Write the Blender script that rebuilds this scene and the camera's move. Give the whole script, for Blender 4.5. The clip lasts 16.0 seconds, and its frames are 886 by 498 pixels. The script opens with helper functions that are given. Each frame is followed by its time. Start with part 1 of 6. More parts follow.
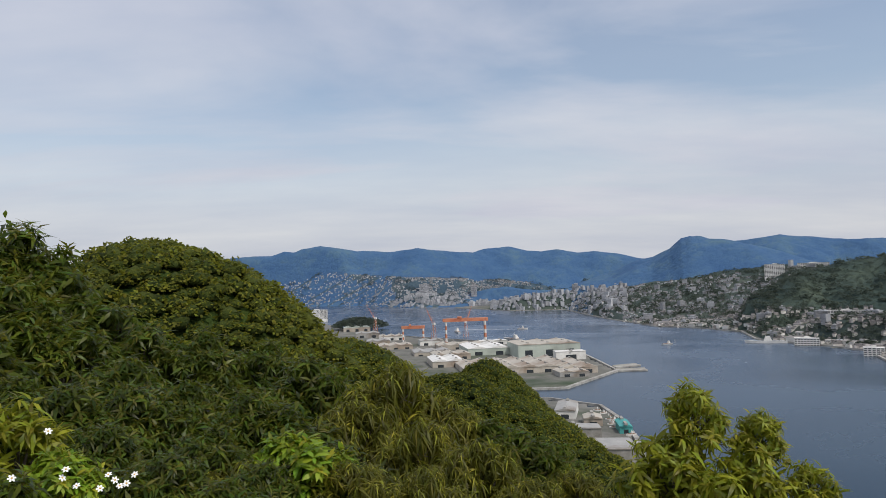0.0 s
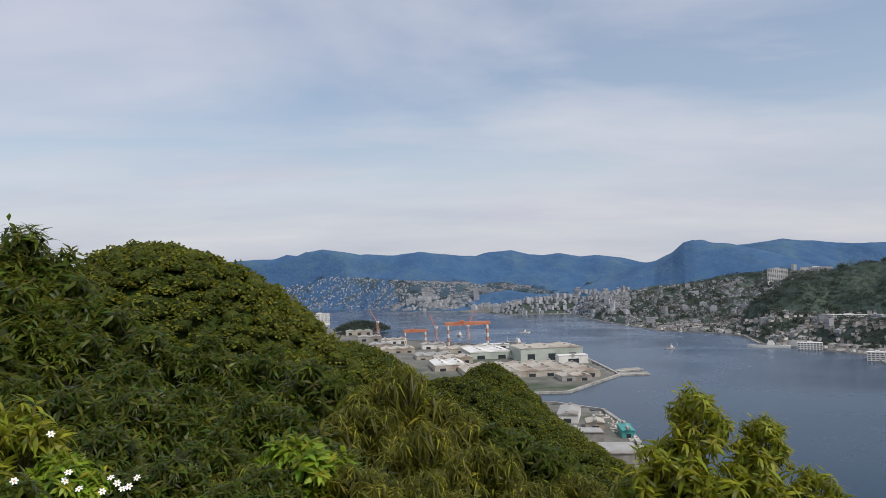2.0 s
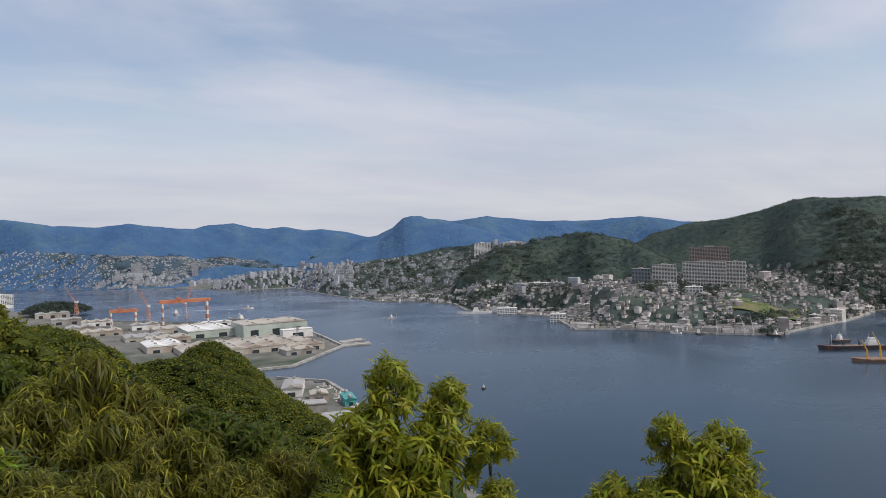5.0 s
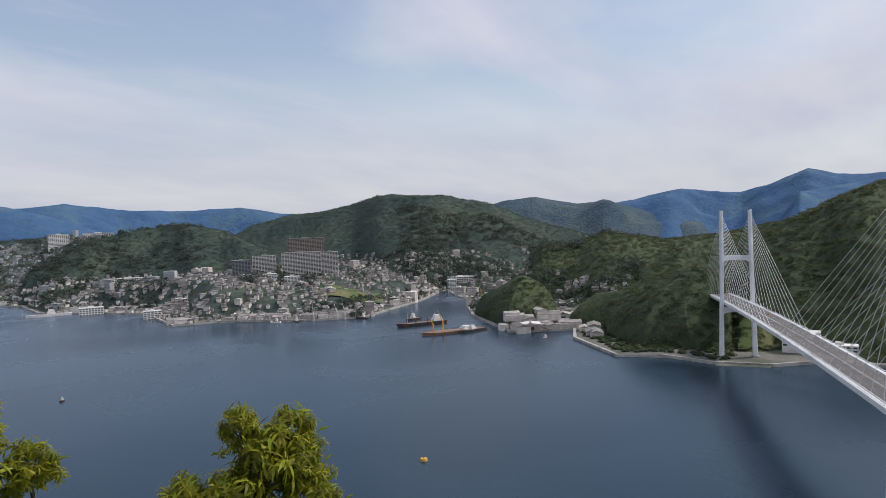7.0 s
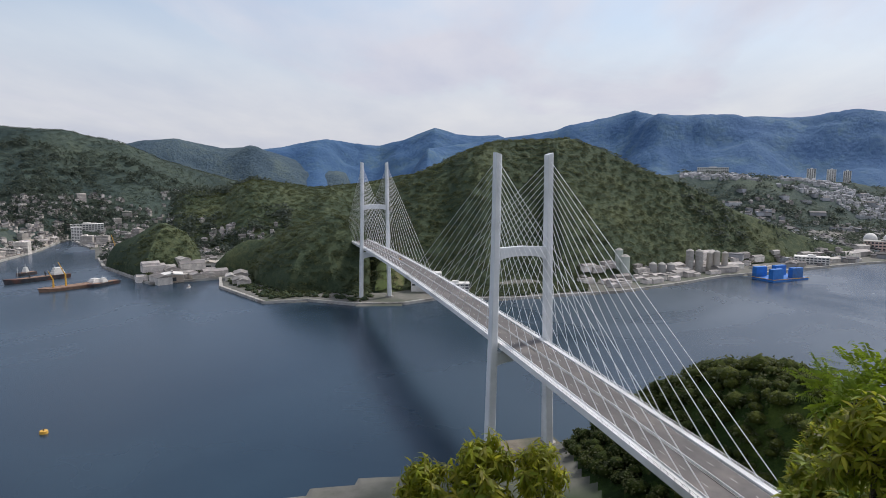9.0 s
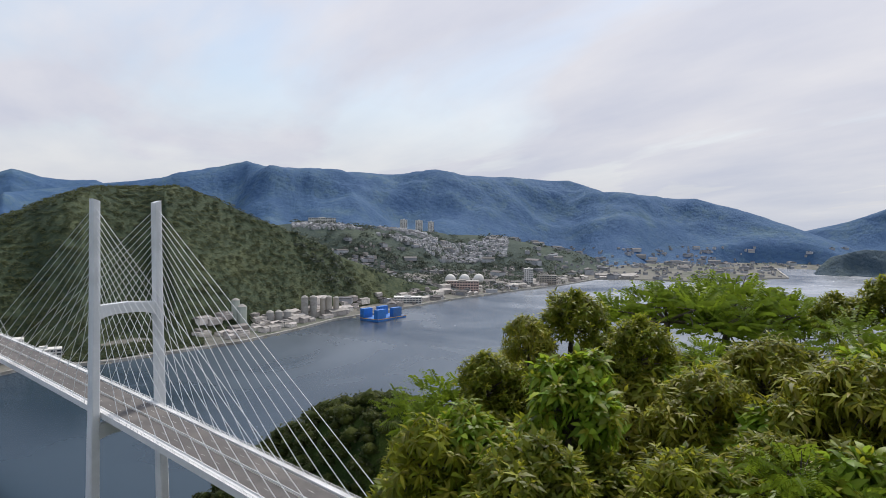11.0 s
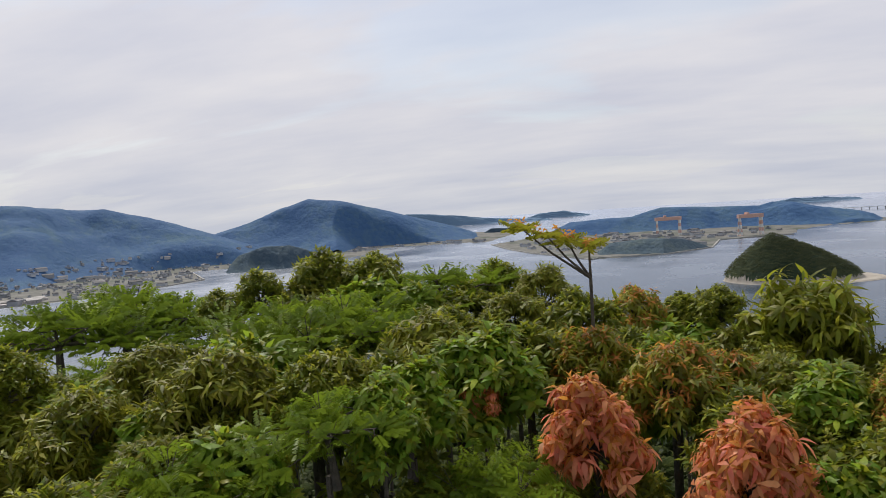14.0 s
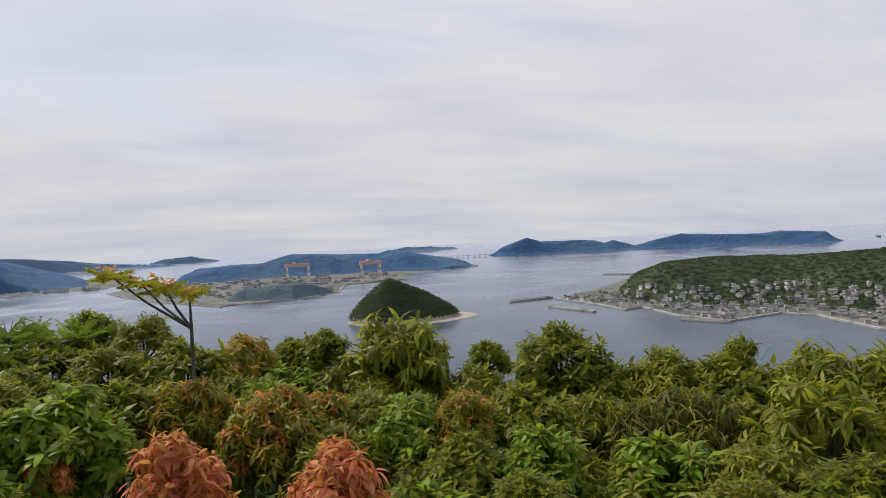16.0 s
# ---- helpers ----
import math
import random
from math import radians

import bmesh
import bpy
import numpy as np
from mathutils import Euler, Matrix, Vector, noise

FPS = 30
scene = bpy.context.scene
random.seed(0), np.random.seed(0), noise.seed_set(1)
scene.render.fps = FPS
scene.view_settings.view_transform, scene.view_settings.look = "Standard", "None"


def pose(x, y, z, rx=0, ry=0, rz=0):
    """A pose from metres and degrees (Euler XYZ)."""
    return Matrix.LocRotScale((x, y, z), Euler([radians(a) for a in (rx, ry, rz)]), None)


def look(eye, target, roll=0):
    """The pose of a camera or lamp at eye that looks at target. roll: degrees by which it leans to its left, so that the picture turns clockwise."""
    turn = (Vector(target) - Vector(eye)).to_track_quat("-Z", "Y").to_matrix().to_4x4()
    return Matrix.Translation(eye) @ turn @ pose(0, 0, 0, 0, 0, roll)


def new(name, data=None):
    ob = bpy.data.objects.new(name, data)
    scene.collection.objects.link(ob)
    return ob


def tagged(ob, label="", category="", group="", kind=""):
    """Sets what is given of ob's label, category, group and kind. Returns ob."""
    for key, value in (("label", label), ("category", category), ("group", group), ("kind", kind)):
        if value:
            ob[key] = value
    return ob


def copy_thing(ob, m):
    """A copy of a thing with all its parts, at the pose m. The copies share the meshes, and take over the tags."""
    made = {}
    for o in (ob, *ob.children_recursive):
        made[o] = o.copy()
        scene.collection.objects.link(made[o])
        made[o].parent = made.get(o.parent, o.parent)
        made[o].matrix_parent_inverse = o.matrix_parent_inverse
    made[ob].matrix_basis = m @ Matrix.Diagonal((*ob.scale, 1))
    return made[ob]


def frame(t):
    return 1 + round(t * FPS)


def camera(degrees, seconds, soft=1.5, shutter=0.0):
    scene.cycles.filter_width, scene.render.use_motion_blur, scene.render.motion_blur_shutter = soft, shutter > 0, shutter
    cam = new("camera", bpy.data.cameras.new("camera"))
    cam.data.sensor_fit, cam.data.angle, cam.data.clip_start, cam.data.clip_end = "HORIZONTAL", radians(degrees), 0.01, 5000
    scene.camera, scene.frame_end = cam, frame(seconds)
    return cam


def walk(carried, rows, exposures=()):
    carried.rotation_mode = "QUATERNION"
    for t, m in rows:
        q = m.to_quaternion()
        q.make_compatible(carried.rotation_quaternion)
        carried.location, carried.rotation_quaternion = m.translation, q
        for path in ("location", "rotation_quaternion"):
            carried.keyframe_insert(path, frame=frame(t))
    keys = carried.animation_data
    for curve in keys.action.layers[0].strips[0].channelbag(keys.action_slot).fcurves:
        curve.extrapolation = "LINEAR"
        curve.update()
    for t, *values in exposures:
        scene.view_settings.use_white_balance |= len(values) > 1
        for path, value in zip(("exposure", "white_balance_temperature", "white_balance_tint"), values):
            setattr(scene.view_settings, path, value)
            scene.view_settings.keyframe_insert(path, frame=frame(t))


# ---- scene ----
# Carried at arm's length by someone who turns on the spot; metres, z up from the sea.
LOOKOUT = 162.0
ARM = 0.5
TURN = [  # seconds, yaw, pitch, roll
    (0.0, -0.00, 2.79, 1.72),
    (0.5, -0.00, 2.44, 1.60),
    (1.0, 0.40, 2.67, 2.02),
    (1.5, 0.42, 2.75, 1.62),
    (2.0, 0.20, 3.10, 1.62),
    (2.5, 1.05, 2.96, 1.86),
    (3.0, -0.70, 1.18, 2.39),
    (3.2, -1.60, 1.23, 2.41),
    (5.3, -27.78, 0.19, 1.75),
    (5.5, -31.10, 0.35, 1.64),
    (6.0, -37.48, -0.71, 1.25),
    (6.5, -45.62, -1.42, 1.50),
    (7.0, -55.70, -1.71, 2.05),
    (7.5, -66.27, -3.19, 1.68),
    (8.0, -72.07, -5.19, 0.53),
    (8.2, -74.31, -5.98, 0.50),
    (10.3, -105.06, -4.17, -1.05),
    (10.5, -108.38, -4.00, -0.94),
    (11.0, -116.52, -2.22, -0.61),
    (11.5, -122.94, -1.93, -0.67),
    (12.0, -128.24, -1.74, -1.09),
    (12.5, -134.40, 0.14, 0.08),
    (13.0, -146.10, 0.72, 0.25),
    (13.5, -157.87, 0.80, 0.96),
    (14.0, -163.42, -2.87, 3.75),
    (14.5, -172.22, -4.25, 4.13),
    (15.0, -178.02, -3.53, 3.64),
    (15.5, -187.99, -0.47, 2.54),
    (16.0, -193.96, -0.75, 2.88),
]
cam = camera(66.42, 16.0, soft=0.85)
walk(cam, [(t, pose(-ARM * math.sin(radians(yaw)), ARM * math.cos(radians(yaw)), LOOKOUT, 90 + pitch, roll, yaw))
           for t, yaw, pitch, roll in TURN],
     [(0.0, -0.08, 6400, 12), (6.5, -0.06, 6350, 14), (8.2, 0.0, 6350, 14), (11.0, 0.08, 6450, 12), (16.0, 0.02, 6650, 12)])

# ---- light ----
SUN_BEARING, SUN_HEIGHT = 135.0, 52.0
world = bpy.data.worlds.new("world")
scene.world = world
world.use_nodes = True


def nodes_of(tree):
    tree.nodes.clear()

    def node(kind, **values):
        n = tree.nodes.new(kind)
        for key, value in values.items():
            if key in n.inputs:
                n.inputs[key].default_value = value
        return n

    def link(a, b):
        tree.links.new(a, b)
    return node, link


def ramp(node, stops):
    r = node("ShaderNodeValToRGB")
    while len(r.color_ramp.elements) < len(stops):
        r.color_ramp.elements.new(0.5)
    for e, (at, c) in zip(r.color_ramp.elements, stops):
        e.position, e.color = at, (*c, 1) if len(c) == 3 else c
    return r


def build_sky():
    node, link = nodes_of(world.node_tree)
    sky = node("ShaderNodeTexSky")
    sky.sky_type, sky.sun_disc = "NISHITA", False
    sky.sun_elevation, sky.sun_rotation = radians(SUN_HEIGHT), radians(SUN_BEARING)
    sky.altitude, sky.air_density, sky.dust_density = 160, 1.3, 0.8
    coord = node("ShaderNodeTexCoord")
    split = node("ShaderNodeSeparateXYZ")
    link(coord.outputs["Generated"], split.inputs[0])
    # cloud sheets lie on a plane overhead: divide by the height
    up = node("ShaderNodeMath")
    up.operation = "MAXIMUM"
    up.inputs[1].default_value = 0.0
    link(split.outputs["Z"], up.inputs[0])
    lift = node("ShaderNodeMath")
    lift.operation = "ADD"
    lift.inputs[1].default_value = 0.16
    link(up.outputs[0], lift.inputs[0])
    div = []
    for axis in "XY":
        d = node("ShaderNodeMath")
        d.operation = "DIVIDE"
        link(split.outputs[axis], d.inputs[0])
        link(lift.outputs[0], d.inputs[1])
        div.append(d)
    flat = node("ShaderNodeCombineXYZ")
    link(div[0].outputs[0], flat.inputs[0])
    link(div[1].outputs[0], flat.inputs[1])
    turned = node("ShaderNodeMapping")
    turned.inputs["Rotation"].default_value = (0, 0, radians(-18))
    turned.inputs["Scale"].default_value = (0.62, 1.25, 1)
    link(flat.outputs[0], turned.inputs["Vector"])
    sheet = node("ShaderNodeTexNoise", Scale=0.75, Detail=7.0, Roughness=0.52, Distortion=0.5)
    link(turned.outputs[0], sheet.inputs["Vector"])
    cover = ramp(node, [(0.38, (0.22,) * 3), (0.50, (0.62,) * 3), (0.66, (1.0,) * 3)])
    link(sheet.outputs["Fac"], cover.inputs["Fac"])
    # towards the horizon the haze closes
    haze = ramp(node, [(0.0, (1.0,) * 3), (0.10, (0.85,) * 3), (0.30, (0.0,) * 3)])
    link(up.outputs[0], haze.inputs["Fac"])
    # the overcast thickens to the south
    south = node("ShaderNodeMapRange")
    south.inputs["From Min"].default_value, south.inputs["From Max"].default_value = 0.25, -0.75
    south.inputs["To Min"].default_value, south.inputs["To Max"].default_value = 0.0, 0.50
    link(split.outputs["Y"], south.inputs["Value"])
    thick = node("ShaderNodeMath")
    thick.operation, thick.use_clamp = "ADD", True
    link(cover.outputs["Color"], thick.inputs[0])
    link(south.outputs[0], thick.inputs[1])
    both = node("ShaderNodeMath")
    both.operation = "MAXIMUM"
    link(thick.outputs[0], both.inputs[0])
    link(haze.outputs["Color"], both.inputs[1])
    white = ramp(node, [(0.0, (4.8, 5.0, 5.35)), (0.12, (5.35, 5.45, 5.8)), (0.5, (6.3, 6.35, 6.75)), (1.0, (6.4, 6.5, 6.9))])
    link(up.outputs[0], white.inputs["Fac"])
    soft = node("ShaderNodeTexNoise", Scale=1.1, Detail=5.0, Roughness=0.55)
    link(turned.outputs[0], soft.inputs["Vector"])
    tone = ramp(node, [(0.32, (0.85, 0.88, 0.95)), (0.68, (1.08, 1.07, 1.05))])
    link(soft.outputs["Fac"], tone.inputs["Fac"])
    cloud = node("ShaderNodeMix")
    cloud.data_type, cloud.blend_type = "RGBA", "MULTIPLY"
    cloud.inputs[0].default_value = 1.0
    link(white.outputs["Color"], cloud.inputs[6])
    link(tone.outputs["Color"], cloud.inputs[7])
    mix = node("ShaderNodeMix")
    mix.data_type = "RGBA"
    link(both.outputs[0], mix.inputs[0])
    link(sky.outputs["Color"], mix.inputs[6])
    link(cloud.outputs[2], mix.inputs[7])
    back = node("ShaderNodeBackground", Strength=0.122)
    link(mix.outputs[2], back.inputs["Color"])
    link(back.outputs[0], node("ShaderNodeOutputWorld").inputs["Surface"])


build_sky()
sun = new("sun", bpy.data.lights.new("sun", "SUN"))
sun.data.energy, sun.data.angle, sun.data.color = 3.0, radians(10), (1.0, 0.95, 0.86)
sun.matrix_world = look((0, 0, 0), (-math.sin(radians(SUN_BEARING)), -math.cos(radians(SUN_BEARING)), -math.tan(radians(SUN_HEIGHT))))


# ---- materials ----
def material(name, dark, light, scale=1.0, rough=0.7, metal=0.0, bump=0.3, bump_scale=None, detail=5.0, spots=None, random_tint=0.0,
             gloss=0.5, coords="Object", bump_distance=0.05, through_light=None):
    """Two colours mixed by broad and fine noise, with relief of the same grain."""
    m = bpy.data.materials.new(name)
    m.use_nodes = True
    node, link = nodes_of(m.node_tree)
    where = node("ShaderNodeTexCoord").outputs[coords]
    broad = node("ShaderNodeTexNoise", Scale=scale, Detail=detail, Roughness=0.6)
    fine = node("ShaderNodeTexNoise", Scale=scale * 9, Detail=3.0, Roughness=0.6)
    link(where, broad.inputs["Vector"])
    link(where, fine.inputs["Vector"])
    add = node("ShaderNodeMath")
    add.operation = "MULTIPLY_ADD"
    add.inputs[1].default_value = 0.35
    link(fine.outputs["Fac"], add.inputs[0])
    link(broad.outputs["Fac"], add.inputs[2])
    colour = ramp(node, [(0.42, dark), (0.92, light)])
    link(add.outputs[0], colour.inputs["Fac"])
    out = colour.outputs["Color"]
    if spots:
        stain = node("ShaderNodeTexNoise", Scale=scale * 0.27, Detail=4.0, Roughness=0.65)
        link(where, stain.inputs["Vector"])
        mask = ramp(node, [(0.5, (0, 0, 0)), (0.66, (1, 1, 1))])
        link(stain.outputs["Fac"], mask.inputs["Fac"])
        mix = node("ShaderNodeMix")
        mix.data_type = "RGBA"
        mix.inputs[7].default_value = (*spots, 1)
        link(mask.outputs["Color"], mix.inputs[0])
        link(out, mix.inputs[6])
        out = mix.outputs[2]
    if random_tint:
        who = node("ShaderNodeNewGeometry").outputs["Random Per Island"]
        if random_tint < 0:
            who = node("ShaderNodeObjectInfo").outputs["Random"]
        hsv = node("ShaderNodeHueSaturation")
        value = node("ShaderNodeMapRange")
        value.inputs["To Min"].default_value, value.inputs["To Max"].default_value = 1 - abs(random_tint), 1 + abs(random_tint)
        link(who, value.inputs["Value"])
        link(value.outputs[0], hsv.inputs["Value"])
        link(out, hsv.inputs["Color"])
        turn = node("ShaderNodeMath")
        turn.operation = "MULTIPLY"
        turn.inputs[1].default_value = 7.31
        part_of = node("ShaderNodeMath")
        part_of.operation = "FRACT"
        link(who, turn.inputs[0])
        link(turn.outputs[0], part_of.inputs[0])
        hue = node("ShaderNodeMapRange")
        hue.inputs["To Min"].default_value, hue.inputs["To Max"].default_value = 0.5 - 0.06 * abs(random_tint), 0.5 + 0.04 * abs(random_tint)
        link(part_of.outputs[0], hue.inputs["Value"])
        link(hue.outputs[0], hsv.inputs["Hue"])
        out = hsv.outputs["Color"]
    b = node("ShaderNodeBsdfPrincipled", Roughness=rough, Metallic=metal)
    b.inputs["Specular IOR Level"].default_value = gloss
    link(out, b.inputs["Base Color"])
    if bump:
        grain = node("ShaderNodeTexNoise", Scale=bump_scale or scale * 6, Detail=4.0, Roughness=0.65)
        link(where, grain.inputs["Vector"])
        relief = node("ShaderNodeBump", Strength=bump, Distance=bump_distance)
        link(grain.outputs["Fac"], relief.inputs["Height"])
        link(relief.outputs[0], b.inputs["Normal"])
    shader = b.outputs[0]
    if through_light:
        thin = node("ShaderNodeBsdfTranslucent")
        thin.inputs["Color"].default_value = (*through_light, 1)
        both = node("ShaderNodeMixShader", Fac=0.4)
        link(shader, both.inputs[1])
        link(thin.outputs[0], both.inputs[2])
        shader = both.outputs[0]
    link(shader, node("ShaderNodeOutputMaterial").inputs["Surface"])
    return m


def canopy(name, dark, mid, light, crown=0.11, relief=2.5):
    """A wood seen from afar: crowns as cells, with hollows between, in patches of different trees."""
    m = bpy.data.materials.new(name)
    m.use_nodes = True
    node, link = nodes_of(m.node_tree)
    where = node("ShaderNodeTexCoord").outputs["Object"]
    warp = node("ShaderNodeTexNoise", Scale=crown * 2.2, Detail=3.0)
    link(where, warp.inputs["Vector"])
    moved = node("ShaderNodeVectorMath")
    moved.operation = "MULTIPLY_ADD"
    moved.inputs[1].default_value = (4, 4, 4)
    link(warp.outputs["Color"], moved.inputs[0])
    link(where, moved.inputs[2])
    cells = node("ShaderNodeTexVoronoi", Scale=crown)
    link(moved.outputs[0], cells.inputs["Vector"])
    patch = node("ShaderNodeTexNoise", Scale=0.006, Detail=6.0, Roughness=0.62)
    link(where, patch.inputs["Vector"])
    leaf = node("ShaderNodeTexNoise", Scale=crown * 5, Detail=5.0, Roughness=0.7)
    link(where, leaf.inputs["Vector"])
    split = node("ShaderNodeSeparateColor")
    link(cells.outputs["Color"], split.inputs[0])
    total = node("ShaderNodeMath")
    total.operation = "MULTIPLY_ADD"
    total.inputs[1].default_value = 0.16
    link(split.outputs[0], total.inputs[0])
    link(patch.outputs["Fac"], total.inputs[2])
    more = node("ShaderNodeMath")
    more.operation = "MULTIPLY_ADD"
    more.inputs[1].default_value = 0.35
    link(leaf.outputs["Fac"], more.inputs[0])
    link(total.outputs[0], more.inputs[2])
    colour = ramp(node, [(0.52, dark), (0.76, mid), (0.98, light)])
    link(more.outputs[0], colour.inputs["Fac"])
    b = node("ShaderNodeBsdfPrincipled", Roughness=0.85)
    b.inputs["Specular IOR Level"].default_value = 0.15
    link(colour.outputs["Color"], b.inputs["Base Color"])
    height = node("ShaderNodeMath")
    height.operation = "MULTIPLY_ADD"
    height.inputs[1].default_value = -1.0
    link(cells.outputs["Distance"], height.inputs[0])
    link(leaf.outputs["Fac"], height.inputs[2])
    bump = node("ShaderNodeBump", Strength=0.9, Distance=relief)
    link(height.outputs[0], bump.inputs["Height"])
    link(bump.outputs[0], b.inputs["Normal"])
    link(b.outputs[0], node("ShaderNodeOutputMaterial").inputs["Surface"])
    return m


def water_material():
    m = bpy.data.materials.new("sea_water")
    m.use_nodes = True
    node, link = nodes_of(m.node_tree)
    where = node("ShaderNodeTexCoord").outputs["Object"]
    drift = node("ShaderNodeTexNoise", Scale=0.0035, Detail=5.0, Roughness=0.6, Distortion=0.8)
    link(where, drift.inputs["Vector"])
    colour = ramp(node, [(0.35, (0.010, 0.027, 0.046)), (0.65, (0.017, 0.040, 0.062))])
    link(drift.outputs["Fac"], colour.inputs["Fac"])
    rough = node("ShaderNodeMapRange")
    rough.inputs["From Min"].default_value, rough.inputs["From Max"].default_value = 0.35, 0.65
    rough.inputs["To Min"].default_value, rough.inputs["To Max"].default_value = 0.20, 0.30
    link(drift.outputs["Fac"], rough.inputs["Value"])
    body = node("ShaderNodeBsdfDiffuse")
    link(colour.outputs["Color"], body.inputs["Color"])
    wave = node("ShaderNodeTexNoise", Scale=0.10, Detail=8.0, Roughness=0.62)
    link(where, wave.inputs["Vector"])
    bump = node("ShaderNodeBump", Strength=0.16, Distance=1.0)
    link(wave.outputs["Fac"], bump.inputs["Height"])
    shine = node("ShaderNodeBsdfGlossy")
    shine.inputs["Color"].default_value = (0.76, 0.80, 0.87, 1)
    link(rough.outputs[0], shine.inputs["Roughness"])
    link(bump.outputs[0], shine.inputs["Normal"])
    # the gloss of a level sea
    level = node("ShaderNodeCombineXYZ")
    level.inputs[2].default_value = 1.0
    edge = node("ShaderNodeFresnel", IOR=1.33)
    link(level.outputs[0], edge.inputs["Normal"])
    both = node("ShaderNodeMixShader")
    link(edge.outputs[0], both.inputs[0])
    link(body.outputs[0], both.inputs[1])
    link(shine.outputs[0], both.inputs[2])
    link(both.outputs[0], node("ShaderNodeOutputMaterial").inputs["Surface"])
    return m


SEA = water_material()
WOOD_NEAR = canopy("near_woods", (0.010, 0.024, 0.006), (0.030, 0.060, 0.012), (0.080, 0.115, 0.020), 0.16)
WOOD_MID = canopy("woods", (0.020, 0.036, 0.022), (0.046, 0.066, 0.036), (0.092, 0.106, 0.050), 0.16, 1.0)
# haze is mixed into these wood colours: duller and bluer with distance
WOOD_DUSK = canopy("haze_dulled_woods", (0.024, 0.042, 0.042), (0.044, 0.066, 0.056), (0.076, 0.098, 0.070), 0.15, 1.0)
WOOD_TOWN = canopy("haze_dulled_garden_woods", (0.030, 0.046, 0.048), (0.050, 0.070, 0.062), (0.088, 0.104, 0.082), 0.13, 1.0)
WOOD_FAR = canopy("haze_tinted_woods", (0.042, 0.072, 0.104), (0.062, 0.096, 0.122), (0.092, 0.126, 0.128), 0.07, 4)
# the blue of distant haze is painted into these leaf colours
WOOD_BLUE = canopy("haze_blue_woods", (0.040, 0.096, 0.204), (0.054, 0.116, 0.220), (0.080, 0.146, 0.206), 0.05, 3)
# furthest islands: haze painted in as an almost even pale blue
WOOD_PALE = canopy("haze_paled_woods", (0.135, 0.215, 0.310), (0.150, 0.235, 0.325), (0.165, 0.245, 0.325), 0.02, 3)
TOWN_SOIL = material("town_ground", (0.07, 0.075, 0.06), (0.20, 0.19, 0.17), 0.02, 0.9, spots=(0.035, 0.055, 0.025))
CONCRETE = material("weathered_concrete", (0.24, 0.23, 0.21), (0.42, 0.41, 0.38), 0.12, 0.85, spots=(0.17, 0.16, 0.14))
SOIL = material("hill_soil", (0.03, 0.025, 0.015), (0.08, 0.065, 0.04), 0.6, 0.95)


# ---- land and water ----
def part(name, bm, mat, parent=None, label=""):
    """Links a bmesh as one mesh object under a thing."""
    me = bpy.data.meshes.new(name)
    bm.to_mesh(me)
    bm.free()
    me.materials.append(mat)
    ob = new(name, me)
    ob.parent = parent
    if label:
        ob["label"] = label
    return ob


def sheet_mesh(name, points, faces, mat, smooth=True):
    """One mesh from whole arrays of corners and of triangles or quads."""
    me = bpy.data.meshes.new(name)
    points, faces = np.asarray(points, dtype=np.float32), np.asarray(faces, dtype=np.int32)
    me.vertices.add(len(points))
    me.vertices.foreach_set("co", points.ravel())
    n, k = faces.shape
    me.loops.add(n * k)
    me.loops.foreach_set("vertex_index", faces.ravel())
    me.polygons.add(n)
    me.polygons.foreach_set("loop_start", np.arange(0, n * k, k, dtype=np.int32))
    me.polygons.foreach_set("use_smooth", np.full(n, smooth))
    me.update(calc_edges=True)
    me.materials.append(mat)
    return new(name, me)


def grain(x, y, seed=0):
    """Smooth value noise on the plane, -1 to 1."""
    xi, yi = np.floor(x).astype(np.int64), np.floor(y).astype(np.int64)
    u, v = x - xi, y - yi
    u, v = u * u * (3 - 2 * u), v * v * (3 - 2 * v)

    def corner(a, b):
        h = (a * 374761393 + b * 668265263 + seed * 982451653) & 0x7FFFFFFF
        h = ((h ^ (h >> 13)) * 1274126177) & 0x7FFFFFFF
        return ((h ^ (h >> 16)) & 0xFFFF) / 32767.5 - 1
    return (corner(xi, yi) * (1 - u) + corner(xi + 1, yi) * u) * (1 - v) + (corner(xi, yi + 1) * (1 - u) + corner(xi + 1, yi + 1) * u) * v


def rough_land(x, y, size, octaves=5, seed=0):
    total, weight = 0, 1.0
    for i in range(octaves):
        total = total + weight * grain(x / size, y / size, seed + i)
        size, weight = size * 0.5, weight * 0.5
    return total


REACH_DRAWN = np.linspace(0, 4850, 600)
REACH_TRUE = LOOKOUT * REACH_DRAWN / (LOOKOUT - 130 * (np.maximum(REACH_DRAWN - 2400, 0) / 2450) ** 2)


def drawn_in(x, y, z):
    """The far country is brought in towards the lookout along the line of sight, as the lens reaches 5 km and the view much further."""
    d = np.maximum(np.hypot(x, y), 1.0)
    r = np.interp(d, REACH_TRUE, REACH_DRAWN)
    k = r / d
    return x * k, y * k, LOOKOUT + (z - LOOKOUT) * k


def on_bearing(b, d):
    return d * math.sin(radians(b)), d * math.cos(radians(b))


def polar_grid(bearings, distances):
    b, d = np.meshgrid(np.radians(bearings), distances, indexing="ij")
    i, j = np.meshgrid(np.arange(len(bearings) - 1), np.arange(len(distances) - 1), indexing="ij")
    a = (i * len(distances) + j).ravel()
    faces = np.stack([a, a + len(distances), a + len(distances) + 1, a + 1], 1)
    return d * np.sin(b), d * np.cos(b), d, faces


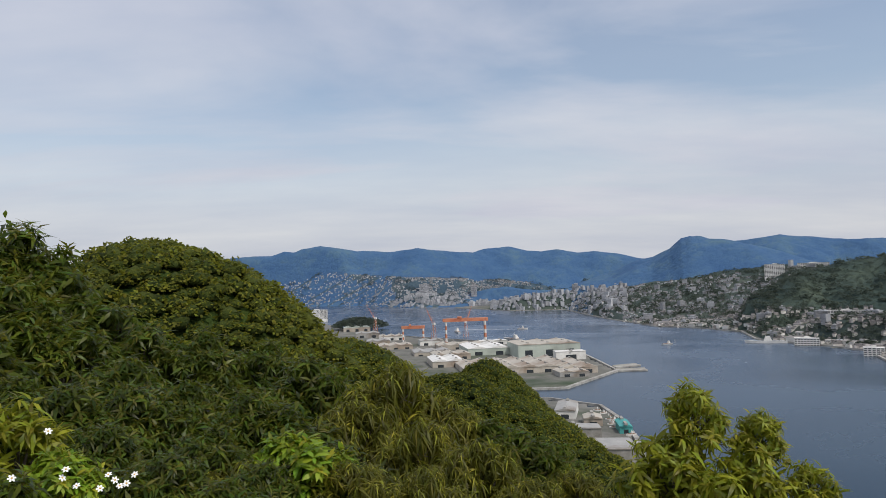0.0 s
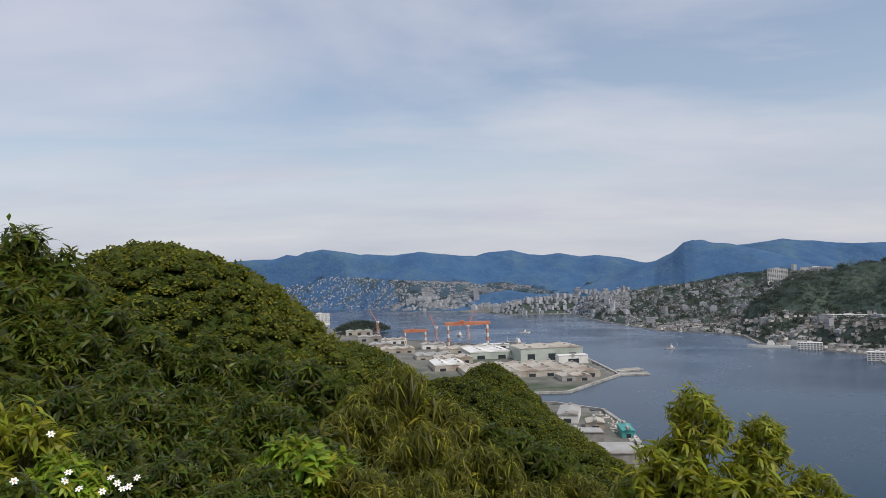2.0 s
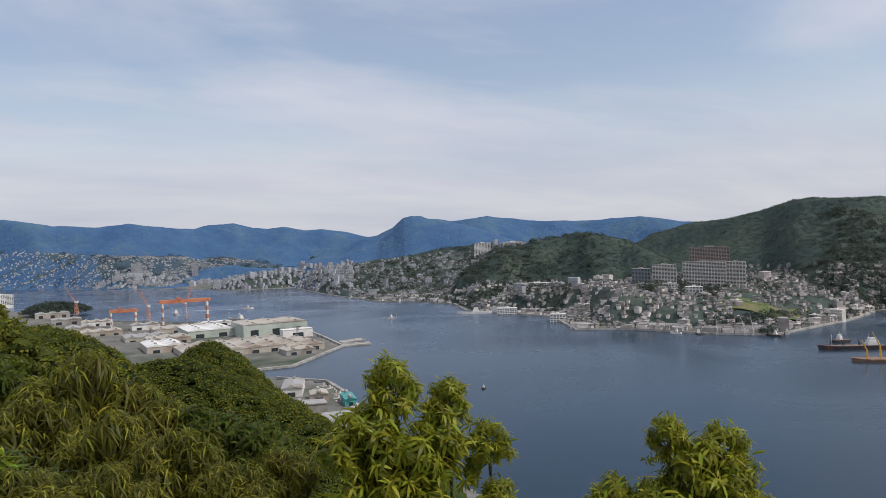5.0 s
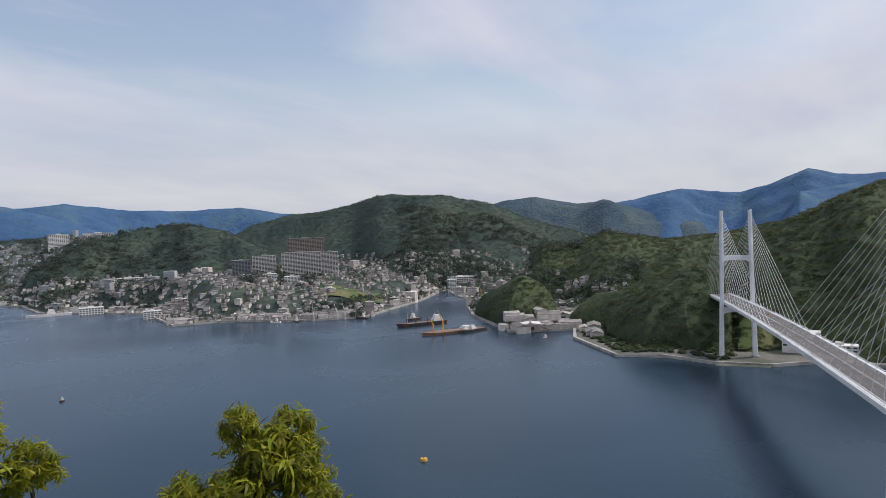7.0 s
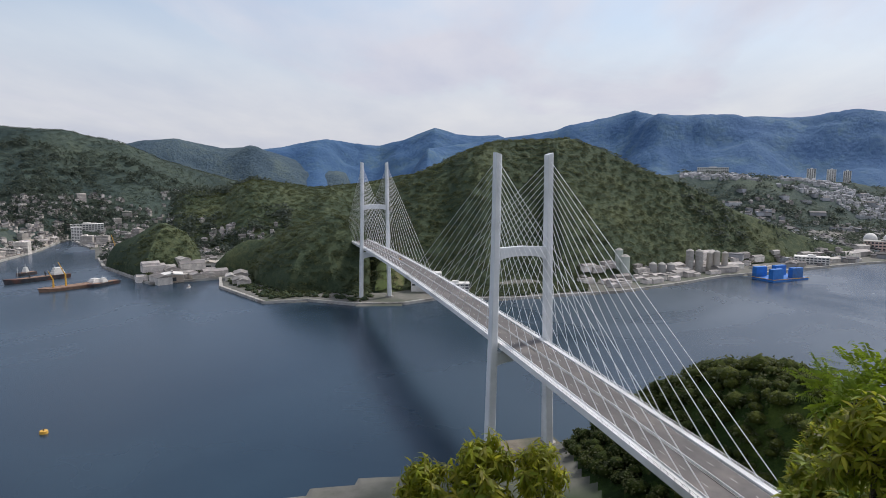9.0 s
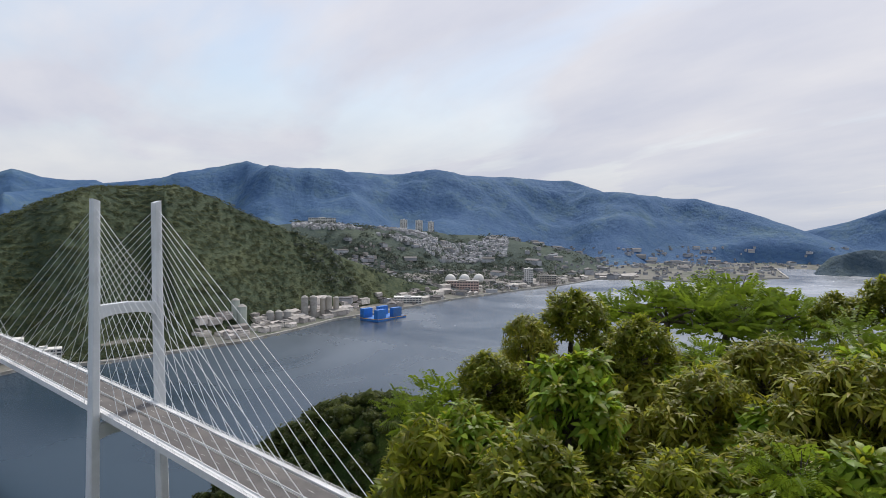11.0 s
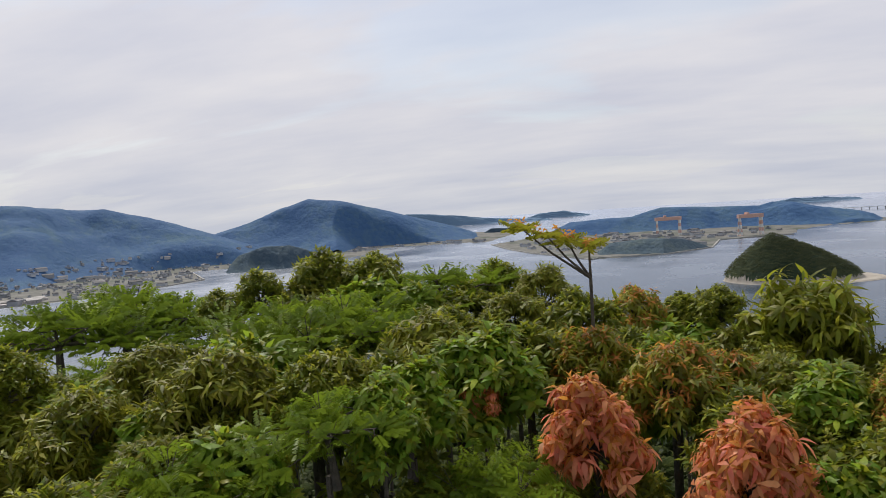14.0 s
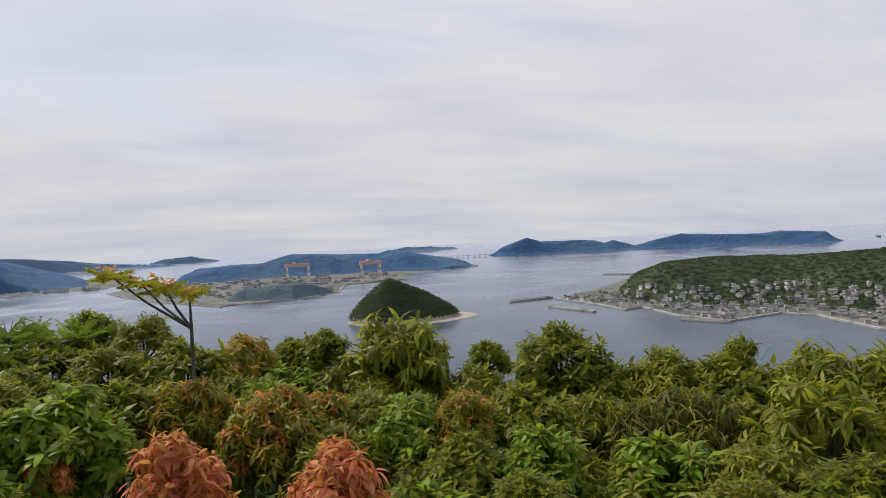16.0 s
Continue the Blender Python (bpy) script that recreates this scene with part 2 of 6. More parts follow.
def build_sea():
    bs = np.linspace(0, 360, 361)
    ds = np.concatenate([np.linspace(40, 400, 20)[:-1], 400 * np.exp(np.linspace(0, math.log(60), 170))])
    x, y, d, faces = polar_grid(bs, ds)
    p = np.stack([c.ravel() for c in drawn_in(x, y, np.zeros_like(x))], 1)
    tagged(sheet_mesh("sea", p, faces, SEA), "calm slate-blue harbour water with faint ripples", "water", kind="structure")


build_sea()


def inside(x, y, shore):
    """Which points lie within the shoreline, and how far each is from it."""
    px, py = np.array(shore, dtype=float).T
    qx, qy = np.roll(px, -1), np.roll(py, -1)
    within, near = np.zeros(x.shape, bool), np.full(x.shape, 1e9)
    for ax, ay, bx, by in zip(px, py, qx, qy):
        cross = (ay > y) != (by > y)
        with np.errstate(divide="ignore", invalid="ignore"):
            within ^= cross & (x < (bx - ax) * (y - ay) / (by - ay) + ax)
        ex, ey = bx - ax, by - ay
        t = np.clip(((x - ax) * ex + (y - ay) * ey) / (ex * ex + ey * ey), 0, 1)
        near = np.minimum(near, np.hypot(x - ax - t * ex, y - ay - t * ey))
    return within, near


HOME_SHORE = [(-1600, 5200), (-900, 3300), (-464, 2777), (-274, 2246), (-150, 2084), (60, 1850), (286, 1560), (291, 1338), (292, 1170),
              (174, 1002), (108, 1000), (100, 925), (139, 913), (190, 855), (193, 769), (184, 675), (173, 625), (165, 560), (205, 330),
              (290, 140), (340, 60), (352, 8), (392, -30), (420, -100), (395, -210), (330, -330), (200, -470), (0, -590), (-200, -640),
              (-450, -600), (-650, -560), (-830, -640), (-848, -794), (-895, -967), (-874, -1036), (-736, -993), (-715, -1108)]
CAPE_SHORE = [(-741, -1271), (-689, -1247), (-695, -1384), (-676, -1576), (-760, -1650), (-1000, -1900), (-1270, -2226), (-1500, -2500),
              (-2400, -2750), (-3300, -2600), (-4500, -1500), (-5500, 0), (-5000, 3000), (-3000, 5200)]
EAST_SHORE = [(-1500, 5600), (-621, 5138), (-201, 4368), (68, 4160), (353, 3555), (625, 3501), (622, 2729), (649, 2410), (670, 2158),
              (753, 2068), (817, 1878), (751, 1644), (805, 1477), (834, 1351), (739, 1113), (806, 1073), (850, 1006), (881, 917),
              (960, 841), (1119, 880), (1249, 913), (1400, 975), (1456, 989), (1300, 840), (1150, 730), (1047, 657), (967, 569),
              (900, 495), (920, 472), (959, 420), (887, 389), (786, 290), (807, 242), (788, 180), (799, 119), (833, 84), (845, -9),
              (911, -156), (990, -256), (1064, -333), (1105, -407), (1247, -633), (1369, -885)]
SOUTH_SHORE = [(1435, -1049), (1570, -1288), (1503, -1403), (1410, -1487), (1399, -1904), (1740, -2289), (1622, -2404), (1291, -2455),
               (1250, -2900), (1400, -3500), (1211, -3644), (830, -3635), (900, -5200), (6000, -9000), (12000, 0), (9000, 9000), (0, 14000), (-7000, 14000), (-6000, 7500)]
YARD_ISLE = [(731, -3250), (536, -2739), (417, -2491), (161, -2044), (143, -2090), (-48, -2131), (-206, -2349), (-266, -2740), (-545, -2879),
             (-640, -3250), (-820, -3500), (-1130, -3680), (-1220, -4100), (-1000, -4600), (300, -4600), (640, -3700)]
LANDS = {"home": HOME_SHORE + CAPE_SHORE, "east": EAST_SHORE + SOUTH_SHORE, "yard_isle": YARD_ISLE}


def falloff(t):
    return np.where(np.abs(t) < 1, 0.5 + 0.5 * np.cos(np.pi * np.clip(t, -1, 1)), 0)


def crest_height(bearing, line, d):
    """Height of a crest at distance d whose points are given as bearing and angle above the level of the eye."""
    b, e = np.array(line, dtype=float).T
    return LOOKOUT + d * np.tan(np.radians(np.interp(bearing, b, e)))


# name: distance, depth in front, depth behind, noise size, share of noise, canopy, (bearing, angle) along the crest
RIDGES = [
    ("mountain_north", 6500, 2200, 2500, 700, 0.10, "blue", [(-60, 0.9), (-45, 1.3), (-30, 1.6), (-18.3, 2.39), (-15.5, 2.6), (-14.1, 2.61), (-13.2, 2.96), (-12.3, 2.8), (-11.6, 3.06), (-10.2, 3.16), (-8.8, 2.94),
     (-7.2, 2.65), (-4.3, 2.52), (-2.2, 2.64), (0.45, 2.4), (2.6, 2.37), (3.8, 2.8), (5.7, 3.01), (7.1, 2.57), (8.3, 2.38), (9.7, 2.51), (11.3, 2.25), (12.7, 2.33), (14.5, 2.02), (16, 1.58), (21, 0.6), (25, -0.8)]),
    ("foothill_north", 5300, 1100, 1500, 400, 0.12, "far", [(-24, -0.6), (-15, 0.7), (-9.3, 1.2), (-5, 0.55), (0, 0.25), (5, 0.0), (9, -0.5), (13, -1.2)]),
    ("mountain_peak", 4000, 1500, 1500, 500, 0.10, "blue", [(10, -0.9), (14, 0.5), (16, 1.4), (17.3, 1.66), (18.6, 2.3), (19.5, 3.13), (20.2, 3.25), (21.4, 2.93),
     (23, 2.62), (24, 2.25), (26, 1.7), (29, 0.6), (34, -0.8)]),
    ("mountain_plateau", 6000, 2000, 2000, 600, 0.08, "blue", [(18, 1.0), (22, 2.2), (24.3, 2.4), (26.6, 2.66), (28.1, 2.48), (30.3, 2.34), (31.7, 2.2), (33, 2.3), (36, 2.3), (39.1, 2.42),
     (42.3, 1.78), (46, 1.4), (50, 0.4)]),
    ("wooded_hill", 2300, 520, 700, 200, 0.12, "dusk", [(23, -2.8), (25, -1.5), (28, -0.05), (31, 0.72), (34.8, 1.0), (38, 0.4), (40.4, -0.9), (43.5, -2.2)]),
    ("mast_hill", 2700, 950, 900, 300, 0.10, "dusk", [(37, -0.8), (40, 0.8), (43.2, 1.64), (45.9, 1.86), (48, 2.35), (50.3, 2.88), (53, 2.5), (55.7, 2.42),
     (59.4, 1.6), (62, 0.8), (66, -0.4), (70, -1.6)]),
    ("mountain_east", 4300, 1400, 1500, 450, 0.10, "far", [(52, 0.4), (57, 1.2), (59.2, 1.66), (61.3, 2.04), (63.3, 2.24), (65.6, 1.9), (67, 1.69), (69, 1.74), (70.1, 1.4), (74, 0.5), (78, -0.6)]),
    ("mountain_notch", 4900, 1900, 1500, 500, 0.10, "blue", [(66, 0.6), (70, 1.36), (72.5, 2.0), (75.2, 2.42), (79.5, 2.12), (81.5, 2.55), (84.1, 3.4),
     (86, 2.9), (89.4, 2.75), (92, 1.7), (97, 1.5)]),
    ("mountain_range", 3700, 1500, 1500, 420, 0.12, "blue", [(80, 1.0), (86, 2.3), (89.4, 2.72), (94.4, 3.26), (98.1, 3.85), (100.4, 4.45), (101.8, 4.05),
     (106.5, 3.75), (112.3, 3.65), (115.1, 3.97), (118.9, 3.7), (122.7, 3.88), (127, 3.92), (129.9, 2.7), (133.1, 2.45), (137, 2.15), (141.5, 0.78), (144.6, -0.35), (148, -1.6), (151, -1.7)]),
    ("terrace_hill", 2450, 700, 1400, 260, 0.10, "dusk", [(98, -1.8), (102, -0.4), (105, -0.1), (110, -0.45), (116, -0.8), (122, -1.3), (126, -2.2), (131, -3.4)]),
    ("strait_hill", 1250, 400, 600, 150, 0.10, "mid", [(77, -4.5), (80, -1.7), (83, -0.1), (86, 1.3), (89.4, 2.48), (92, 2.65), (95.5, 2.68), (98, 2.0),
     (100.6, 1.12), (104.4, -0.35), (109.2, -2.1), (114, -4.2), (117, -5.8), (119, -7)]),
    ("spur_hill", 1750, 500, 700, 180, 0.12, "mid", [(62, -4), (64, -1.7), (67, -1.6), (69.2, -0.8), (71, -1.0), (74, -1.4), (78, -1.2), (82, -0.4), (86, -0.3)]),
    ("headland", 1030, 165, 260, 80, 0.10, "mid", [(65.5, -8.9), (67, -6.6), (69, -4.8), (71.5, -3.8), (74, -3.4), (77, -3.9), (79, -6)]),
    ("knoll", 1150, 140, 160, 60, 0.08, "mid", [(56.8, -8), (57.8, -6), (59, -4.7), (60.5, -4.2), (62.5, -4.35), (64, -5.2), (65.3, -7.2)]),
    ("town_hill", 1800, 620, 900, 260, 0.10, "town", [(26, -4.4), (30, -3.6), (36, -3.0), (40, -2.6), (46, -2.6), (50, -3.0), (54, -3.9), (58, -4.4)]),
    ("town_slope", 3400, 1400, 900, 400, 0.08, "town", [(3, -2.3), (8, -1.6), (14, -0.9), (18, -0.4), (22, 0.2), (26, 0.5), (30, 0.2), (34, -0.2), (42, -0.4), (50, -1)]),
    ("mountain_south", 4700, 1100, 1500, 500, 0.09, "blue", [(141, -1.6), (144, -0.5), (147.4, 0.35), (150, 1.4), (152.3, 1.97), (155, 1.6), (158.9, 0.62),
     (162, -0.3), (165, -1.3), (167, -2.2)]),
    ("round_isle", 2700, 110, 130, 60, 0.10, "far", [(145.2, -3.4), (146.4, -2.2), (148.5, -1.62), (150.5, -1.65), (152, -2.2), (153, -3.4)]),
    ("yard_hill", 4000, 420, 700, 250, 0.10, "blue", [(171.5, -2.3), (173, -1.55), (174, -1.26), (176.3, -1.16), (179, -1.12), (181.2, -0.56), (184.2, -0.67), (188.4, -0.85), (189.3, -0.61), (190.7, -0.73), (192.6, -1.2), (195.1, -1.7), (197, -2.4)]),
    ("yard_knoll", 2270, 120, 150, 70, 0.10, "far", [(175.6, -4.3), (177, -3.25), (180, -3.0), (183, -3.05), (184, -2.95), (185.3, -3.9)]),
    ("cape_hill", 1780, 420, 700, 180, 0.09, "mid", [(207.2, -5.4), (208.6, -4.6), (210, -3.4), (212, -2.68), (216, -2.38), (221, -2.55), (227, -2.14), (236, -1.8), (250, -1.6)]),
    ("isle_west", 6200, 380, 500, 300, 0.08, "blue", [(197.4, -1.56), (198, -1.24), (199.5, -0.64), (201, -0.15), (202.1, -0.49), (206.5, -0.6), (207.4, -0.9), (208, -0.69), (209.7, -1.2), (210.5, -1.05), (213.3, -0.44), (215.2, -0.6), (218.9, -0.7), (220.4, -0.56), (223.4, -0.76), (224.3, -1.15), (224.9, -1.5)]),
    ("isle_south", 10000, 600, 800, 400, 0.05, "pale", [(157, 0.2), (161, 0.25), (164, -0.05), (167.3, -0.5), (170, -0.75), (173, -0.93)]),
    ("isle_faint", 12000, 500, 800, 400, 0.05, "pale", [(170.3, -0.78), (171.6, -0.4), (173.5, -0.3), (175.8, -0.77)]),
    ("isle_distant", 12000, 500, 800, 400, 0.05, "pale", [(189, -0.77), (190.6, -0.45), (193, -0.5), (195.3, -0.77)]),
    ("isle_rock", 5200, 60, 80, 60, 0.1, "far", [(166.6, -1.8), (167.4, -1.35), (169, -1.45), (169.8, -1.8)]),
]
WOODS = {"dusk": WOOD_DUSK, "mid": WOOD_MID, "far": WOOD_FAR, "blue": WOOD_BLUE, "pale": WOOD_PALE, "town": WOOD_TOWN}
FORELAND = {"strait_hill": 62, "headland": 48, "knoll": 6, "town_hill": 55, "cape_hill": 70, "terrace_hill": 120, "mountain_range": 200,
            "yard_hill": 30, "mountain_south": 150}


def ridge_height(spec, x, y):
    """Height of one ridge over the plane."""
    name, far_off, front, behind, size, share, _, line = spec
    d = np.hypot(x, y)
    b = np.degrees(np.arctan2(x, y)) % 360
    b = np.where(b > 300, b - 360, b)
    h = crest_height(b, line, far_off)
    lo, hi = line[0][0], line[-1][0]
    edge = np.clip(np.minimum(b - lo, hi - b) / (0.05 * (hi - lo)), 0, 1)
    centre = far_off + 0.25 * front * rough_land(b * far_off / 57.3, 0 * b, size * 1.5, 3, 7)
    t = np.where(d < centre, (d - centre) / front, (d - centre) / behind)
    spurs = rough_land(x, y, size, 5, 3 + len(name))
    body = falloff(t * (1 + 0.22 * spurs * np.abs(t)))
    fine = rough_land(x, y, 26 if far_off < 3000 else 120, 3, 5) * (2.2 if far_off < 3000 else far_off * 0.0016) * np.clip(np.abs(t) * 4, 0.35, 1)
    share = share * (1 if far_off < 2000 else 1.7)
    z = h * body + h * share * spurs * np.sin(np.pi * np.clip(np.abs(t), 0, 1)) + fine * body
    z = np.where(np.abs(t) < 1, z, -5) * edge - 6 * (1 - edge) - 3 * (body < 0.01)
    if "isle" in name:
        return z
    # every slope stops short of the water
    limit = np.full(x.shape, -6.0)
    for shore in LANDS.values():
        within, near = inside(x, y, shore)
        limit = np.maximum(limit, np.where(within, 1.5 + (9 * np.sqrt(np.maximum(near - FORELAND[name], 0)) - 6 * (near < FORELAND[name]) if name in ("knoll", "headland") else 0.9 * np.maximum(near - FORELAND.get(name, 12), -6)), -6))
    return np.minimum(z, limit)


LABELS = {"blue": "distant wooded mountain range, coloured blue-green for haze", "far": "wooded mountain slope with haze painted into its colour",
          "dusk": "broad wooded hill behind the harbour town", "mid": "rounded hill covered with dense evergreen woods", "town": "low hill between the harbour houses, grown with trees",
          "pale": "far island on the sea's edge, painted faint for haze"}


def build_ridge(spec):
    name, far_off, front, behind, size, share, wood, line = spec
    lo, hi = line[0][0], line[-1][0]
    across = int(min(520, max(60, (hi - lo) * (14 if far_off < 2600 else 9))))
    deep = 90 if far_off < 2600 else 70
    x, y, d, faces = polar_grid(np.linspace(lo, hi, across), np.linspace(far_off - front * 1.15, far_off + behind * 0.6, deep))
    z = ridge_height(spec, x, y)
    p = np.stack([c.ravel() for c in drawn_in(x, y, z)], 1)
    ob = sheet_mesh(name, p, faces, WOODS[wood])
    tagged(ob, LABELS[wood], "hill", kind="structure")
    return ob


for spec in RIDGES:
    build_ridge(spec)


def home_height(x, y):
    """The hill of the lookout, its neighbour to the north-west and the slopes between them and the shore."""
    d = np.hypot(x, y)
    z = 160.2 - 0.60 * np.maximum(d - 2.2, 0) + 0.00022 * np.minimum(np.maximum(d - 2.2, 0), 500) ** 2
    back = np.exp(-((x + 160) / 150) ** 2 - ((y + 20) / 120) ** 2) * 152
    def mound(cx, cy, h, rx, ry, turn):
        a = radians(turn)
        u, v = (x - cx) * math.cos(a) + (y - cy) * math.sin(a), -(x - cx) * math.sin(a) + (y - cy) * math.cos(a)
        return h * np.exp(-(u / rx) ** 2 - (v / ry) ** 2)
    hill = mound(-112, 262, 176, 130, 120, 0)
    spur = mound(5, 470, 92, 120, 90, -30)
    lobe = mound(-60, 415, 124, 90, 110, 0)
    rock = mound(38, 640, 82, 62, 90, 0)
    end = mound(300, -124, 74, 110, 44, 20.8)
    south = mound(-60, -330, 60, 330, 160, 0)
    west = mound(-500, 260, 150, 350, 420, 0)
    rest = np.maximum.reduce([back, hill, spur, lobe, rock, end, south, west])
    both = np.maximum(z, rest)
    return both + rough_land(x, y, 30, 3, 9) * np.clip((d - 30) / 60, 0, 1) * 1.6


def ground_height(x, y):
    """Bare land: the quays and the flats of the town, with the home hills rising out of them."""
    z = np.full(x.shape, -6.0)
    for key, shore in LANDS.items():
        within, near = inside(x, y, shore)
        flat = 2.6 + 0.012 * near + 0.5 * rough_land(x, y, 120, 3, 2)
        if key == "home":
            flat = np.maximum(flat, np.minimum(home_height(x, y), 2.6 + 1.1 * np.maximum(near - 6, 0)))
        if key == "east":
            d = np.hypot(x, y)
            flat = flat + np.clip((near - 40) * 0.03, 0, 45) * (d < 4200)
        z = np.where(within, np.maximum(z, flat), z)
    return z


def build_ground():
    bs = np.concatenate([np.linspace(-60, 240, 861), np.linspace(242, 300, 30)])
    ds = np.concatenate([np.linspace(0.5, 12, 14)[:-1], 12 * np.exp(np.linspace(0, math.log(6000 / 12), 280))])
    x, y, d, faces = polar_grid(bs, ds)
    z = ground_height(x, y)
    top = z.ravel()[faces].max(1)
    faces, top = faces[top > -5.5], top[top > -5.5]
    far_off = d.ravel()[faces].mean(1)
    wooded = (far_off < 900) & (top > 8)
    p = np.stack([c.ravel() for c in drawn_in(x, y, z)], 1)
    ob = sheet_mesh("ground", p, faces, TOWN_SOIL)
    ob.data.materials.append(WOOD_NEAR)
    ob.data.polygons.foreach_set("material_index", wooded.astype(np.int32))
    tagged(ob, "shore land of quays, streets and wooded slopes", "ground", kind="structure")
    return ob


ground = build_ground()


# ---- the bridge ----
STEEL = material("pale_painted_steel", (0.62, 0.65, 0.67), (0.76, 0.78, 0.79), 0.08, 0.45, bump=0.05, spots=(0.55, 0.57, 0.57))
GIRDER = material("white_painted_girder", (0.66, 0.67, 0.67), (0.80, 0.80, 0.79), 0.06, 0.5, bump=0.05, spots=(0.52, 0.52, 0.50))
CABLE = material("white_cable_sheath", (0.70, 0.71, 0.72), (0.80, 0.81, 0.82), 0.5, 0.4, bump=0)
STONE = material("dark_pier_stone", (0.10, 0.09, 0.07), (0.22, 0.19, 0.15), 0.1, 0.9, spots=(0.06, 0.07, 0.04))
ASPHALT = material("worn_asphalt", (0.085, 0.080, 0.078), (0.135, 0.125, 0.12), 0.12, 0.9, bump=0.2, spots=(0.16, 0.145, 0.135))
LINE_PAINT = material("road_paint", (0.55, 0.55, 0.53), (0.72, 0.72, 0.70), 0.8, 0.7, bump=0.1)


def box(bm, x0, x1, y0, y1, z0, z1, m=None):
    """A plain box added to bm; m places it."""
    made = bmesh.ops.create_cube(bm, size=1.0)["verts"]
    for v in made:
        v.co = Vector((x0 + (v.co.x + 0.5) * (x1 - x0), y0 + (v.co.y + 0.5) * (y1 - y0), z0 + (v.co.z + 0.5) * (z1 - z0)))
        if m:
            v.co = m @ v.co
    return made


def bevel_all(bm, width, segments=1):
    bmesh.ops.bevel(bm, geom=list(bm.edges), offset=width, segments=segments, affect="EDGES", clamp_overlap=True)


def tube(bm, a, b, ra, rb=None, sides=6):
    """A tapered round bar from a to b."""
    a, b = Vector(a), Vector(b)
    rb = ra if rb is None else rb
    turn = (b - a).to_track_quat("Z", "Y").to_matrix()
    rings = []
    for p, r in ((a, ra), (b, rb)):
        rings.append([bm.verts.new(p + turn @ Vector((r * math.cos(2 * math.pi * i / sides), r * math.sin(2 * math.pi * i / sides), 0))) for i in range(sides)])
    for i in range(sides):
        j = (i + 1) % sides
        bm.faces.new((rings[0][i], rings[0][j], rings[1][j], rings[1][i]))
    bm.faces.new(rings[0][::-1])
    bm.faces.new(rings[1])


NEAR_TOWER, SPAN, BRIDGE_TURN = (380.0, -10.0), 480.0, math.degrees(math.atan2(0.3549, 0.9347))
SHORE_SPAN, FAR_SPAN, DECK_HALF = 262.0, 330.0, 14.0


def deck_level(s):
    """The road's height along the bridge, gently arched over the fairway."""
    return 66.0 + 2.6 * (1 - ((s - 240) / 240) ** 2) * (1 if -300 < s < 800 else 0)


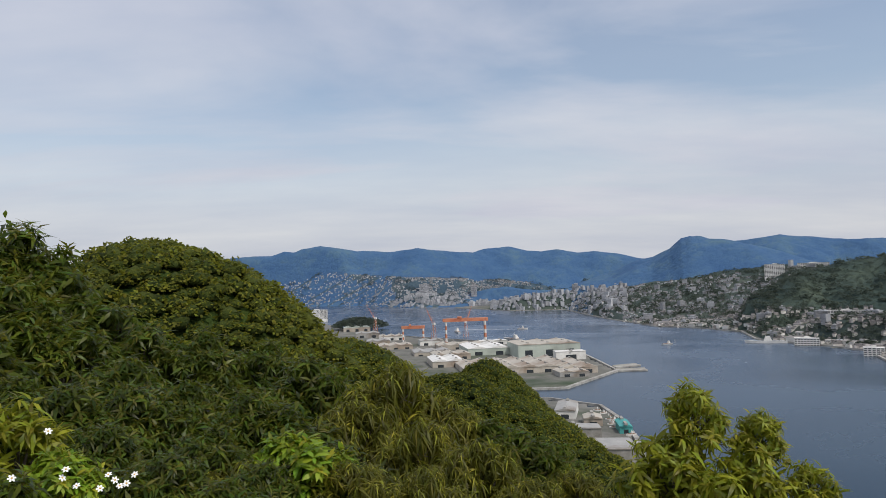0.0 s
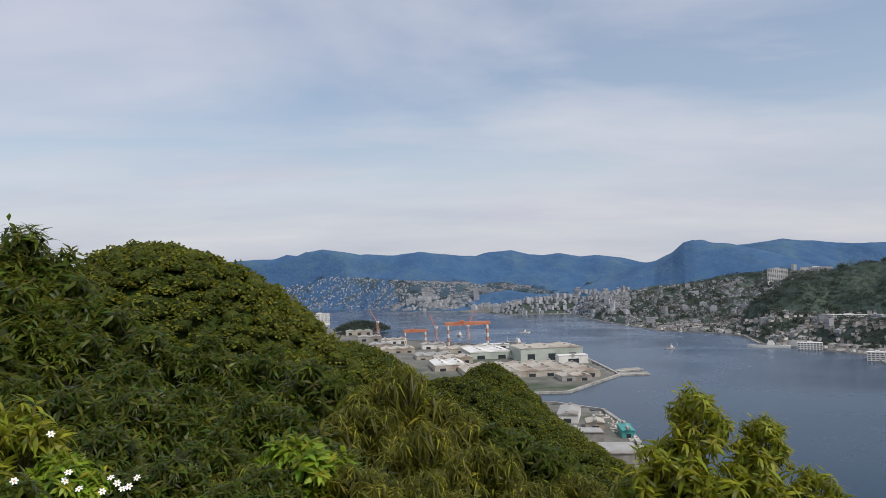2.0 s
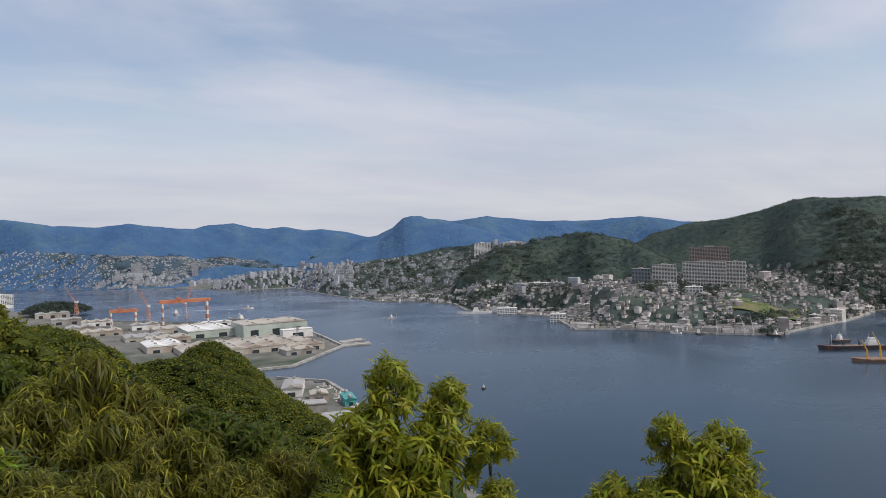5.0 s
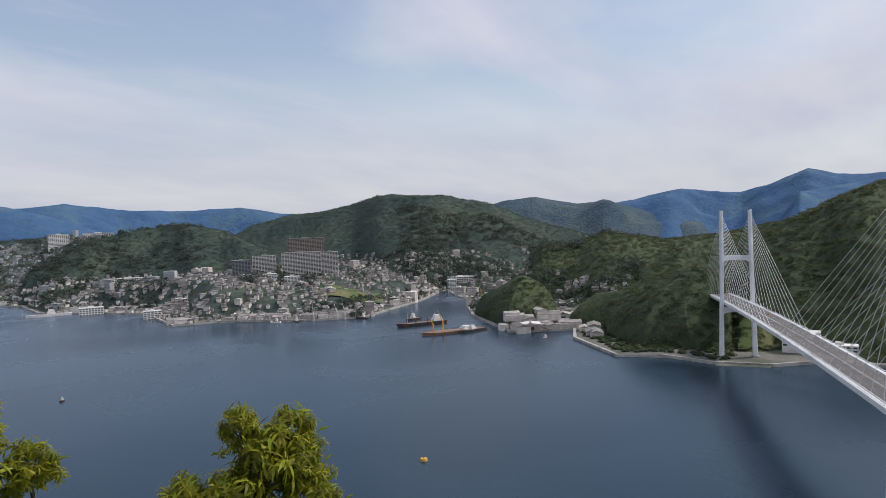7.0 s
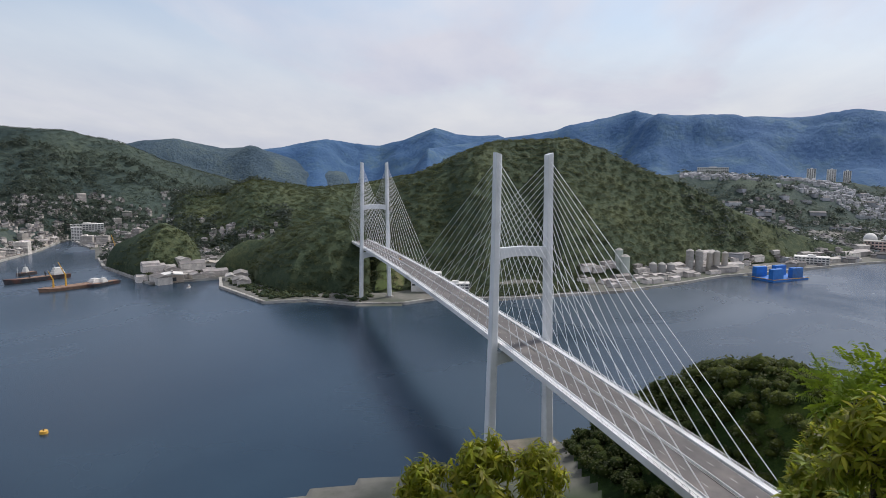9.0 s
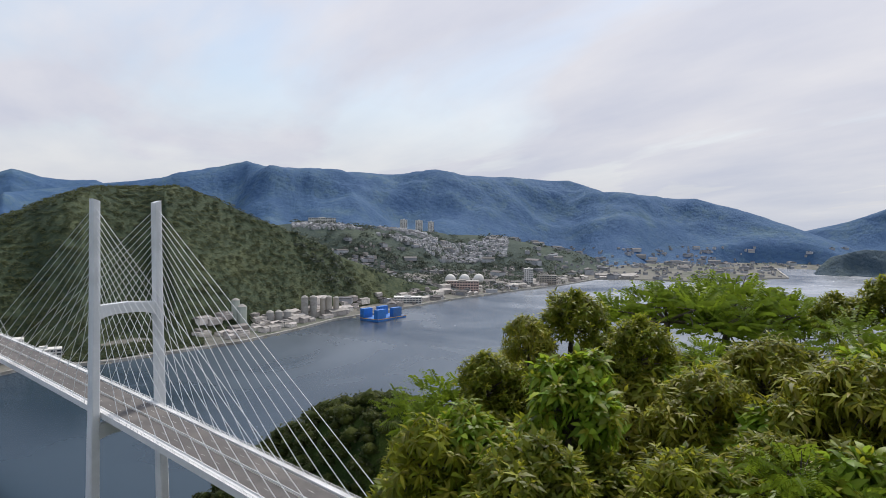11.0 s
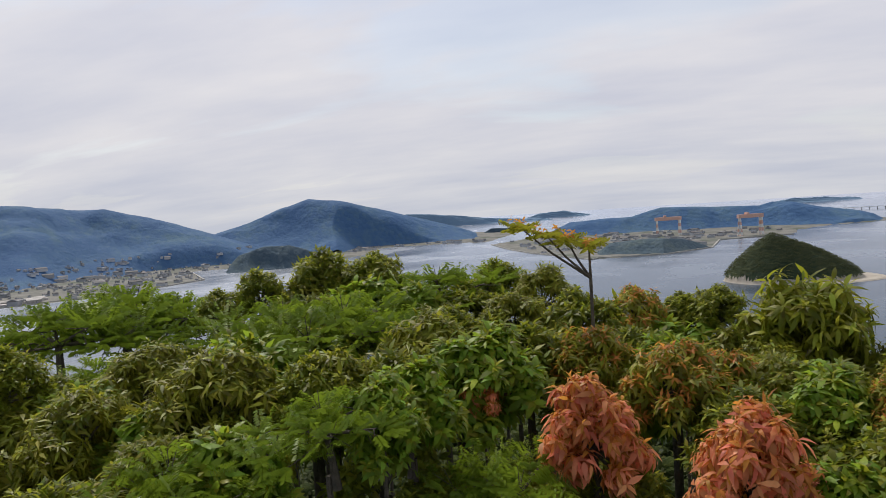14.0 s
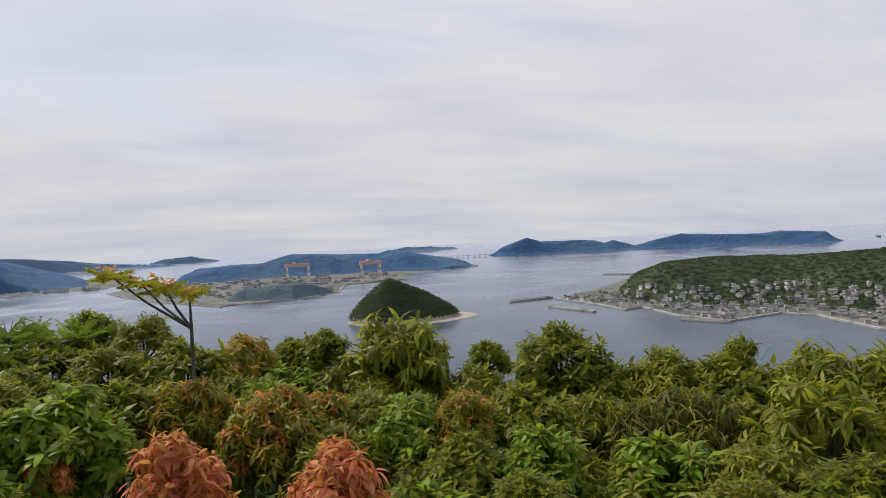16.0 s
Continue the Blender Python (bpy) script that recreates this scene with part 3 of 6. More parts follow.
def build_bridge():
    bridge = tagged(new("cable_stayed_bridge"), "white cable-stayed road bridge with two H-shaped towers over the strait", "bridge")
    bridge.matrix_world = pose(*NEAR_TOWER, 0, 0, 0, BRIDGE_TURN)
    stations = np.linspace(-SHORE_SPAN, SPAN + FAR_SPAN, 110)

    def ribbon(name, mat, y0, y1, z0, z1, label=""):
        bm = bmesh.new()
        last = None
        for s in stations:
            h = deck_level(s)
            ring = [bm.verts.new((s, y0, h + z0)), bm.verts.new((s, y1, h + z0)), bm.verts.new((s, y1, h + z1)), bm.verts.new((s, y0, h + z1))]
            if last:
                for i in range(4):
                    bm.faces.new((last[i], last[(i + 1) % 4], ring[(i + 1) % 4], ring[i]))
            else:
                bm.faces.new(ring)
            last = ring
        bm.faces.new(last[::-1])
        bmesh.ops.recalc_face_normals(bm, faces=bm.faces)
        return part(name, bm, mat, bridge, label)

    ribbon("road_slab", ASPHALT, -11.0, 11.0, -0.6, 0.0, "grey-brown asphalt carriageway with four lanes")
    for side in (-1, 1):
        y = sorted((side * 11.0, side * DECK_HALF))
        ribbon("edge_girder", GIRDER, y[0], y[1], -2.9, 0.18, "white steel edge girder and footway")
        y = sorted((side * 13.7, side * 13.85))
        ribbon("parapet_rail", GIRDER, y[0], y[1], 1.15, 1.32)
        y = sorted((side * 13.7, side * 13.8))
        ribbon("parapet_rail", GIRDER, y[0], y[1], 0.62, 0.72)
        y = sorted((side * 10.7, side * 10.95))
        ribbon("crash_barrier", GIRDER, y[0], y[1], 0.0, 0.85)
        bm = bmesh.new()
        for s in np.arange(-SHORE_SPAN + 2, SPAN + FAR_SPAN - 2, 4.0):
            h = deck_level(s)
            box(bm, s - 0.1, s + 0.1, side * 13.78 - 0.1, side * 13.78 + 0.1, h + 0.1, h + 1.3)
        tagged(part("parapet_posts", bm, GIRDER, bridge, "row of white parapet posts"), kind="stuff")
        y = sorted((side * 10.0, side * 10.18))
        ribbon("edge_line", LINE_PAINT, y[0], y[1], 0.004, 0.012)
        bm = bmesh.new()
        for s in np.arange(-SHORE_SPAN + 4, SPAN + FAR_SPAN - 8, 12.0):
            h = deck_level(s + 3)
            box(bm, s, s + 6, side * 5.6 - 0.09, side * 5.6 + 0.09, h + 0.004, h + 0.014)
        tagged(part("lane_marks", bm, LINE_PAINT, bridge, "broken white lane line"), kind="stuff")
    ribbon("median", CONCRETE, -0.9, 0.9, 0.0, 0.28, "pale concrete median strip")
    ribbon("median_rail", GIRDER, -0.1, 0.1, 0.28, 0.95)
    ribbon("deck_soffit", GIRDER, -10.9, 10.9, -2.4, -0.7)

    for s0 in (0.0, SPAN):
        tower = new("tower")
        tower.parent, tower.location = bridge, (s0, 0, 0)
        tower["label"] = "white H-shaped steel tower standing on a concrete pier"
        for side in (-1, 1):
            bm = bmesh.new()
            rings = []
            # a leg leans inwards as it rises, and is slimmer above the road
            for z, off, wx, wy in ((3.5, 18.0, 7.4, 4.6), (56, 16.9, 6.6, 4.2), (68, 16.6, 6.5, 3.9), (116, 15.8, 6.0, 3.7), (171.4, 15.2, 5.6, 3.5)):
                y = side * off
                c = 0.5
                ring = [(-wx / 2 + c, y - wy / 2), (wx / 2 - c, y - wy / 2), (wx / 2, y - wy / 2 + c), (wx / 2, y + wy / 2 - c),
                        (wx / 2 - c, y + wy / 2), (-wx / 2 + c, y + wy / 2), (-wx / 2, y + wy / 2 - c), (-wx / 2, y - wy / 2 + c)]
                rings.append([bm.verts.new((px, py, z + (1.2 * side * (py - y) / wy if z > 170 else 0))) for px, py in ring])
            for a, b in zip(rings, rings[1:]):
                for i in range(8):
                    bm.faces.new((a[i], a[(i + 1) % 8], b[(i + 1) % 8], b[i]))
            bm.faces.new(rings[0][::-1])
            bm.faces.new(rings[-1])
            part("leg", bm, STEEL, tower)
            bm = bmesh.new()
            bmesh.ops.create_cone(bm, cap_ends=True, segments=24, radius1=5.4, radius2=4.9, depth=3.4, matrix=Matrix.Translation((0, side * 18.0, 2.6)))
            part("footing", bm, CONCRETE, tower, "round concrete footing")
        for z, deep, half, name in ((117, 4.6, 14.4, "upper_crossbeam"), (57.5, 5.4, 15.4, "lower_crossbeam")):
            bm = bmesh.new()
            rings = []
            for y in np.linspace(-half, half, 9):
                f = abs(y) / half
                lo, hi = z - deep / 2 - 2.4 * f ** 3, z + deep / 2 + 0.8 * (1 - f)
                rings.append([bm.verts.new((px, y, pz)) for px, pz in ((-2.2, lo), (2.2, lo), (2.2, hi), (-2.2, hi))])
            for a, b in zip(rings, rings[1:]):
                for i in range(4):
                    bm.faces.new((a[i], b[i], b[(i + 1) % 4], a[(i + 1) % 4]))
            bm.faces.new(rings[0])
            bm.faces.new(rings[-1][::-1])
            bmesh.ops.recalc_face_normals(bm, faces=bm.faces)
            part(name, bm, STEEL, tower)
        bm = bmesh.new()
        box(bm, -12, 12, -27, 27, -3, 2.3)
        bevel_all(bm, 0.5)
        part("pier_block", bm, STONE, tower, "dark weathered pier block with a broad apron")

    count = 13
    for s0 in (0.0, SPAN):
        for way in (-1, 1):
            reach = 228 if way == (1 if s0 == 0 else -1) else 190
            for side in (-1, 1):
                for i in range(count):
                    f = i / (count - 1)
                    s = s0 + way * (22 + (reach - 22) * f)
                    top = 121 + 46 * f ** 0.85
                    bm = bmesh.new()
                    tube(bm, (s0 + way * 2.4, side * 15.4, top), (s, side * 13.3, deck_level(s) + 0.2), 0.15, sides=5)
                    part("stay_cable", bm, CABLE, bridge)
    for s in (SPAN + 205, SPAN + 262):
        for side in (-1, 1):
            bm = bmesh.new()
            box(bm, s - 2.4, s + 2.4, side * 8 - 2.2, side * 8 + 2.2, 0, deck_level(s) - 2.4)
            bevel_all(bm, 0.3)
            part("approach_pillar", bm, CONCRETE, bridge, "tall grey concrete pillar")
    return bridge


build_bridge()


# ---- woods and shrubs ----
def leaf_material(name, dark, light, tint=0.55, rough=0.45, glow=None):
    return material(name, dark, light, 1.2, rough, bump=0.15, bump_scale=40, random_tint=tint, gloss=0.2, bump_distance=0.003,
                    through_light=glow or tuple(min(1, c * 1.5) for c in light))


BARK = material("grey_brown_bark", (0.05, 0.04, 0.03), (0.13, 0.105, 0.08), 6.0, 0.9, bump=0.6)
LEAF_DARK = leaf_material("evergreen_leaf", (0.048, 0.070, 0.007), (0.220, 0.250, 0.022), 0.6, 0.45)
LEAF_DEEP = leaf_material("deep_green_leaf", (0.016, 0.032, 0.005), (0.105, 0.142, 0.016), 0.7, 0.40)
LEAF_OLIVE = leaf_material("olive_leaf", (0.090, 0.106, 0.010), (0.310, 0.305, 0.030), 0.6, 0.45)
LEAF_SUMAC = leaf_material("sumac_leaf", (0.034, 0.044, 0.006), (0.135, 0.132, 0.016), 0.5, 0.45)
LEAF_FRESH = leaf_material("fresh_leaf", (0.070, 0.098, 0.008), (0.275, 0.295, 0.024), 0.6, 0.45)
LEAF_BRIGHT = leaf_material("bright_leaf", (0.076, 0.140, 0.012), (0.240, 0.340, 0.030), 0.55, 0.45)
LEAF_RED = leaf_material("red_young_leaf", (0.440, 0.130, 0.055), (0.820, 0.350, 0.170), 0.45)
LEAF_ORANGE = leaf_material("orange_young_leaf", (0.300, 0.120, 0.022), (0.560, 0.260, 0.050), 0.4)
LEAF_FERNY = leaf_material("feathery_leaf", (0.075, 0.130, 0.010), (0.180, 0.250, 0.022), 0.3)
PETAL = material("white_petal", (0.75, 0.74, 0.70), (0.85, 0.85, 0.82), 3.0, 0.6, bump=0)
# inner crown shell coloured dark, as the shade behind the leaf sprays
CROWN = canopy("dark_crown_core", (0.010, 0.018, 0.004), (0.032, 0.048, 0.008), (0.080, 0.092, 0.014), 0.5, 0.6)


def clump_material(name, dark, light, tint):
    """Leaf masses whose tone shifts from crown to crown."""
    return material(name, dark, light, 0.11, 0.6, bump=0.15, bump_scale=4, random_tint=tint, gloss=0.15, through_light=tuple(c * 1.3 for c in light))


CLUMP = clump_material("crown_leaf_clump", (0.024, 0.042, 0.005), (0.185, 0.190, 0.020), 0.55)
CLUMP_DULL = clump_material("hill_leaf_clump", (0.016, 0.030, 0.014), (0.092, 0.104, 0.036), 0.4)
CLUMP_MID = clump_material("slope_leaf_clump", (0.018, 0.034, 0.018), (0.088, 0.100, 0.040), 0.4)
# leaf colours of the further slopes, with haze painted in
CLUMP_HAZE = clump_material("haze_tinted_leaf_clump", (0.044, 0.074, 0.100), (0.094, 0.126, 0.130), 0.25)
CLUMP_DUSK = clump_material("haze_dulled_leaf_clump", (0.026, 0.044, 0.044), (0.082, 0.100, 0.072), 0.3)

rng = np.random.default_rng(11)


def unit(v):
    return v / np.maximum(np.linalg.norm(v, axis=-1, keepdims=True), 1e-9)


def plain_blade(wide, droop):
    """The same leaf with four corners, for foliage further off."""
    p = np.array([(0, 0, 0), (0.45, 0.5 * wide, -0.2 * droop), (0.45, -0.5 * wide, -0.2 * droop), (1, 0, -droop)], float)
    return p, np.array([(0, 2, 1), (1, 2, 3)])


def leaf_blade(long, wide, droop, fold=0.18):
    """Six corners and four triangles of a pointed leaf that bends down towards its tip; it grows along x."""
    p = np.array([(0, 0, 0), (0.33, 0.5, fold * 0.5), (0.33, -0.5, fold * 0.5), (0.68, 0.42, fold * 0.4), (0.68, -0.42, fold * 0.4), (1, 0, 0)], float)
    p[:, 2] = p[:, 2] * wide - droop * long * p[:, 0] ** 2
    p[:, 0] *= long
    p[:, 1] *= wide
    return p, np.array([(0, 2, 1), (1, 2, 4), (1, 4, 3), (3, 4, 5)])


def frames_along(axis):
    """For each axis, two directions square to it."""
    side = np.cross(axis, np.where(np.abs(axis[:, 2:3]) > 0.9, [[1.0, 0, 0]], [[0, 0, 1.0]]))
    side = unit(side)
    return side, np.cross(axis, side)


def scatter_leaves(origin, axis, leaves, long, wide, droop, open_angle=65, spread=0.12, pinnate=False, plain=False):
    """Leaves round many shoots: whorls, or two rows along a stalk. Returns corners and triangles."""
    n = len(origin)
    blade, tri = plain_blade(wide, droop) if plain else leaf_blade(1.0, wide, droop)
    side, over = frames_along(axis)
    k = np.arange(leaves)
    if pinnate:
        turn = np.where(k % 2 == 0, 0.0, np.pi)[None, :] + rng.normal(0, 0.15, (n, leaves))
        at = (0.15 + 0.85 * (k // 2) / max(1, leaves // 2))[None, :] * spread * np.ones((n, 1))
        tilt = np.radians(open_angle) + rng.normal(0, 0.1, (n, leaves))
    else:
        turn = (k * 2.4)[None, :] + rng.uniform(0, 6.28, (n, 1)) + rng.normal(0, 0.25, (n, leaves))
        at = (1 - k / leaves)[None, :] * spread * np.ones((n, 1))
        tilt = np.radians(open_angle) * (0.45 + 0.75 * (k / leaves))[None, :] + rng.normal(0, 0.18, (n, leaves))
    radial = np.cos(turn)[..., None] * side[:, None] + np.sin(turn)[..., None] * over[:, None]
    grow = unit(np.cos(tilt)[..., None] * axis[:, None] + np.sin(tilt)[..., None] * radial)
    grow = unit(grow + np.array([0, 0, -0.42]))
    flat_y = unit(np.cross(grow, axis[:, None] + 1e-3))
    flat_z = np.cross(grow, flat_y)
    flat_z = np.where(flat_z[..., 2:3] < 0, -flat_z, flat_z)
    size = long * rng.uniform(0.65, 1.2, (n, leaves))[..., None, None]
    base = origin[:, None] + axis[:, None] * at[..., None]
    p = base[:, :, None] + size * (blade[:, 0, None] * grow[:, :, None] + blade[:, 1, None] * flat_y[:, :, None] + blade[:, 2, None] * flat_z[:, :, None])
    total = n * leaves
    faces = (np.arange(total)[:, None, None] * len(blade) + tri[None]).reshape(-1, 3)
    return p.reshape(-1, 3), faces


def dome_lumps(count, wide, tall):
    """Masses set over an uneven dome, with hollows left between them."""
    out = []
    for i in range(count):
        f = (i + 0.5) / count
        a = 2.4 * i + rng.uniform(-0.5, 0.5)
        rise = 1.05 - 1.35 * f
        r = wide * math.sqrt(max(0.05, 1 - min(1, abs(rise)) ** 2)) * rng.uniform(0.55, 0.86)
        out.append((r * math.cos(a), r * math.sin(a), tall * (rise * rng.uniform(0.72, 0.95) - 0.1), wide * rng.uniform(0.22, 0.36)))
    return np.array(out)


def shoots_on(lumps, count, flat=1.0, lift=0.75):
    which = rng.integers(0, len(lumps), count)
    way = unit(rng.normal(size=(count, 3)))
    way[:, 2] = np.where(way[:, 2] < -0.35, -way[:, 2], way[:, 2])
    depth = rng.uniform(0.45, 1.08, count)[:, None]
    p = lumps[which, :3] + way * depth * lumps[which, 3:4] * np.array([1, 1, flat])
    keep = np.ones(count, bool)
    for i, (cx, cy, cz, r) in enumerate(lumps):
        keep &= ~((np.linalg.norm((p - (cx, cy, cz)) / (1, 1, flat), axis=1) < 0.5 * r) & (which != i))
    way = way * np.array([1, 1, 1 if flat == 1 else 0.2])
    axis = unit(way * 0.7 + np.array([0, 0, lift]) + rng.normal(0, 0.2, (count, 3)))
    return p[keep], axis[keep]


def limbs_to(lumps, base=-0.9):
    """Trunk and limbs as one tapered, crooked mesh."""
    bm = bmesh.new()
    fork = Vector((0.04, -0.03, 0.0))
    tube(bm, (0, 0, base), fork, 0.075, 0.05, 7)
    for x, y, z, r in lumps:
        mid = Vector((x * 0.45 + rng.uniform(-0.06, 0.06), y * 0.45 + rng.uniform(-0.06, 0.06), z * 0.55))
        tube(bm, fork, mid, 0.034, 0.024, 6)
        tip = Vector((x, y, z))
        tube(bm, mid, tip, 0.024, 0.013, 5)
        for _ in range(4):
            way = Vector(unit(rng.normal(size=(1, 3)))[0])
            tube(bm, mid.lerp(tip, rng.uniform(0.5, 1)), tip + way * r * 0.85, 0.010, 0.004, 4)
    return bm


def make_shrub(name, label, category, leaf, lumps, shoots, leaves, long, wide, droop, flat=1.0, open_angle=65, spread=0.12, pinnate=False, extra=None, lift=0.75):
    """One shrub about 2 m across, built once; copies are set over the hill."""
    top = tagged(new(name), label, category)
    origin, axis = shoots_on(lumps, shoots, flat, lift)
    plain = long < 0.25
    p, f = scatter_leaves(origin, axis, leaves, long, wide, droop, open_angle, spread, pinnate, plain)
    ob = sheet_mesh("foliage", p, f, leaf, smooth=True)
    ob.parent = top
    part("trunk", limbs_to(lumps), BARK, top)
    if extra:
        mat, share = extra
        pick = rng.random(len(origin)) < share
        p, f = scatter_leaves(origin[pick] + axis[pick] * spread * 0.7, axis[pick], 6, long * 0.75, wide, droop, open_angle * 0.6, spread * 0.5, pinnate, plain)
        young = sheet_mesh("young_growth", p, f, mat, smooth=True)
        young.parent = top
        tagged(young, kind="stuff")
    top.location = (0, 0, -60)
    return top


KINDS = {
    "dark": make_shrub("evergreen_shrub", "dense evergreen shrub with dark glossy leaves on the slope", "shrub", LEAF_DARK, dome_lumps(17, 1.0, 1.15), 560, 8, 0.19, 0.36, 0.40, extra=(LEAF_OLIVE, 0.30)),
    "deep": make_shrub("dark_evergreen_shrub", "dark green lance-leaved shrub on the slope", "shrub", LEAF_DEEP, dome_lumps(17, 1.0, 1.15), 480, 8, 0.22, 0.27, 0.60, open_angle=85, extra=(LEAF_SUMAC, 0.35)),
    "olive": make_shrub("olive_shrub", "dull olive shrub with drooping leaves on the slope", "shrub", LEAF_OLIVE, dome_lumps(15, 1.0, 1.1), 520, 8, 0.20, 0.28, 0.60, open_angle=85, extra=(LEAF_DARK, 0.5)),
    "fresh": make_shrub("fresh_green_tree", "young tree with fresh yellow-green lance-shaped leaves", "tree", LEAF_FRESH, dome_lumps(14, 0.95, 1.2), 135, 9, 0.31, 0.24, 0.65, extra=(LEAF_OLIVE, 0.5), lift=0.5, open_angle=95),
    "bright": make_shrub("bright_green_shrub", "bright green broad-leaved shrub on the slope", "shrub", LEAF_BRIGHT, dome_lumps(14, 0.95, 1.1), 300, 8, 0.26, 0.38, 0.45, open_angle=80, extra=(LEAF_FRESH, 0.4)),
    "red": make_shrub("red_leaved_shrub", "shrub covered in drooping red young leaves", "shrub", LEAF_RED, dome_lumps(18, 0.9, 1.35), 300, 8, 0.25, 0.36, 0.80, open_angle=115, extra=(LEAF_ORANGE, 0.6)),
    "orange": make_shrub("orange_tipped_shrub", "olive shrub with orange-brown young leaf tips", "shrub", LEAF_OLIVE, dome_lumps(14, 0.95, 1.1), 420, 8, 0.21, 0.33, 0.60, open_angle=85, extra=(LEAF_ORANGE, 0.45)),
    "ferny": make_shrub("feathery_tree", "flat-topped feathery-leaved green tree", "tree", LEAF_FERNY, dome_lumps(11, 1.3, 0.5), 300, 24, 0.10, 0.36, 0.12, flat=0.25, open_angle=75, spread=0.42, pinnate=True, lift=0.1),
    "palmate": make_shrub("drooping_sumac", "sumac with long drooping olive leaflets", "shrub", LEAF_SUMAC, dome_lumps(14, 1.0, 1.0), 380, 12, 0.24, 0.15, 1.0, open_angle=115, spread=0.16, extra=(LEAF_OLIVE, 0.35), lift=1.1),
}


def plant(kind, bearing, distance, top, size, group):
    """Sets a shrub so that its top stands at this angle from the level of the eye."""
    x, y = on_bearing(bearing, distance)
    z = LOOKOUT + distance * math.tan(radians(top)) - {"red": 1.46, "ferny": 0.62}.get(kind, 1.16) * size
    ob = copy_thing(KINDS[kind], pose(x, y, z, rng.uniform(-8, 8), rng.uniform(-8, 8), rng.uniform(0, 360)) @ Matrix.Diagonal((size, size, size * rng.uniform(0.9, 1.12), 1)))
    ob["group"] = group
    stem = z - 0.9 * size
    ground_z = float(home_height(np.array([x]), np.array([y]))[0])
    if stem > ground_z:
        bm = bmesh.new()
        tube(bm, (x, y, ground_z - 0.3), (x, y, stem + 0.1), 0.05 * size + 0.015, 0.05 * size, 7)
        low = part("stem", bm, BARK)
        low.parent = ob
        low.matrix_parent_inverse = ob.matrix_basis.inverted()
    return ob


# kind, bearing, distance, angle of its top, size
SOUTH_EAST = [
    ("dark", 126.8, 8.1, -4.8, 0.41), ("olive", 123.4, 7.7, -7.3, 0.32), ("dark", 120.3, 7.1, -9.8, 0.35), ("bright", 126.5, 5.4, -10.2, 0.41), ("fresh", 115.6, 5.1, -15.3, 0.32),
    ("bright", 118.8, 5.3, -14.1, 0.34), ("fresh", 133.5, 4.5, -16.8, 0.25), ("olive", 140.6, 7.5, -7.7, 0.49), ("olive", 136.2, 6.4, -10.1, 0.47), ("dark", 145.8, 11.0, -4.6, 0.39),
    ("dark", 148.7, 11.0, -3.4, 0.42), ("olive", 152.8, 10.5, -2.7, 0.53), ("dark", 157.1, 10.2, -2.7, 0.52), ("olive", 147.3, 6.2, -10.2, 0.55), ("olive", 141.6, 5.5, -13.5, 0.44),
    ("bright", 157.7, 4.7, -12.4, 0.28), ("dark", 152.8, 5.9, -10.7, 0.40), ("ferny", 150.4, 8.5, -6.0, 0.67), ("ferny", 155.4, 8.0, -5.7, 0.73), ("dark", 131.8, 7.4, -7.3, 0.36),
]
SOUTH = [
    ("dark", 153.4, 10.5, -2.5, 0.58), ("dark", 157.8, 10.5, -2.6, 0.44), ("ferny", 162.7, 9.5, -4.0, 0.75), ("dark", 167.6, 10.1, -4.1, 0.42), ("olive", 171.0, 9.7, -4.6, 0.48),
    ("orange", 178.1, 9.3, -6.7, 0.46), ("dark", 181.5, 10.1, -6.9, 0.30), ("dark", 184.0, 9.9, -6.4, 0.33), ("fresh", 189.2, 9.3, -6.8, 0.66), ("olive", 145.3, 6.0, -8.6, 0.54),
    ("bright", 160.0, 5.1, -11.3, 0.36), ("bright", 163.8, 6.3, -10.2, 0.46), ("orange", 174.1, 6.9, -9.4, 0.45), ("red", 173.8, 5.2, -12.4, 0.39), ("red", 184.8, 5.0, -14.6, 0.39),
    ("orange", 183.2, 6.7, -11.3, 0.43), ("orange", 194.9, 6.1, -11.5, 0.29), ("red", 165.6, 5.9, -12.4, 0.18), ("bright", 190.5, 6.2, -11.8, 0.42), ("ferny", 152.1, 7.7, -7.3, 0.69),
]
SOUTH_WEST = [
    ("dark", 181.8, 9.9, -7.2, 0.38), ("dark", 184.2, 9.7, -6.7, 0.37), ("fresh", 190.5, 9.1, -6.9, 0.64), ("dark", 197.2, 9.5, -8.1, 0.33), ("dark", 202.8, 8.9, -7.1, 0.70),
    ("dark", 206.2, 8.7, -10.0, 0.43), ("olive", 210.9, 8.7, -8.6, 0.68), ("fresh", 216.1, 9.1, -8.4, 0.27), ("fresh", 221.1, 8.4, -8.7, 0.49), ("fresh", 224.4, 8.2, -9.6, 0.51),
    ("dark", 199.8, 6.8, -11.8, 0.66), ("palmate", 211.1, 6.5, -12.2, 0.68), ("fresh", 220.4, 6.2, -11.5, 0.51), ("orange", 194.9, 6.1, -12.3, 0.24), ("bright", 166.0, 6.2, -8.8, 0.51),
    ("bright", 200.8, 5.3, -14.9, 0.32), ("orange", 180.3, 6.3, -10.5, 0.46), ("olive", 216.0, 5.3, -15.3, 0.46), ("bright", 188.7, 6.9, -11.8, 0.45), ("dark", 222.3, 5.0, -15.1, 0.44),
]
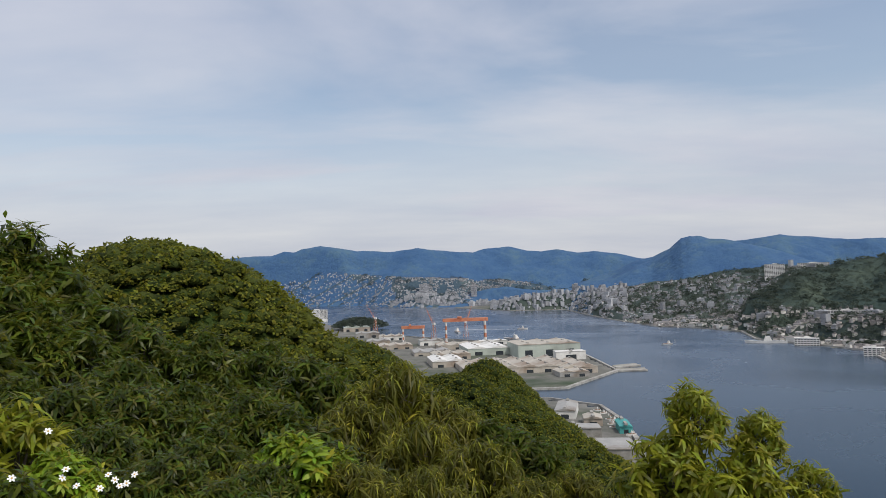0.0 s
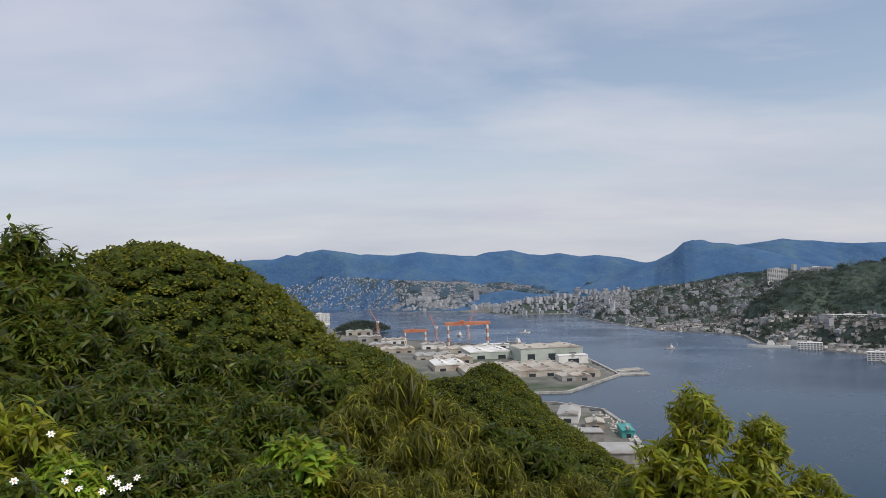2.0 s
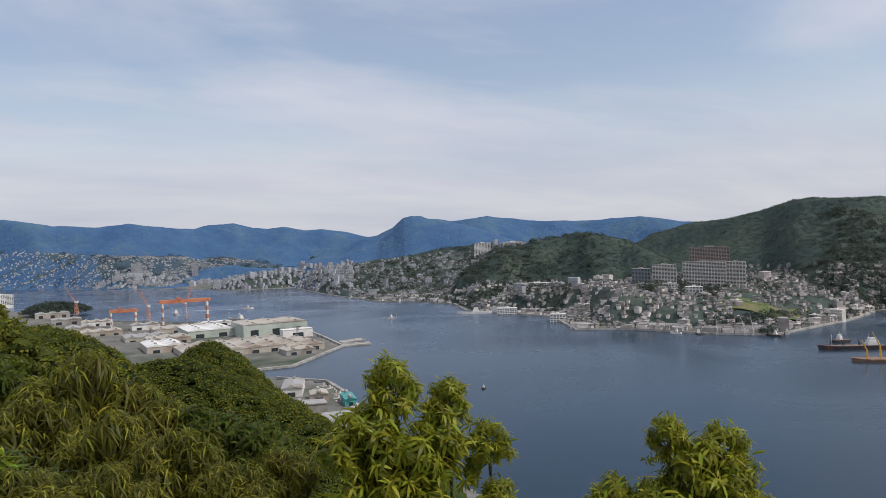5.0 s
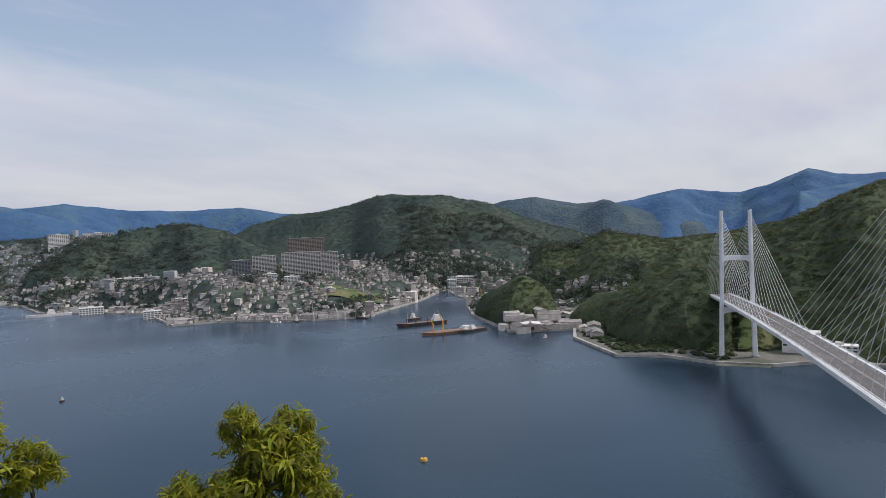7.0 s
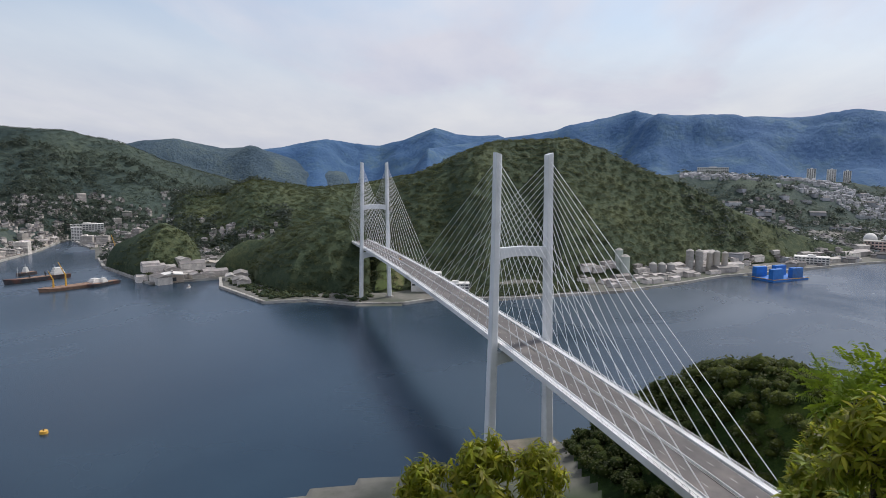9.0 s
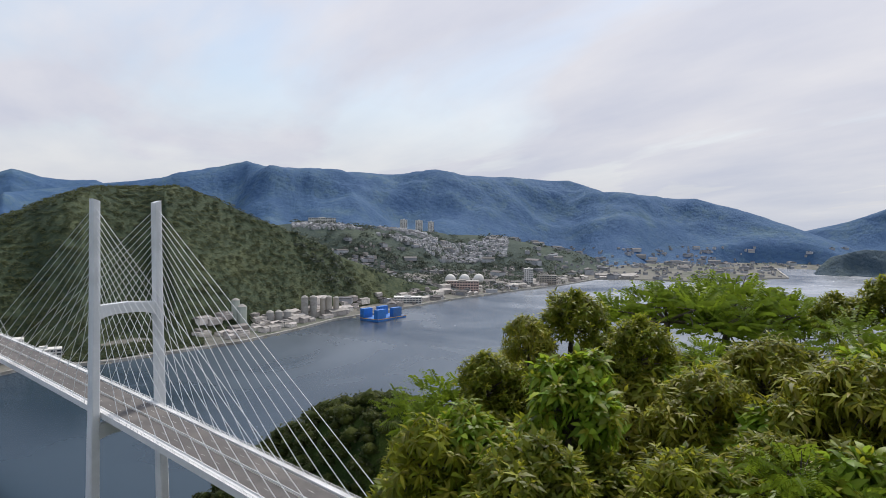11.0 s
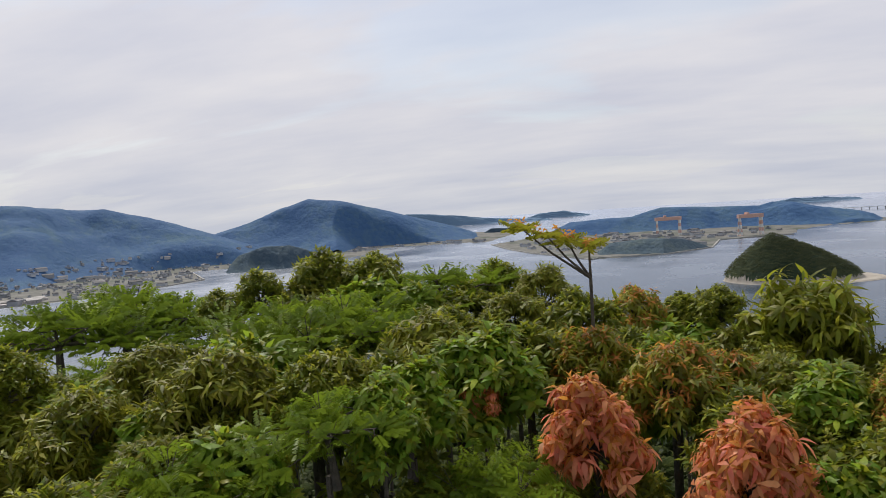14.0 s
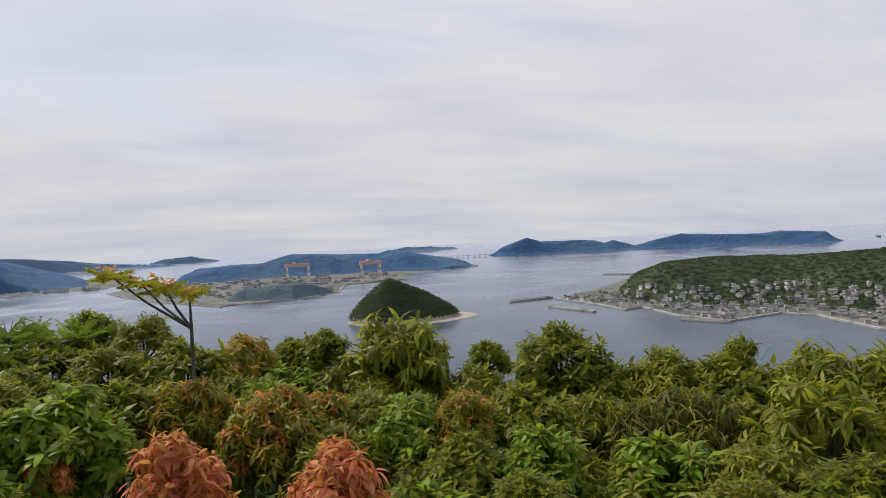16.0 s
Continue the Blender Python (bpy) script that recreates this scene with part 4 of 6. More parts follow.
EAST = [
    ("fresh", 18.6, 6.6, -8.6, 0.30), ("fresh", 22.8, 6.8, -9.9, 0.25), ("fresh", 25.9, 6.7, -13.3, 0.23), ("fresh", 16.3, 6.4, -11.9, 0.42), ("fresh", 22.0, 6.6, -13.0, 0.35),
    ("fresh", 19.3, 6.3, -14.4, 0.41), ("fresh", 26.4, 6.5, -17.6, 0.21), ("fresh", 39.5, 7.4, -13.0, 0.24), ("fresh", 43.2, 7.5, -13.4, 0.31), ("fresh", 41.2, 7.3, -15.2, 0.42),
    ("fresh", 35.2, 7.3, -17.5, 0.37), ("fresh", 38.7, 7.2, -17.3, 0.39), ("fresh", 44.3, 7.3, -16.5, 0.27), ("fresh", 45.4, 7.2, -19.0, 0.26),
]
NORTH = [
    ("deep", -31.8, 14.4, 4.1, 1.23), ("deep", -29.9, 13.9, 2.1, 1.07), ("deep", -31.9, 11.4, 0.2, 1.06), ("deep", -26.1, 12.9, -0.3, 0.93), ("deep", -28.1, 10.9, -2.2, 0.78),
    ("deep", -23.1, 12.0, -3.5, 0.81), ("deep", -18.7, 11.5, -4.2, 0.72), ("deep", -24.6, 8.7, -5.6, 0.65), ("deep", -20.1, 8.5, -7.4, 0.63), ("deep", -28.0, 8.0, -6.6, 0.63),
    ("deep", -10.7, 10.5, -6.4, 0.79), ("deep", -14.2, 12.0, -4.9, 0.71), ("palmate", -4.4, 8.9, -6.5, 0.81), ("palmate", -7.1, 7.9, -8.7, 0.58), ("palmate", 0.0, 8.7, -8.6, 0.61),
    ("palmate", -1.8, 7.1, -10.7, 0.58), ("deep", 3.9, 8.5, -10.8, 0.53), ("deep", 7.8, 8.1, -12.5, 0.47), ("deep", -15.2, 7.9, -8.5, 0.52),
]
NORTH_LOW = [
    ("fresh", -29.7, 6.0, -7.9, 0.39), ("deep", -25.2, 6.5, -9.8, 0.42), ("deep", -17.8, 6.3, -10.6, 0.43), ("bright", -11.2, 5.9, -10.7, 0.45), ("palmate", 2.5, 6.3, -12.6, 0.46),
    ("palmate", 10.2, 7.1, -14.4, 0.35), ("palmate", -7.0, 5.7, -12.5, 0.39), ("deep", -20.6, 5.5, -11.7, 0.35), ("palmate", -1.9, 5.5, -13.9, 0.35), ("deep", -14.0, 5.5, -12.7, 0.31),
    ("bright", -26.8, 5.2, -10.8, 0.29), ("palmate", 6.2, 5.9, -14.6, 0.33),
]
NORTH_LOW += [("deep", -26.5, 4.5, -14.6, 0.34), ("deep", -30.5, 4.6, -13.6, 0.34)]
SOUTH_EAST += [("ferny", 134.5, 12.5, -4.6, 1.0), ("ferny", 138.5, 13.0, -4.2, 1.05), ("ferny", 142.0, 12.8, -4.9, 0.8)]
EAST += [("fresh", 83.5, 7.0, -22.9, 0.31), ("fresh", 88.2, 7.0, -21.6, 0.43), ("fresh", 92.7, 7.0, -21.7, 0.31)]
SOUTH_WEST += [("olive", 228.0, 7.6, -9.8, 0.7), ("fresh", 233.0, 7.5, -9.8, 0.7), ("dark", 229.0, 5.4, -13.0, 0.6)]
NORTH += [("deep", -36.5, 15.0, 4.8, 1.3), ("deep", -35.5, 10.0, -2.0, 1.0), ("deep", -34.0, 6.6, -8.0, 0.6)]
# the thicket between: rings of crowns that fall away from the lookout's edge
FILL_SOUTH, FILL_NORTH = [], []
TOP_SOUTH = ([113, 118, 124, 130, 140, 150, 160, 172, 184, 198, 210, 233], [-16.0, -11.5, -8.0, -8.0, -7.4, -5.0, -4.6, -5.8, -8.2, -9.6, -9.6, -10.2])
TOP_NORTH = ([-38, -30, -24, -16, -8, 0, 6, 12], [-1.0, -2.5, -5.0, -6.2, -7.5, -9.6, -12.6, -16.5])
for far_off, drop, size, step in ((8.9, 0.3, 0.62, 4.6), (7.2, 2.2, 0.56, 5.6), (5.9, 4.8, 0.50, 6.2), (4.9, 7.4, 0.42, 6.6)):
    for b in np.arange(115, 233, step):
        b = float(b) + rng.uniform(-2, 2)
        wild = ("dark", "olive", "dark", "bright", "ferny") if b < 168 else ("dark", "orange", "olive", "bright", "dark") if b < 192 else ("dark", "olive", "fresh", "olive", "bright")
        top = float(np.interp(b, *TOP_SOUTH)) - drop - rng.uniform(0.0, 1.6)
        for row in SOUTH:
            if row[0] == "red" and abs(b - row[1]) < 6.0 and far_off < row[2] + 0.8:
                top = min(top, row[3] - 6.5)
        FILL_SOUTH.append((wild[rng.integers(5)], b, far_off + rng.uniform(-0.5, 0.5), top, size * rng.uniform(0.8, 1.2)))
for far_off, drop, size, step in ((10.4, 0.6, 0.85, 6.0), (8.2, 2.4, 0.70, 6.2), (6.4, 5.2, 0.54, 6.4), (5.2, 8.0, 0.42, 7.0)):
    for b in np.arange(-37, 11, step):
        b = float(b) + rng.uniform(-2, 2)
        wild = ("deep", "deep", "palmate", "deep", "deep") if b < -9 else ("palmate", "palmate", "deep", "palmate", "deep")
        FILL_NORTH.append((wild[rng.integers(5)], b, far_off + rng.uniform(-0.5, 0.5), float(np.interp(b, *TOP_NORTH)) - drop - rng.uniform(0.0, 1.6), size * rng.uniform(0.8, 1.2)))
for rows, group in ((EAST, "young trees below the lookout"), (SOUTH_EAST + SOUTH + SOUTH_WEST + FILL_SOUTH, "shrubs south of the lookout"), (NORTH + NORTH_LOW + FILL_NORTH, "shrubs north of the lookout")):
    for row in rows:
        plant(*row, group)
for ob in KINDS.values():
    for o in (*ob.children_recursive, ob):
        bpy.data.objects.remove(o)


# ---- woods on the hills ----
def crown_shape(rough=0.22, level=2):
    bm = bmesh.new()
    bmesh.ops.create_icosphere(bm, subdivisions=level, radius=1.0)
    p = np.array([v.co[:] for v in bm.verts])
    f = np.array([[v.index for v in face.verts] for face in bm.faces])
    bm.free()
    seed = rng.uniform(0, 50, 3)
    bumps = np.array([noise.noise(Vector(q * 2.1 + seed)) + 0.6 * noise.noise(Vector(q * 4.7 + seed)) for q in p])
    p = p * (1 + rough * bumps)[:, None]
    p[:, 2] = np.where(p[:, 2] < -0.3, -0.3, p[:, 2]) * 0.85
    return p, f


def clump_cloud(count, size=0.30):
    """Small leaf sprays over a rounded crown."""
    way = unit(rng.normal(size=(count, 3)))
    way[:, 2] = np.abs(way[:, 2]) * 1.1 - 0.2
    p = way * rng.uniform(0.80, 1.16, (count, 1)) * np.array([1, 1, 0.85])
    return scatter_leaves(p, unit(way + np.array([0, 0, 0.4])), 1, size, 0.85, 0.3, 75, 0.02, False, True)


def build_woods(name, label, spots, material_crown, material_clump, clumps=0, level=1, spray=0.30, flat=1.0):
    """Many crowns joined into one wood. spots: x, y, z, radius."""
    spots = np.asarray(spots, float)
    shapes = [crown_shape(0.28, level) for _ in range(6)]
    sprays = [clump_cloud(clumps, spray) for _ in range(6)] if clumps else []
    groups = rng.integers(0, 6, len(spots))
    turn = rng.uniform(0, 6.28, len(spots))
    top = tagged(new(name), label, "woods", kind="stuff")
    for key, sets, mat in (("crowns", shapes if material_crown else [], material_crown), ("leaf_sprays", sprays, material_clump)):
        all_p, all_f, start = [], [], 0
        for g, (p, f) in enumerate(sets):
            rows = spots[groups == g]
            if not len(rows):
                continue
            a = turn[groups == g]
            c, s = np.cos(a)[:, None], np.sin(a)[:, None]
            tall = flat * rng.uniform(0.7, 1.15, (len(rows), 1))
            q = np.stack([(p[:, 0] * c - p[:, 1] * s), (p[:, 0] * s + p[:, 1] * c), p[:, 2] * tall], 2) * rows[:, 3, None, None] + rows[:, None, :3]
            all_p.append(q.reshape(-1, 3))
            all_f.append((f[None] + (np.arange(len(rows)) * len(p))[:, None, None]).reshape(-1, 3) + start)
            start += len(rows) * len(p)
        if all_p:
            p = np.concatenate(all_p)
            p = np.stack(drawn_in(p[:, 0], p[:, 1], p[:, 2]), 1)
            ob = sheet_mesh(key, p, np.concatenate(all_f), mat)
            ob.parent = top
    return top


def spots_on(height, x0, x1, y0, y1, step, radius, keep):
    x, y = np.meshgrid(np.arange(x0, x1, step), np.arange(y0, y1, step), indexing="ij")
    x, y = x.ravel() + rng.uniform(-0.45, 0.45, x.size) * step, y.ravel() + rng.uniform(-0.45, 0.45, x.size) * step
    z = height(x, y)
    ok = keep(x, y, z)
    x, y, z = x[ok], y[ok], z[ok]
    r = radius * rng.uniform(0.65, 1.35, len(x))
    return np.stack([x, y, z + r * 0.55, r], 1)


def seen_home(x, y, z):
    d, b = np.hypot(x, y), np.degrees(np.arctan2(x, y))
    within, near = inside(x, y, LANDS["home"])
    return within & (near > 8) & (z > 6) & (d > 18) & (b > -48) & (b < 140)


def in_sight(x, y, z):
    """Whether the crowns there can be seen from the lookout over the land between."""
    ok = np.ones(x.shape, bool)
    for f in np.linspace(0.25, 0.97, 22):
        ok &= home_height(x * f, y * f) < LOOKOUT + (z + 9 - LOOKOUT) * f + 1
    return ok


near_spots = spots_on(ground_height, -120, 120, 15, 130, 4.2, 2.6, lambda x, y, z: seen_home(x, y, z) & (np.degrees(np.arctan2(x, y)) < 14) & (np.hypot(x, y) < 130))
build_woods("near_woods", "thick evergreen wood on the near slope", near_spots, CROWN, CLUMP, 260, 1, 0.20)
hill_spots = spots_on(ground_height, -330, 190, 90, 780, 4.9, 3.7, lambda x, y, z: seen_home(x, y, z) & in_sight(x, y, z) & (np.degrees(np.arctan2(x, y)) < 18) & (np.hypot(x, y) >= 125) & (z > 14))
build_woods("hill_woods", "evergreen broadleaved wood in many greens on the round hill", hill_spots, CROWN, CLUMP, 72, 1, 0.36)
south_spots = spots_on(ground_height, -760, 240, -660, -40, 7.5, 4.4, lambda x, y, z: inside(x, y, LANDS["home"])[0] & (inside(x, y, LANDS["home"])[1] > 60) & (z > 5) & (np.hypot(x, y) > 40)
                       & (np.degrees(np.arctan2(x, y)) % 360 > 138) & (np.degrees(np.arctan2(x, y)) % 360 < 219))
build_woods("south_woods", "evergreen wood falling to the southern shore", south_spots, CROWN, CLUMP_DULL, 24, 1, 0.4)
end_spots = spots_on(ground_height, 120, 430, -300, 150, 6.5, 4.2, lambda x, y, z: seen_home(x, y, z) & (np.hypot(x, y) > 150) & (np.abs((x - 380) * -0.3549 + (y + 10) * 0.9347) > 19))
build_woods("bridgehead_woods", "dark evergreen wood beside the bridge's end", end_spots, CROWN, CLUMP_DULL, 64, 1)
BY_NAME = {spec[0]: spec for spec in RIDGES}
for name, step, radius, label in (("mast_hill", 12.0, 5.6, "wood over the broad mast hill"), ("wooded_hill", 11.0, 5.6, "dark wood on the hill above the town"), ("terrace_hill", 15.0, 7.0, "wood on the slopes below the high estate"), ("strait_hill", 8.6, 5.6, "dense wood on the steep hill over the strait"), ("headland", 8.0, 5.2, "dense wood on the low headland"),
                                  ("knoll", 8.0, 5.2, "dense wood on the round knoll"), ("cape_hill", 9.5, 5.4, "wood on the cape's long hill"),
                                  ("spur_hill", 10.5, 5.6, "wood on the spur behind the town"), ("town_hill", 24.0, 5.5, "trees between the houses")):
    spec = BY_NAME[name]
    lo, hi = spec[7][0][0], spec[7][-1][0]
    hi = min(hi, 232)
    b, d = np.meshgrid(np.arange(radians(lo), radians(hi), step / spec[1]), np.arange(spec[1] - spec[2], spec[1] + spec[3] * 0.2, step), indexing="ij")
    b, d = b.ravel() + rng.uniform(-0.85, 0.85, b.size) * step / spec[1], d.ravel() + rng.uniform(-0.85, 0.85, b.size) * step
    x, y = d * np.sin(b), d * np.cos(b)
    z = ridge_height(spec, x, y)
    ok = (z > 5) & ((name != "terrace_hill") | (d < 2080))
    r = 0.78 * radius * rng.uniform(0.5, 1.4, ok.sum())
    near = spec[1] < 1900
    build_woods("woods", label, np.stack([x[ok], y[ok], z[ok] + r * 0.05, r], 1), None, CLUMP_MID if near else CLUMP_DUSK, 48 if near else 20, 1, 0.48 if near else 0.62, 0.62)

# scrub on the strip between the headland's wood and its quay, and along the strait's foot
for lo, hi, near_by, far_by, seed in ((66, 78.6, 780, 1040, 0.75), (85, 97, 820, 1000, 0.9)):
    b, d = np.radians(rng.uniform(lo, hi, 1500)), rng.uniform(near_by, far_by, 1500)
    x, y = d * np.sin(b), d * np.cos(b)
    within, edge = inside(x, y, LANDS["east"])
    ok = within & (edge > 14) & (edge < 75) & (rng.random(1500) < seed)
    r = rng.uniform(1.8, 4.6, ok.sum())
    build_woods("shore_scrub", "green scrub and small trees behind the quay", np.stack([x[ok], y[ok], ground_height(x, y)[ok] + r * 0.2, r], 1), WOOD_MID, CLUMP_MID, 36, 1, 0.46, 0.9)


def build_cone_island():
    """The steep little wooded island with its sandy foot."""
    cx, cy = -262.0, -1405.0

    def height(x, y):
        u, v = (x - cx), (y - cy)
        skew = u + 38
        r = np.hypot(np.where(skew > 0, u / 1.0, u / 1.25) / 118, v / 105) + 0.05 * rough_land(x, y, 60, 3, 4)
        peak = np.hypot((u - 36) / np.where(u > 36, 84, 150), v / 100)
        return np.where(r < 1.12, 84 * np.maximum(1 - peak, 0) ** 0.72 - 2 + 4 * (r < 1.02), -4)
    g = np.linspace(-190, 190, 90)
    x, y = np.meshgrid(cx + g, cy + g, indexing="ij")
    z = height(x, y)
    i, j = np.meshgrid(np.arange(89), np.arange(89), indexing="ij")
    a = (i * 90 + j).ravel()
    faces = np.stack([a, a + 90, a + 91, a + 1], 1)
    shore = tagged(sheet_mesh("islet", np.stack([x.ravel(), y.ravel(), z.ravel()], 1), faces, SAND), "small island with a pale sandy foot", "island", kind="structure")
    shore.data.materials.append(WOOD_MID)
    shore.data.polygons.foreach_set("material_index", (z.ravel()[faces].min(1) > 4.5).astype(np.int32))
    spots = spots_on(height, cx - 150, cx + 150, cy - 130, cy + 130, 4.6, 3.6, lambda x, y, z: z > 5)
    build_woods("islet_woods", "dark wood covering the steep cone of the island", spots, None, CLUMP_MID, 48, 1, 0.42, 0.7)
    return shore


SAND = material("pale_shore_sand", (0.26, 0.23, 0.19), (0.45, 0.40, 0.33), 0.05, 0.95)
build_cone_island()


# ---- towns, yards and ships ----
WALL = material("painted_house_wall", (0.32, 0.30, 0.28), (0.66, 0.62, 0.57), 0.15, 0.85, bump=0.1, random_tint=0.48)
ESTATE_ROOF = material("pale_estate_roof", (0.16, 0.17, 0.19), (0.36, 0.36, 0.37), 0.1, 0.85, bump=0, random_tint=0.45)
ESTATE_WALL = material("pale_estate_wall", (0.34, 0.35, 0.37), (0.56, 0.55, 0.54), 0.1, 0.85, bump=0, random_tint=0.35)
WALL_OB = material("painted_wall", (0.34, 0.32, 0.29), (0.60, 0.57, 0.52), 0.15, 0.85, bump=0.1, random_tint=-0.38)
ROOF = material("tiled_roof", (0.065, 0.068, 0.075), (0.19, 0.175, 0.165), 0.3, 0.8, bump=0.3, random_tint=0.5)
ROOF_OB = material("grey_tiled_roof", (0.075, 0.075, 0.080), (0.20, 0.185, 0.175), 0.3, 0.8, bump=0.3, random_tint=-0.5)
# far walls: bluish, low-contrast haze is put into the paint colour
CITY_WALL = material("haze_tinted_city_wall", (0.27, 0.29, 0.32), (0.44, 0.44, 0.45), 0.05, 0.9, bump=0, random_tint=0.32)
WHITE_WALL = material("white_rendered_wall", (0.60, 0.59, 0.56), (0.76, 0.75, 0.72), 0.1, 0.8, bump=0.1, spots=(0.50, 0.49, 0.46))
BEIGE = material("beige_sheet_roof", (0.33, 0.30, 0.25), (0.50, 0.46, 0.40), 0.05, 0.75, bump=0.1, spots=(0.26, 0.20, 0.15))
PALE_GREEN = material("pale_green_cladding", (0.36, 0.41, 0.36), (0.48, 0.52, 0.46), 0.05, 0.7, bump=0.1, spots=(0.30, 0.33, 0.29))
GREY_SHEET = material("grey_sheet_roof", (0.26, 0.26, 0.25), (0.40, 0.39, 0.37), 0.08, 0.7, bump=0.2, spots=(0.20, 0.17, 0.14))
BROWN_WALL = material("brown_tiled_wall", (0.24, 0.19, 0.165), (0.34, 0.28, 0.24), 0.1, 0.8, bump=0.1)
SLATE_WALL = material("slate_grey_wall", (0.12, 0.14, 0.16), (0.20, 0.22, 0.24), 0.1, 0.7, bump=0.1)
GLASS_DARK = material("dark_window_glass", (0.02, 0.025, 0.03), (0.05, 0.06, 0.07), 0.5, 0.15, bump=0)
ORANGE = material("orange_red_crane_paint", (0.42, 0.15, 0.08), (0.55, 0.22, 0.12), 0.2, 0.6, bump=0.1, spots=(0.36, 0.10, 0.05))
# orange of the far cranes, paled in colour for the haze
HAZED_ORANGE = material("haze_paled_crane_paint", (0.50, 0.30, 0.24), (0.62, 0.38, 0.30), 0.2, 0.7, bump=0.1)
CRANE_WHITE = material("white_crane_paint", (0.58, 0.57, 0.54), (0.72, 0.71, 0.68), 0.2, 0.6, bump=0.1)
YELLOW = material("yellow_paint", (0.55, 0.30, 0.04), (0.70, 0.42, 0.06), 0.4, 0.5, bump=0.1)
BLUE = material("blue_dock_paint", (0.01, 0.12, 0.42), (0.02, 0.20, 0.60), 0.1, 0.5, bump=0.1, spots=(0.03, 0.10, 0.26))
TEAL = material("teal_sheet", (0.04, 0.25, 0.24), (0.08, 0.36, 0.34), 0.2, 0.6, bump=0.1)
HULL_DARK = material("dark_hull_paint", (0.02, 0.022, 0.028), (0.06, 0.06, 0.065), 0.2, 0.5, bump=0.1, spots=(0.14, 0.06, 0.04))
HULL_GREY = material("grey_hull_paint", (0.28, 0.30, 0.31), (0.38, 0.40, 0.41), 0.2, 0.5, bump=0.1)
DECK_RUST = material("rusty_deck", (0.16, 0.09, 0.06), (0.30, 0.20, 0.14), 0.2, 0.85, bump=0.2)
PINK_WALL = material("pale_pink_wall", (0.50, 0.36, 0.31), (0.62, 0.47, 0.41), 0.1, 0.8, bump=0.1)
FOAM = material("foam_on_water", (0.55, 0.58, 0.60), (0.80, 0.82, 0.83), 0.3, 0.9, bump=0.2)
GRASS = material("mown_grass", (0.05, 0.08, 0.02), (0.10, 0.13, 0.035), 0.1, 0.95, spots=(0.16, 0.14, 0.07))


def land_top(x, y):
    z = ground_height(x, y)
    d = np.hypot(x, y)
    b = np.degrees(np.arctan2(x, y)) % 360
    b = np.where(b > 300, b - 360, b)
    for spec in RIDGES:
        near = (d > spec[1] - 1.3 * spec[2]) & (d < spec[1] + spec[3]) & (b > spec[7][0][0]) & (b < spec[7][-1][0])
        if spec[1] < 6000 and near.any():
            z[near] = np.maximum(z[near], ridge_height(spec, x[near], y[near]))
    return z


def site(x, y, z, turn=0.0):
    """Pose of a thing on the plan; what lies far out is drawn in with the country about it."""
    px, py, pz = drawn_in(np.array([x]), np.array([y]), np.array([z]))
    k = float(np.hypot(px, py)[0] / max(math.hypot(x, y), 1))
    return pose(float(px[0]), float(py[0]), float(pz[0]), 0, 0, turn) @ Matrix.Diagonal((k, k, k, 1))


def facing(x, y):
    """The turn that sets a front, which looks along -y, towards the lookout."""
    return math.degrees(math.atan2(y, x)) - 90


def house_shape(w, d, h, rise, hip):
    """Walls and roof of a small house, as corners and triangles."""
    bm = bmesh.new()
    box(bm, -w / 2, w / 2, -d / 2, d / 2, -3.5, h)
    if not hip:
        for s in (-1, 1):
            a, b, c = bm.verts.new((s * w / 2, -d / 2, h)), bm.verts.new((s * w / 2, d / 2, h)), bm.verts.new((s * w / 2, 0, h + rise))
            bm.faces.new((a, b, c))
    bmesh.ops.triangulate(bm, faces=bm.faces)
    walls = bm
    roof = bmesh.new()
    o = 0.6
    inset = d / 2 if hip else -o
    low = [roof.verts.new(p) for p in ((-w / 2 - o, -d / 2 - o, h - 0.1), (w / 2 + o, -d / 2 - o, h - 0.1), (w / 2 + o, d / 2 + o, h - 0.1), (-w / 2 - o, d / 2 + o, h - 0.1))]
    eave = [roof.verts.new((v.co.x, v.co.y, h + 0.25)) for v in low]
    r0, r1 = roof.verts.new((-w / 2 + inset * 0.8, 0, h + rise + 0.3)), roof.verts.new((w / 2 - inset * 0.8, 0, h + rise + 0.3))
    roof.faces.new(low[::-1])
    for i in range(4):
        roof.faces.new((low[i], low[(i + 1) % 4], eave[(i + 1) % 4], eave[i]))
    roof.faces.new((eave[0], eave[1], r1, r0))
    roof.faces.new((eave[2], eave[3], r0, r1))
    roof.faces.new((eave[1], eave[2], r1))
    roof.faces.new((eave[3], eave[0], r0))
    bmesh.ops.triangulate(roof, faces=roof.faces)
    return walls, roof


def flat_shape(w, d, h):
    """Walls with storey ledges and a flat roof with a parapet and a stair head."""
    walls = bmesh.new()
    box(walls, -w / 2, w / 2, -d / 2, d / 2, -4, h)
    for z in np.arange(3.0, h - 0.5, 3.0):
        box(walls, -w / 2 + 0.2, w / 2 - 0.2, -d / 2 - 1.1, -d / 2 + 0.1, z - 0.55, z + 0.35)
    roof = bmesh.new()
    box(roof, -w / 2 - 0.2, w / 2 + 0.2, -d / 2 - 0.2, d / 2 + 0.2, h, h + 0.5)
    box(roof, -w * 0.2, w * 0.05, -d * 0.2, d * 0.25, h + 0.5, h + 3)
    for bm in (walls, roof):
        bmesh.ops.triangulate(bm, faces=bm.faces)
    return walls, roof


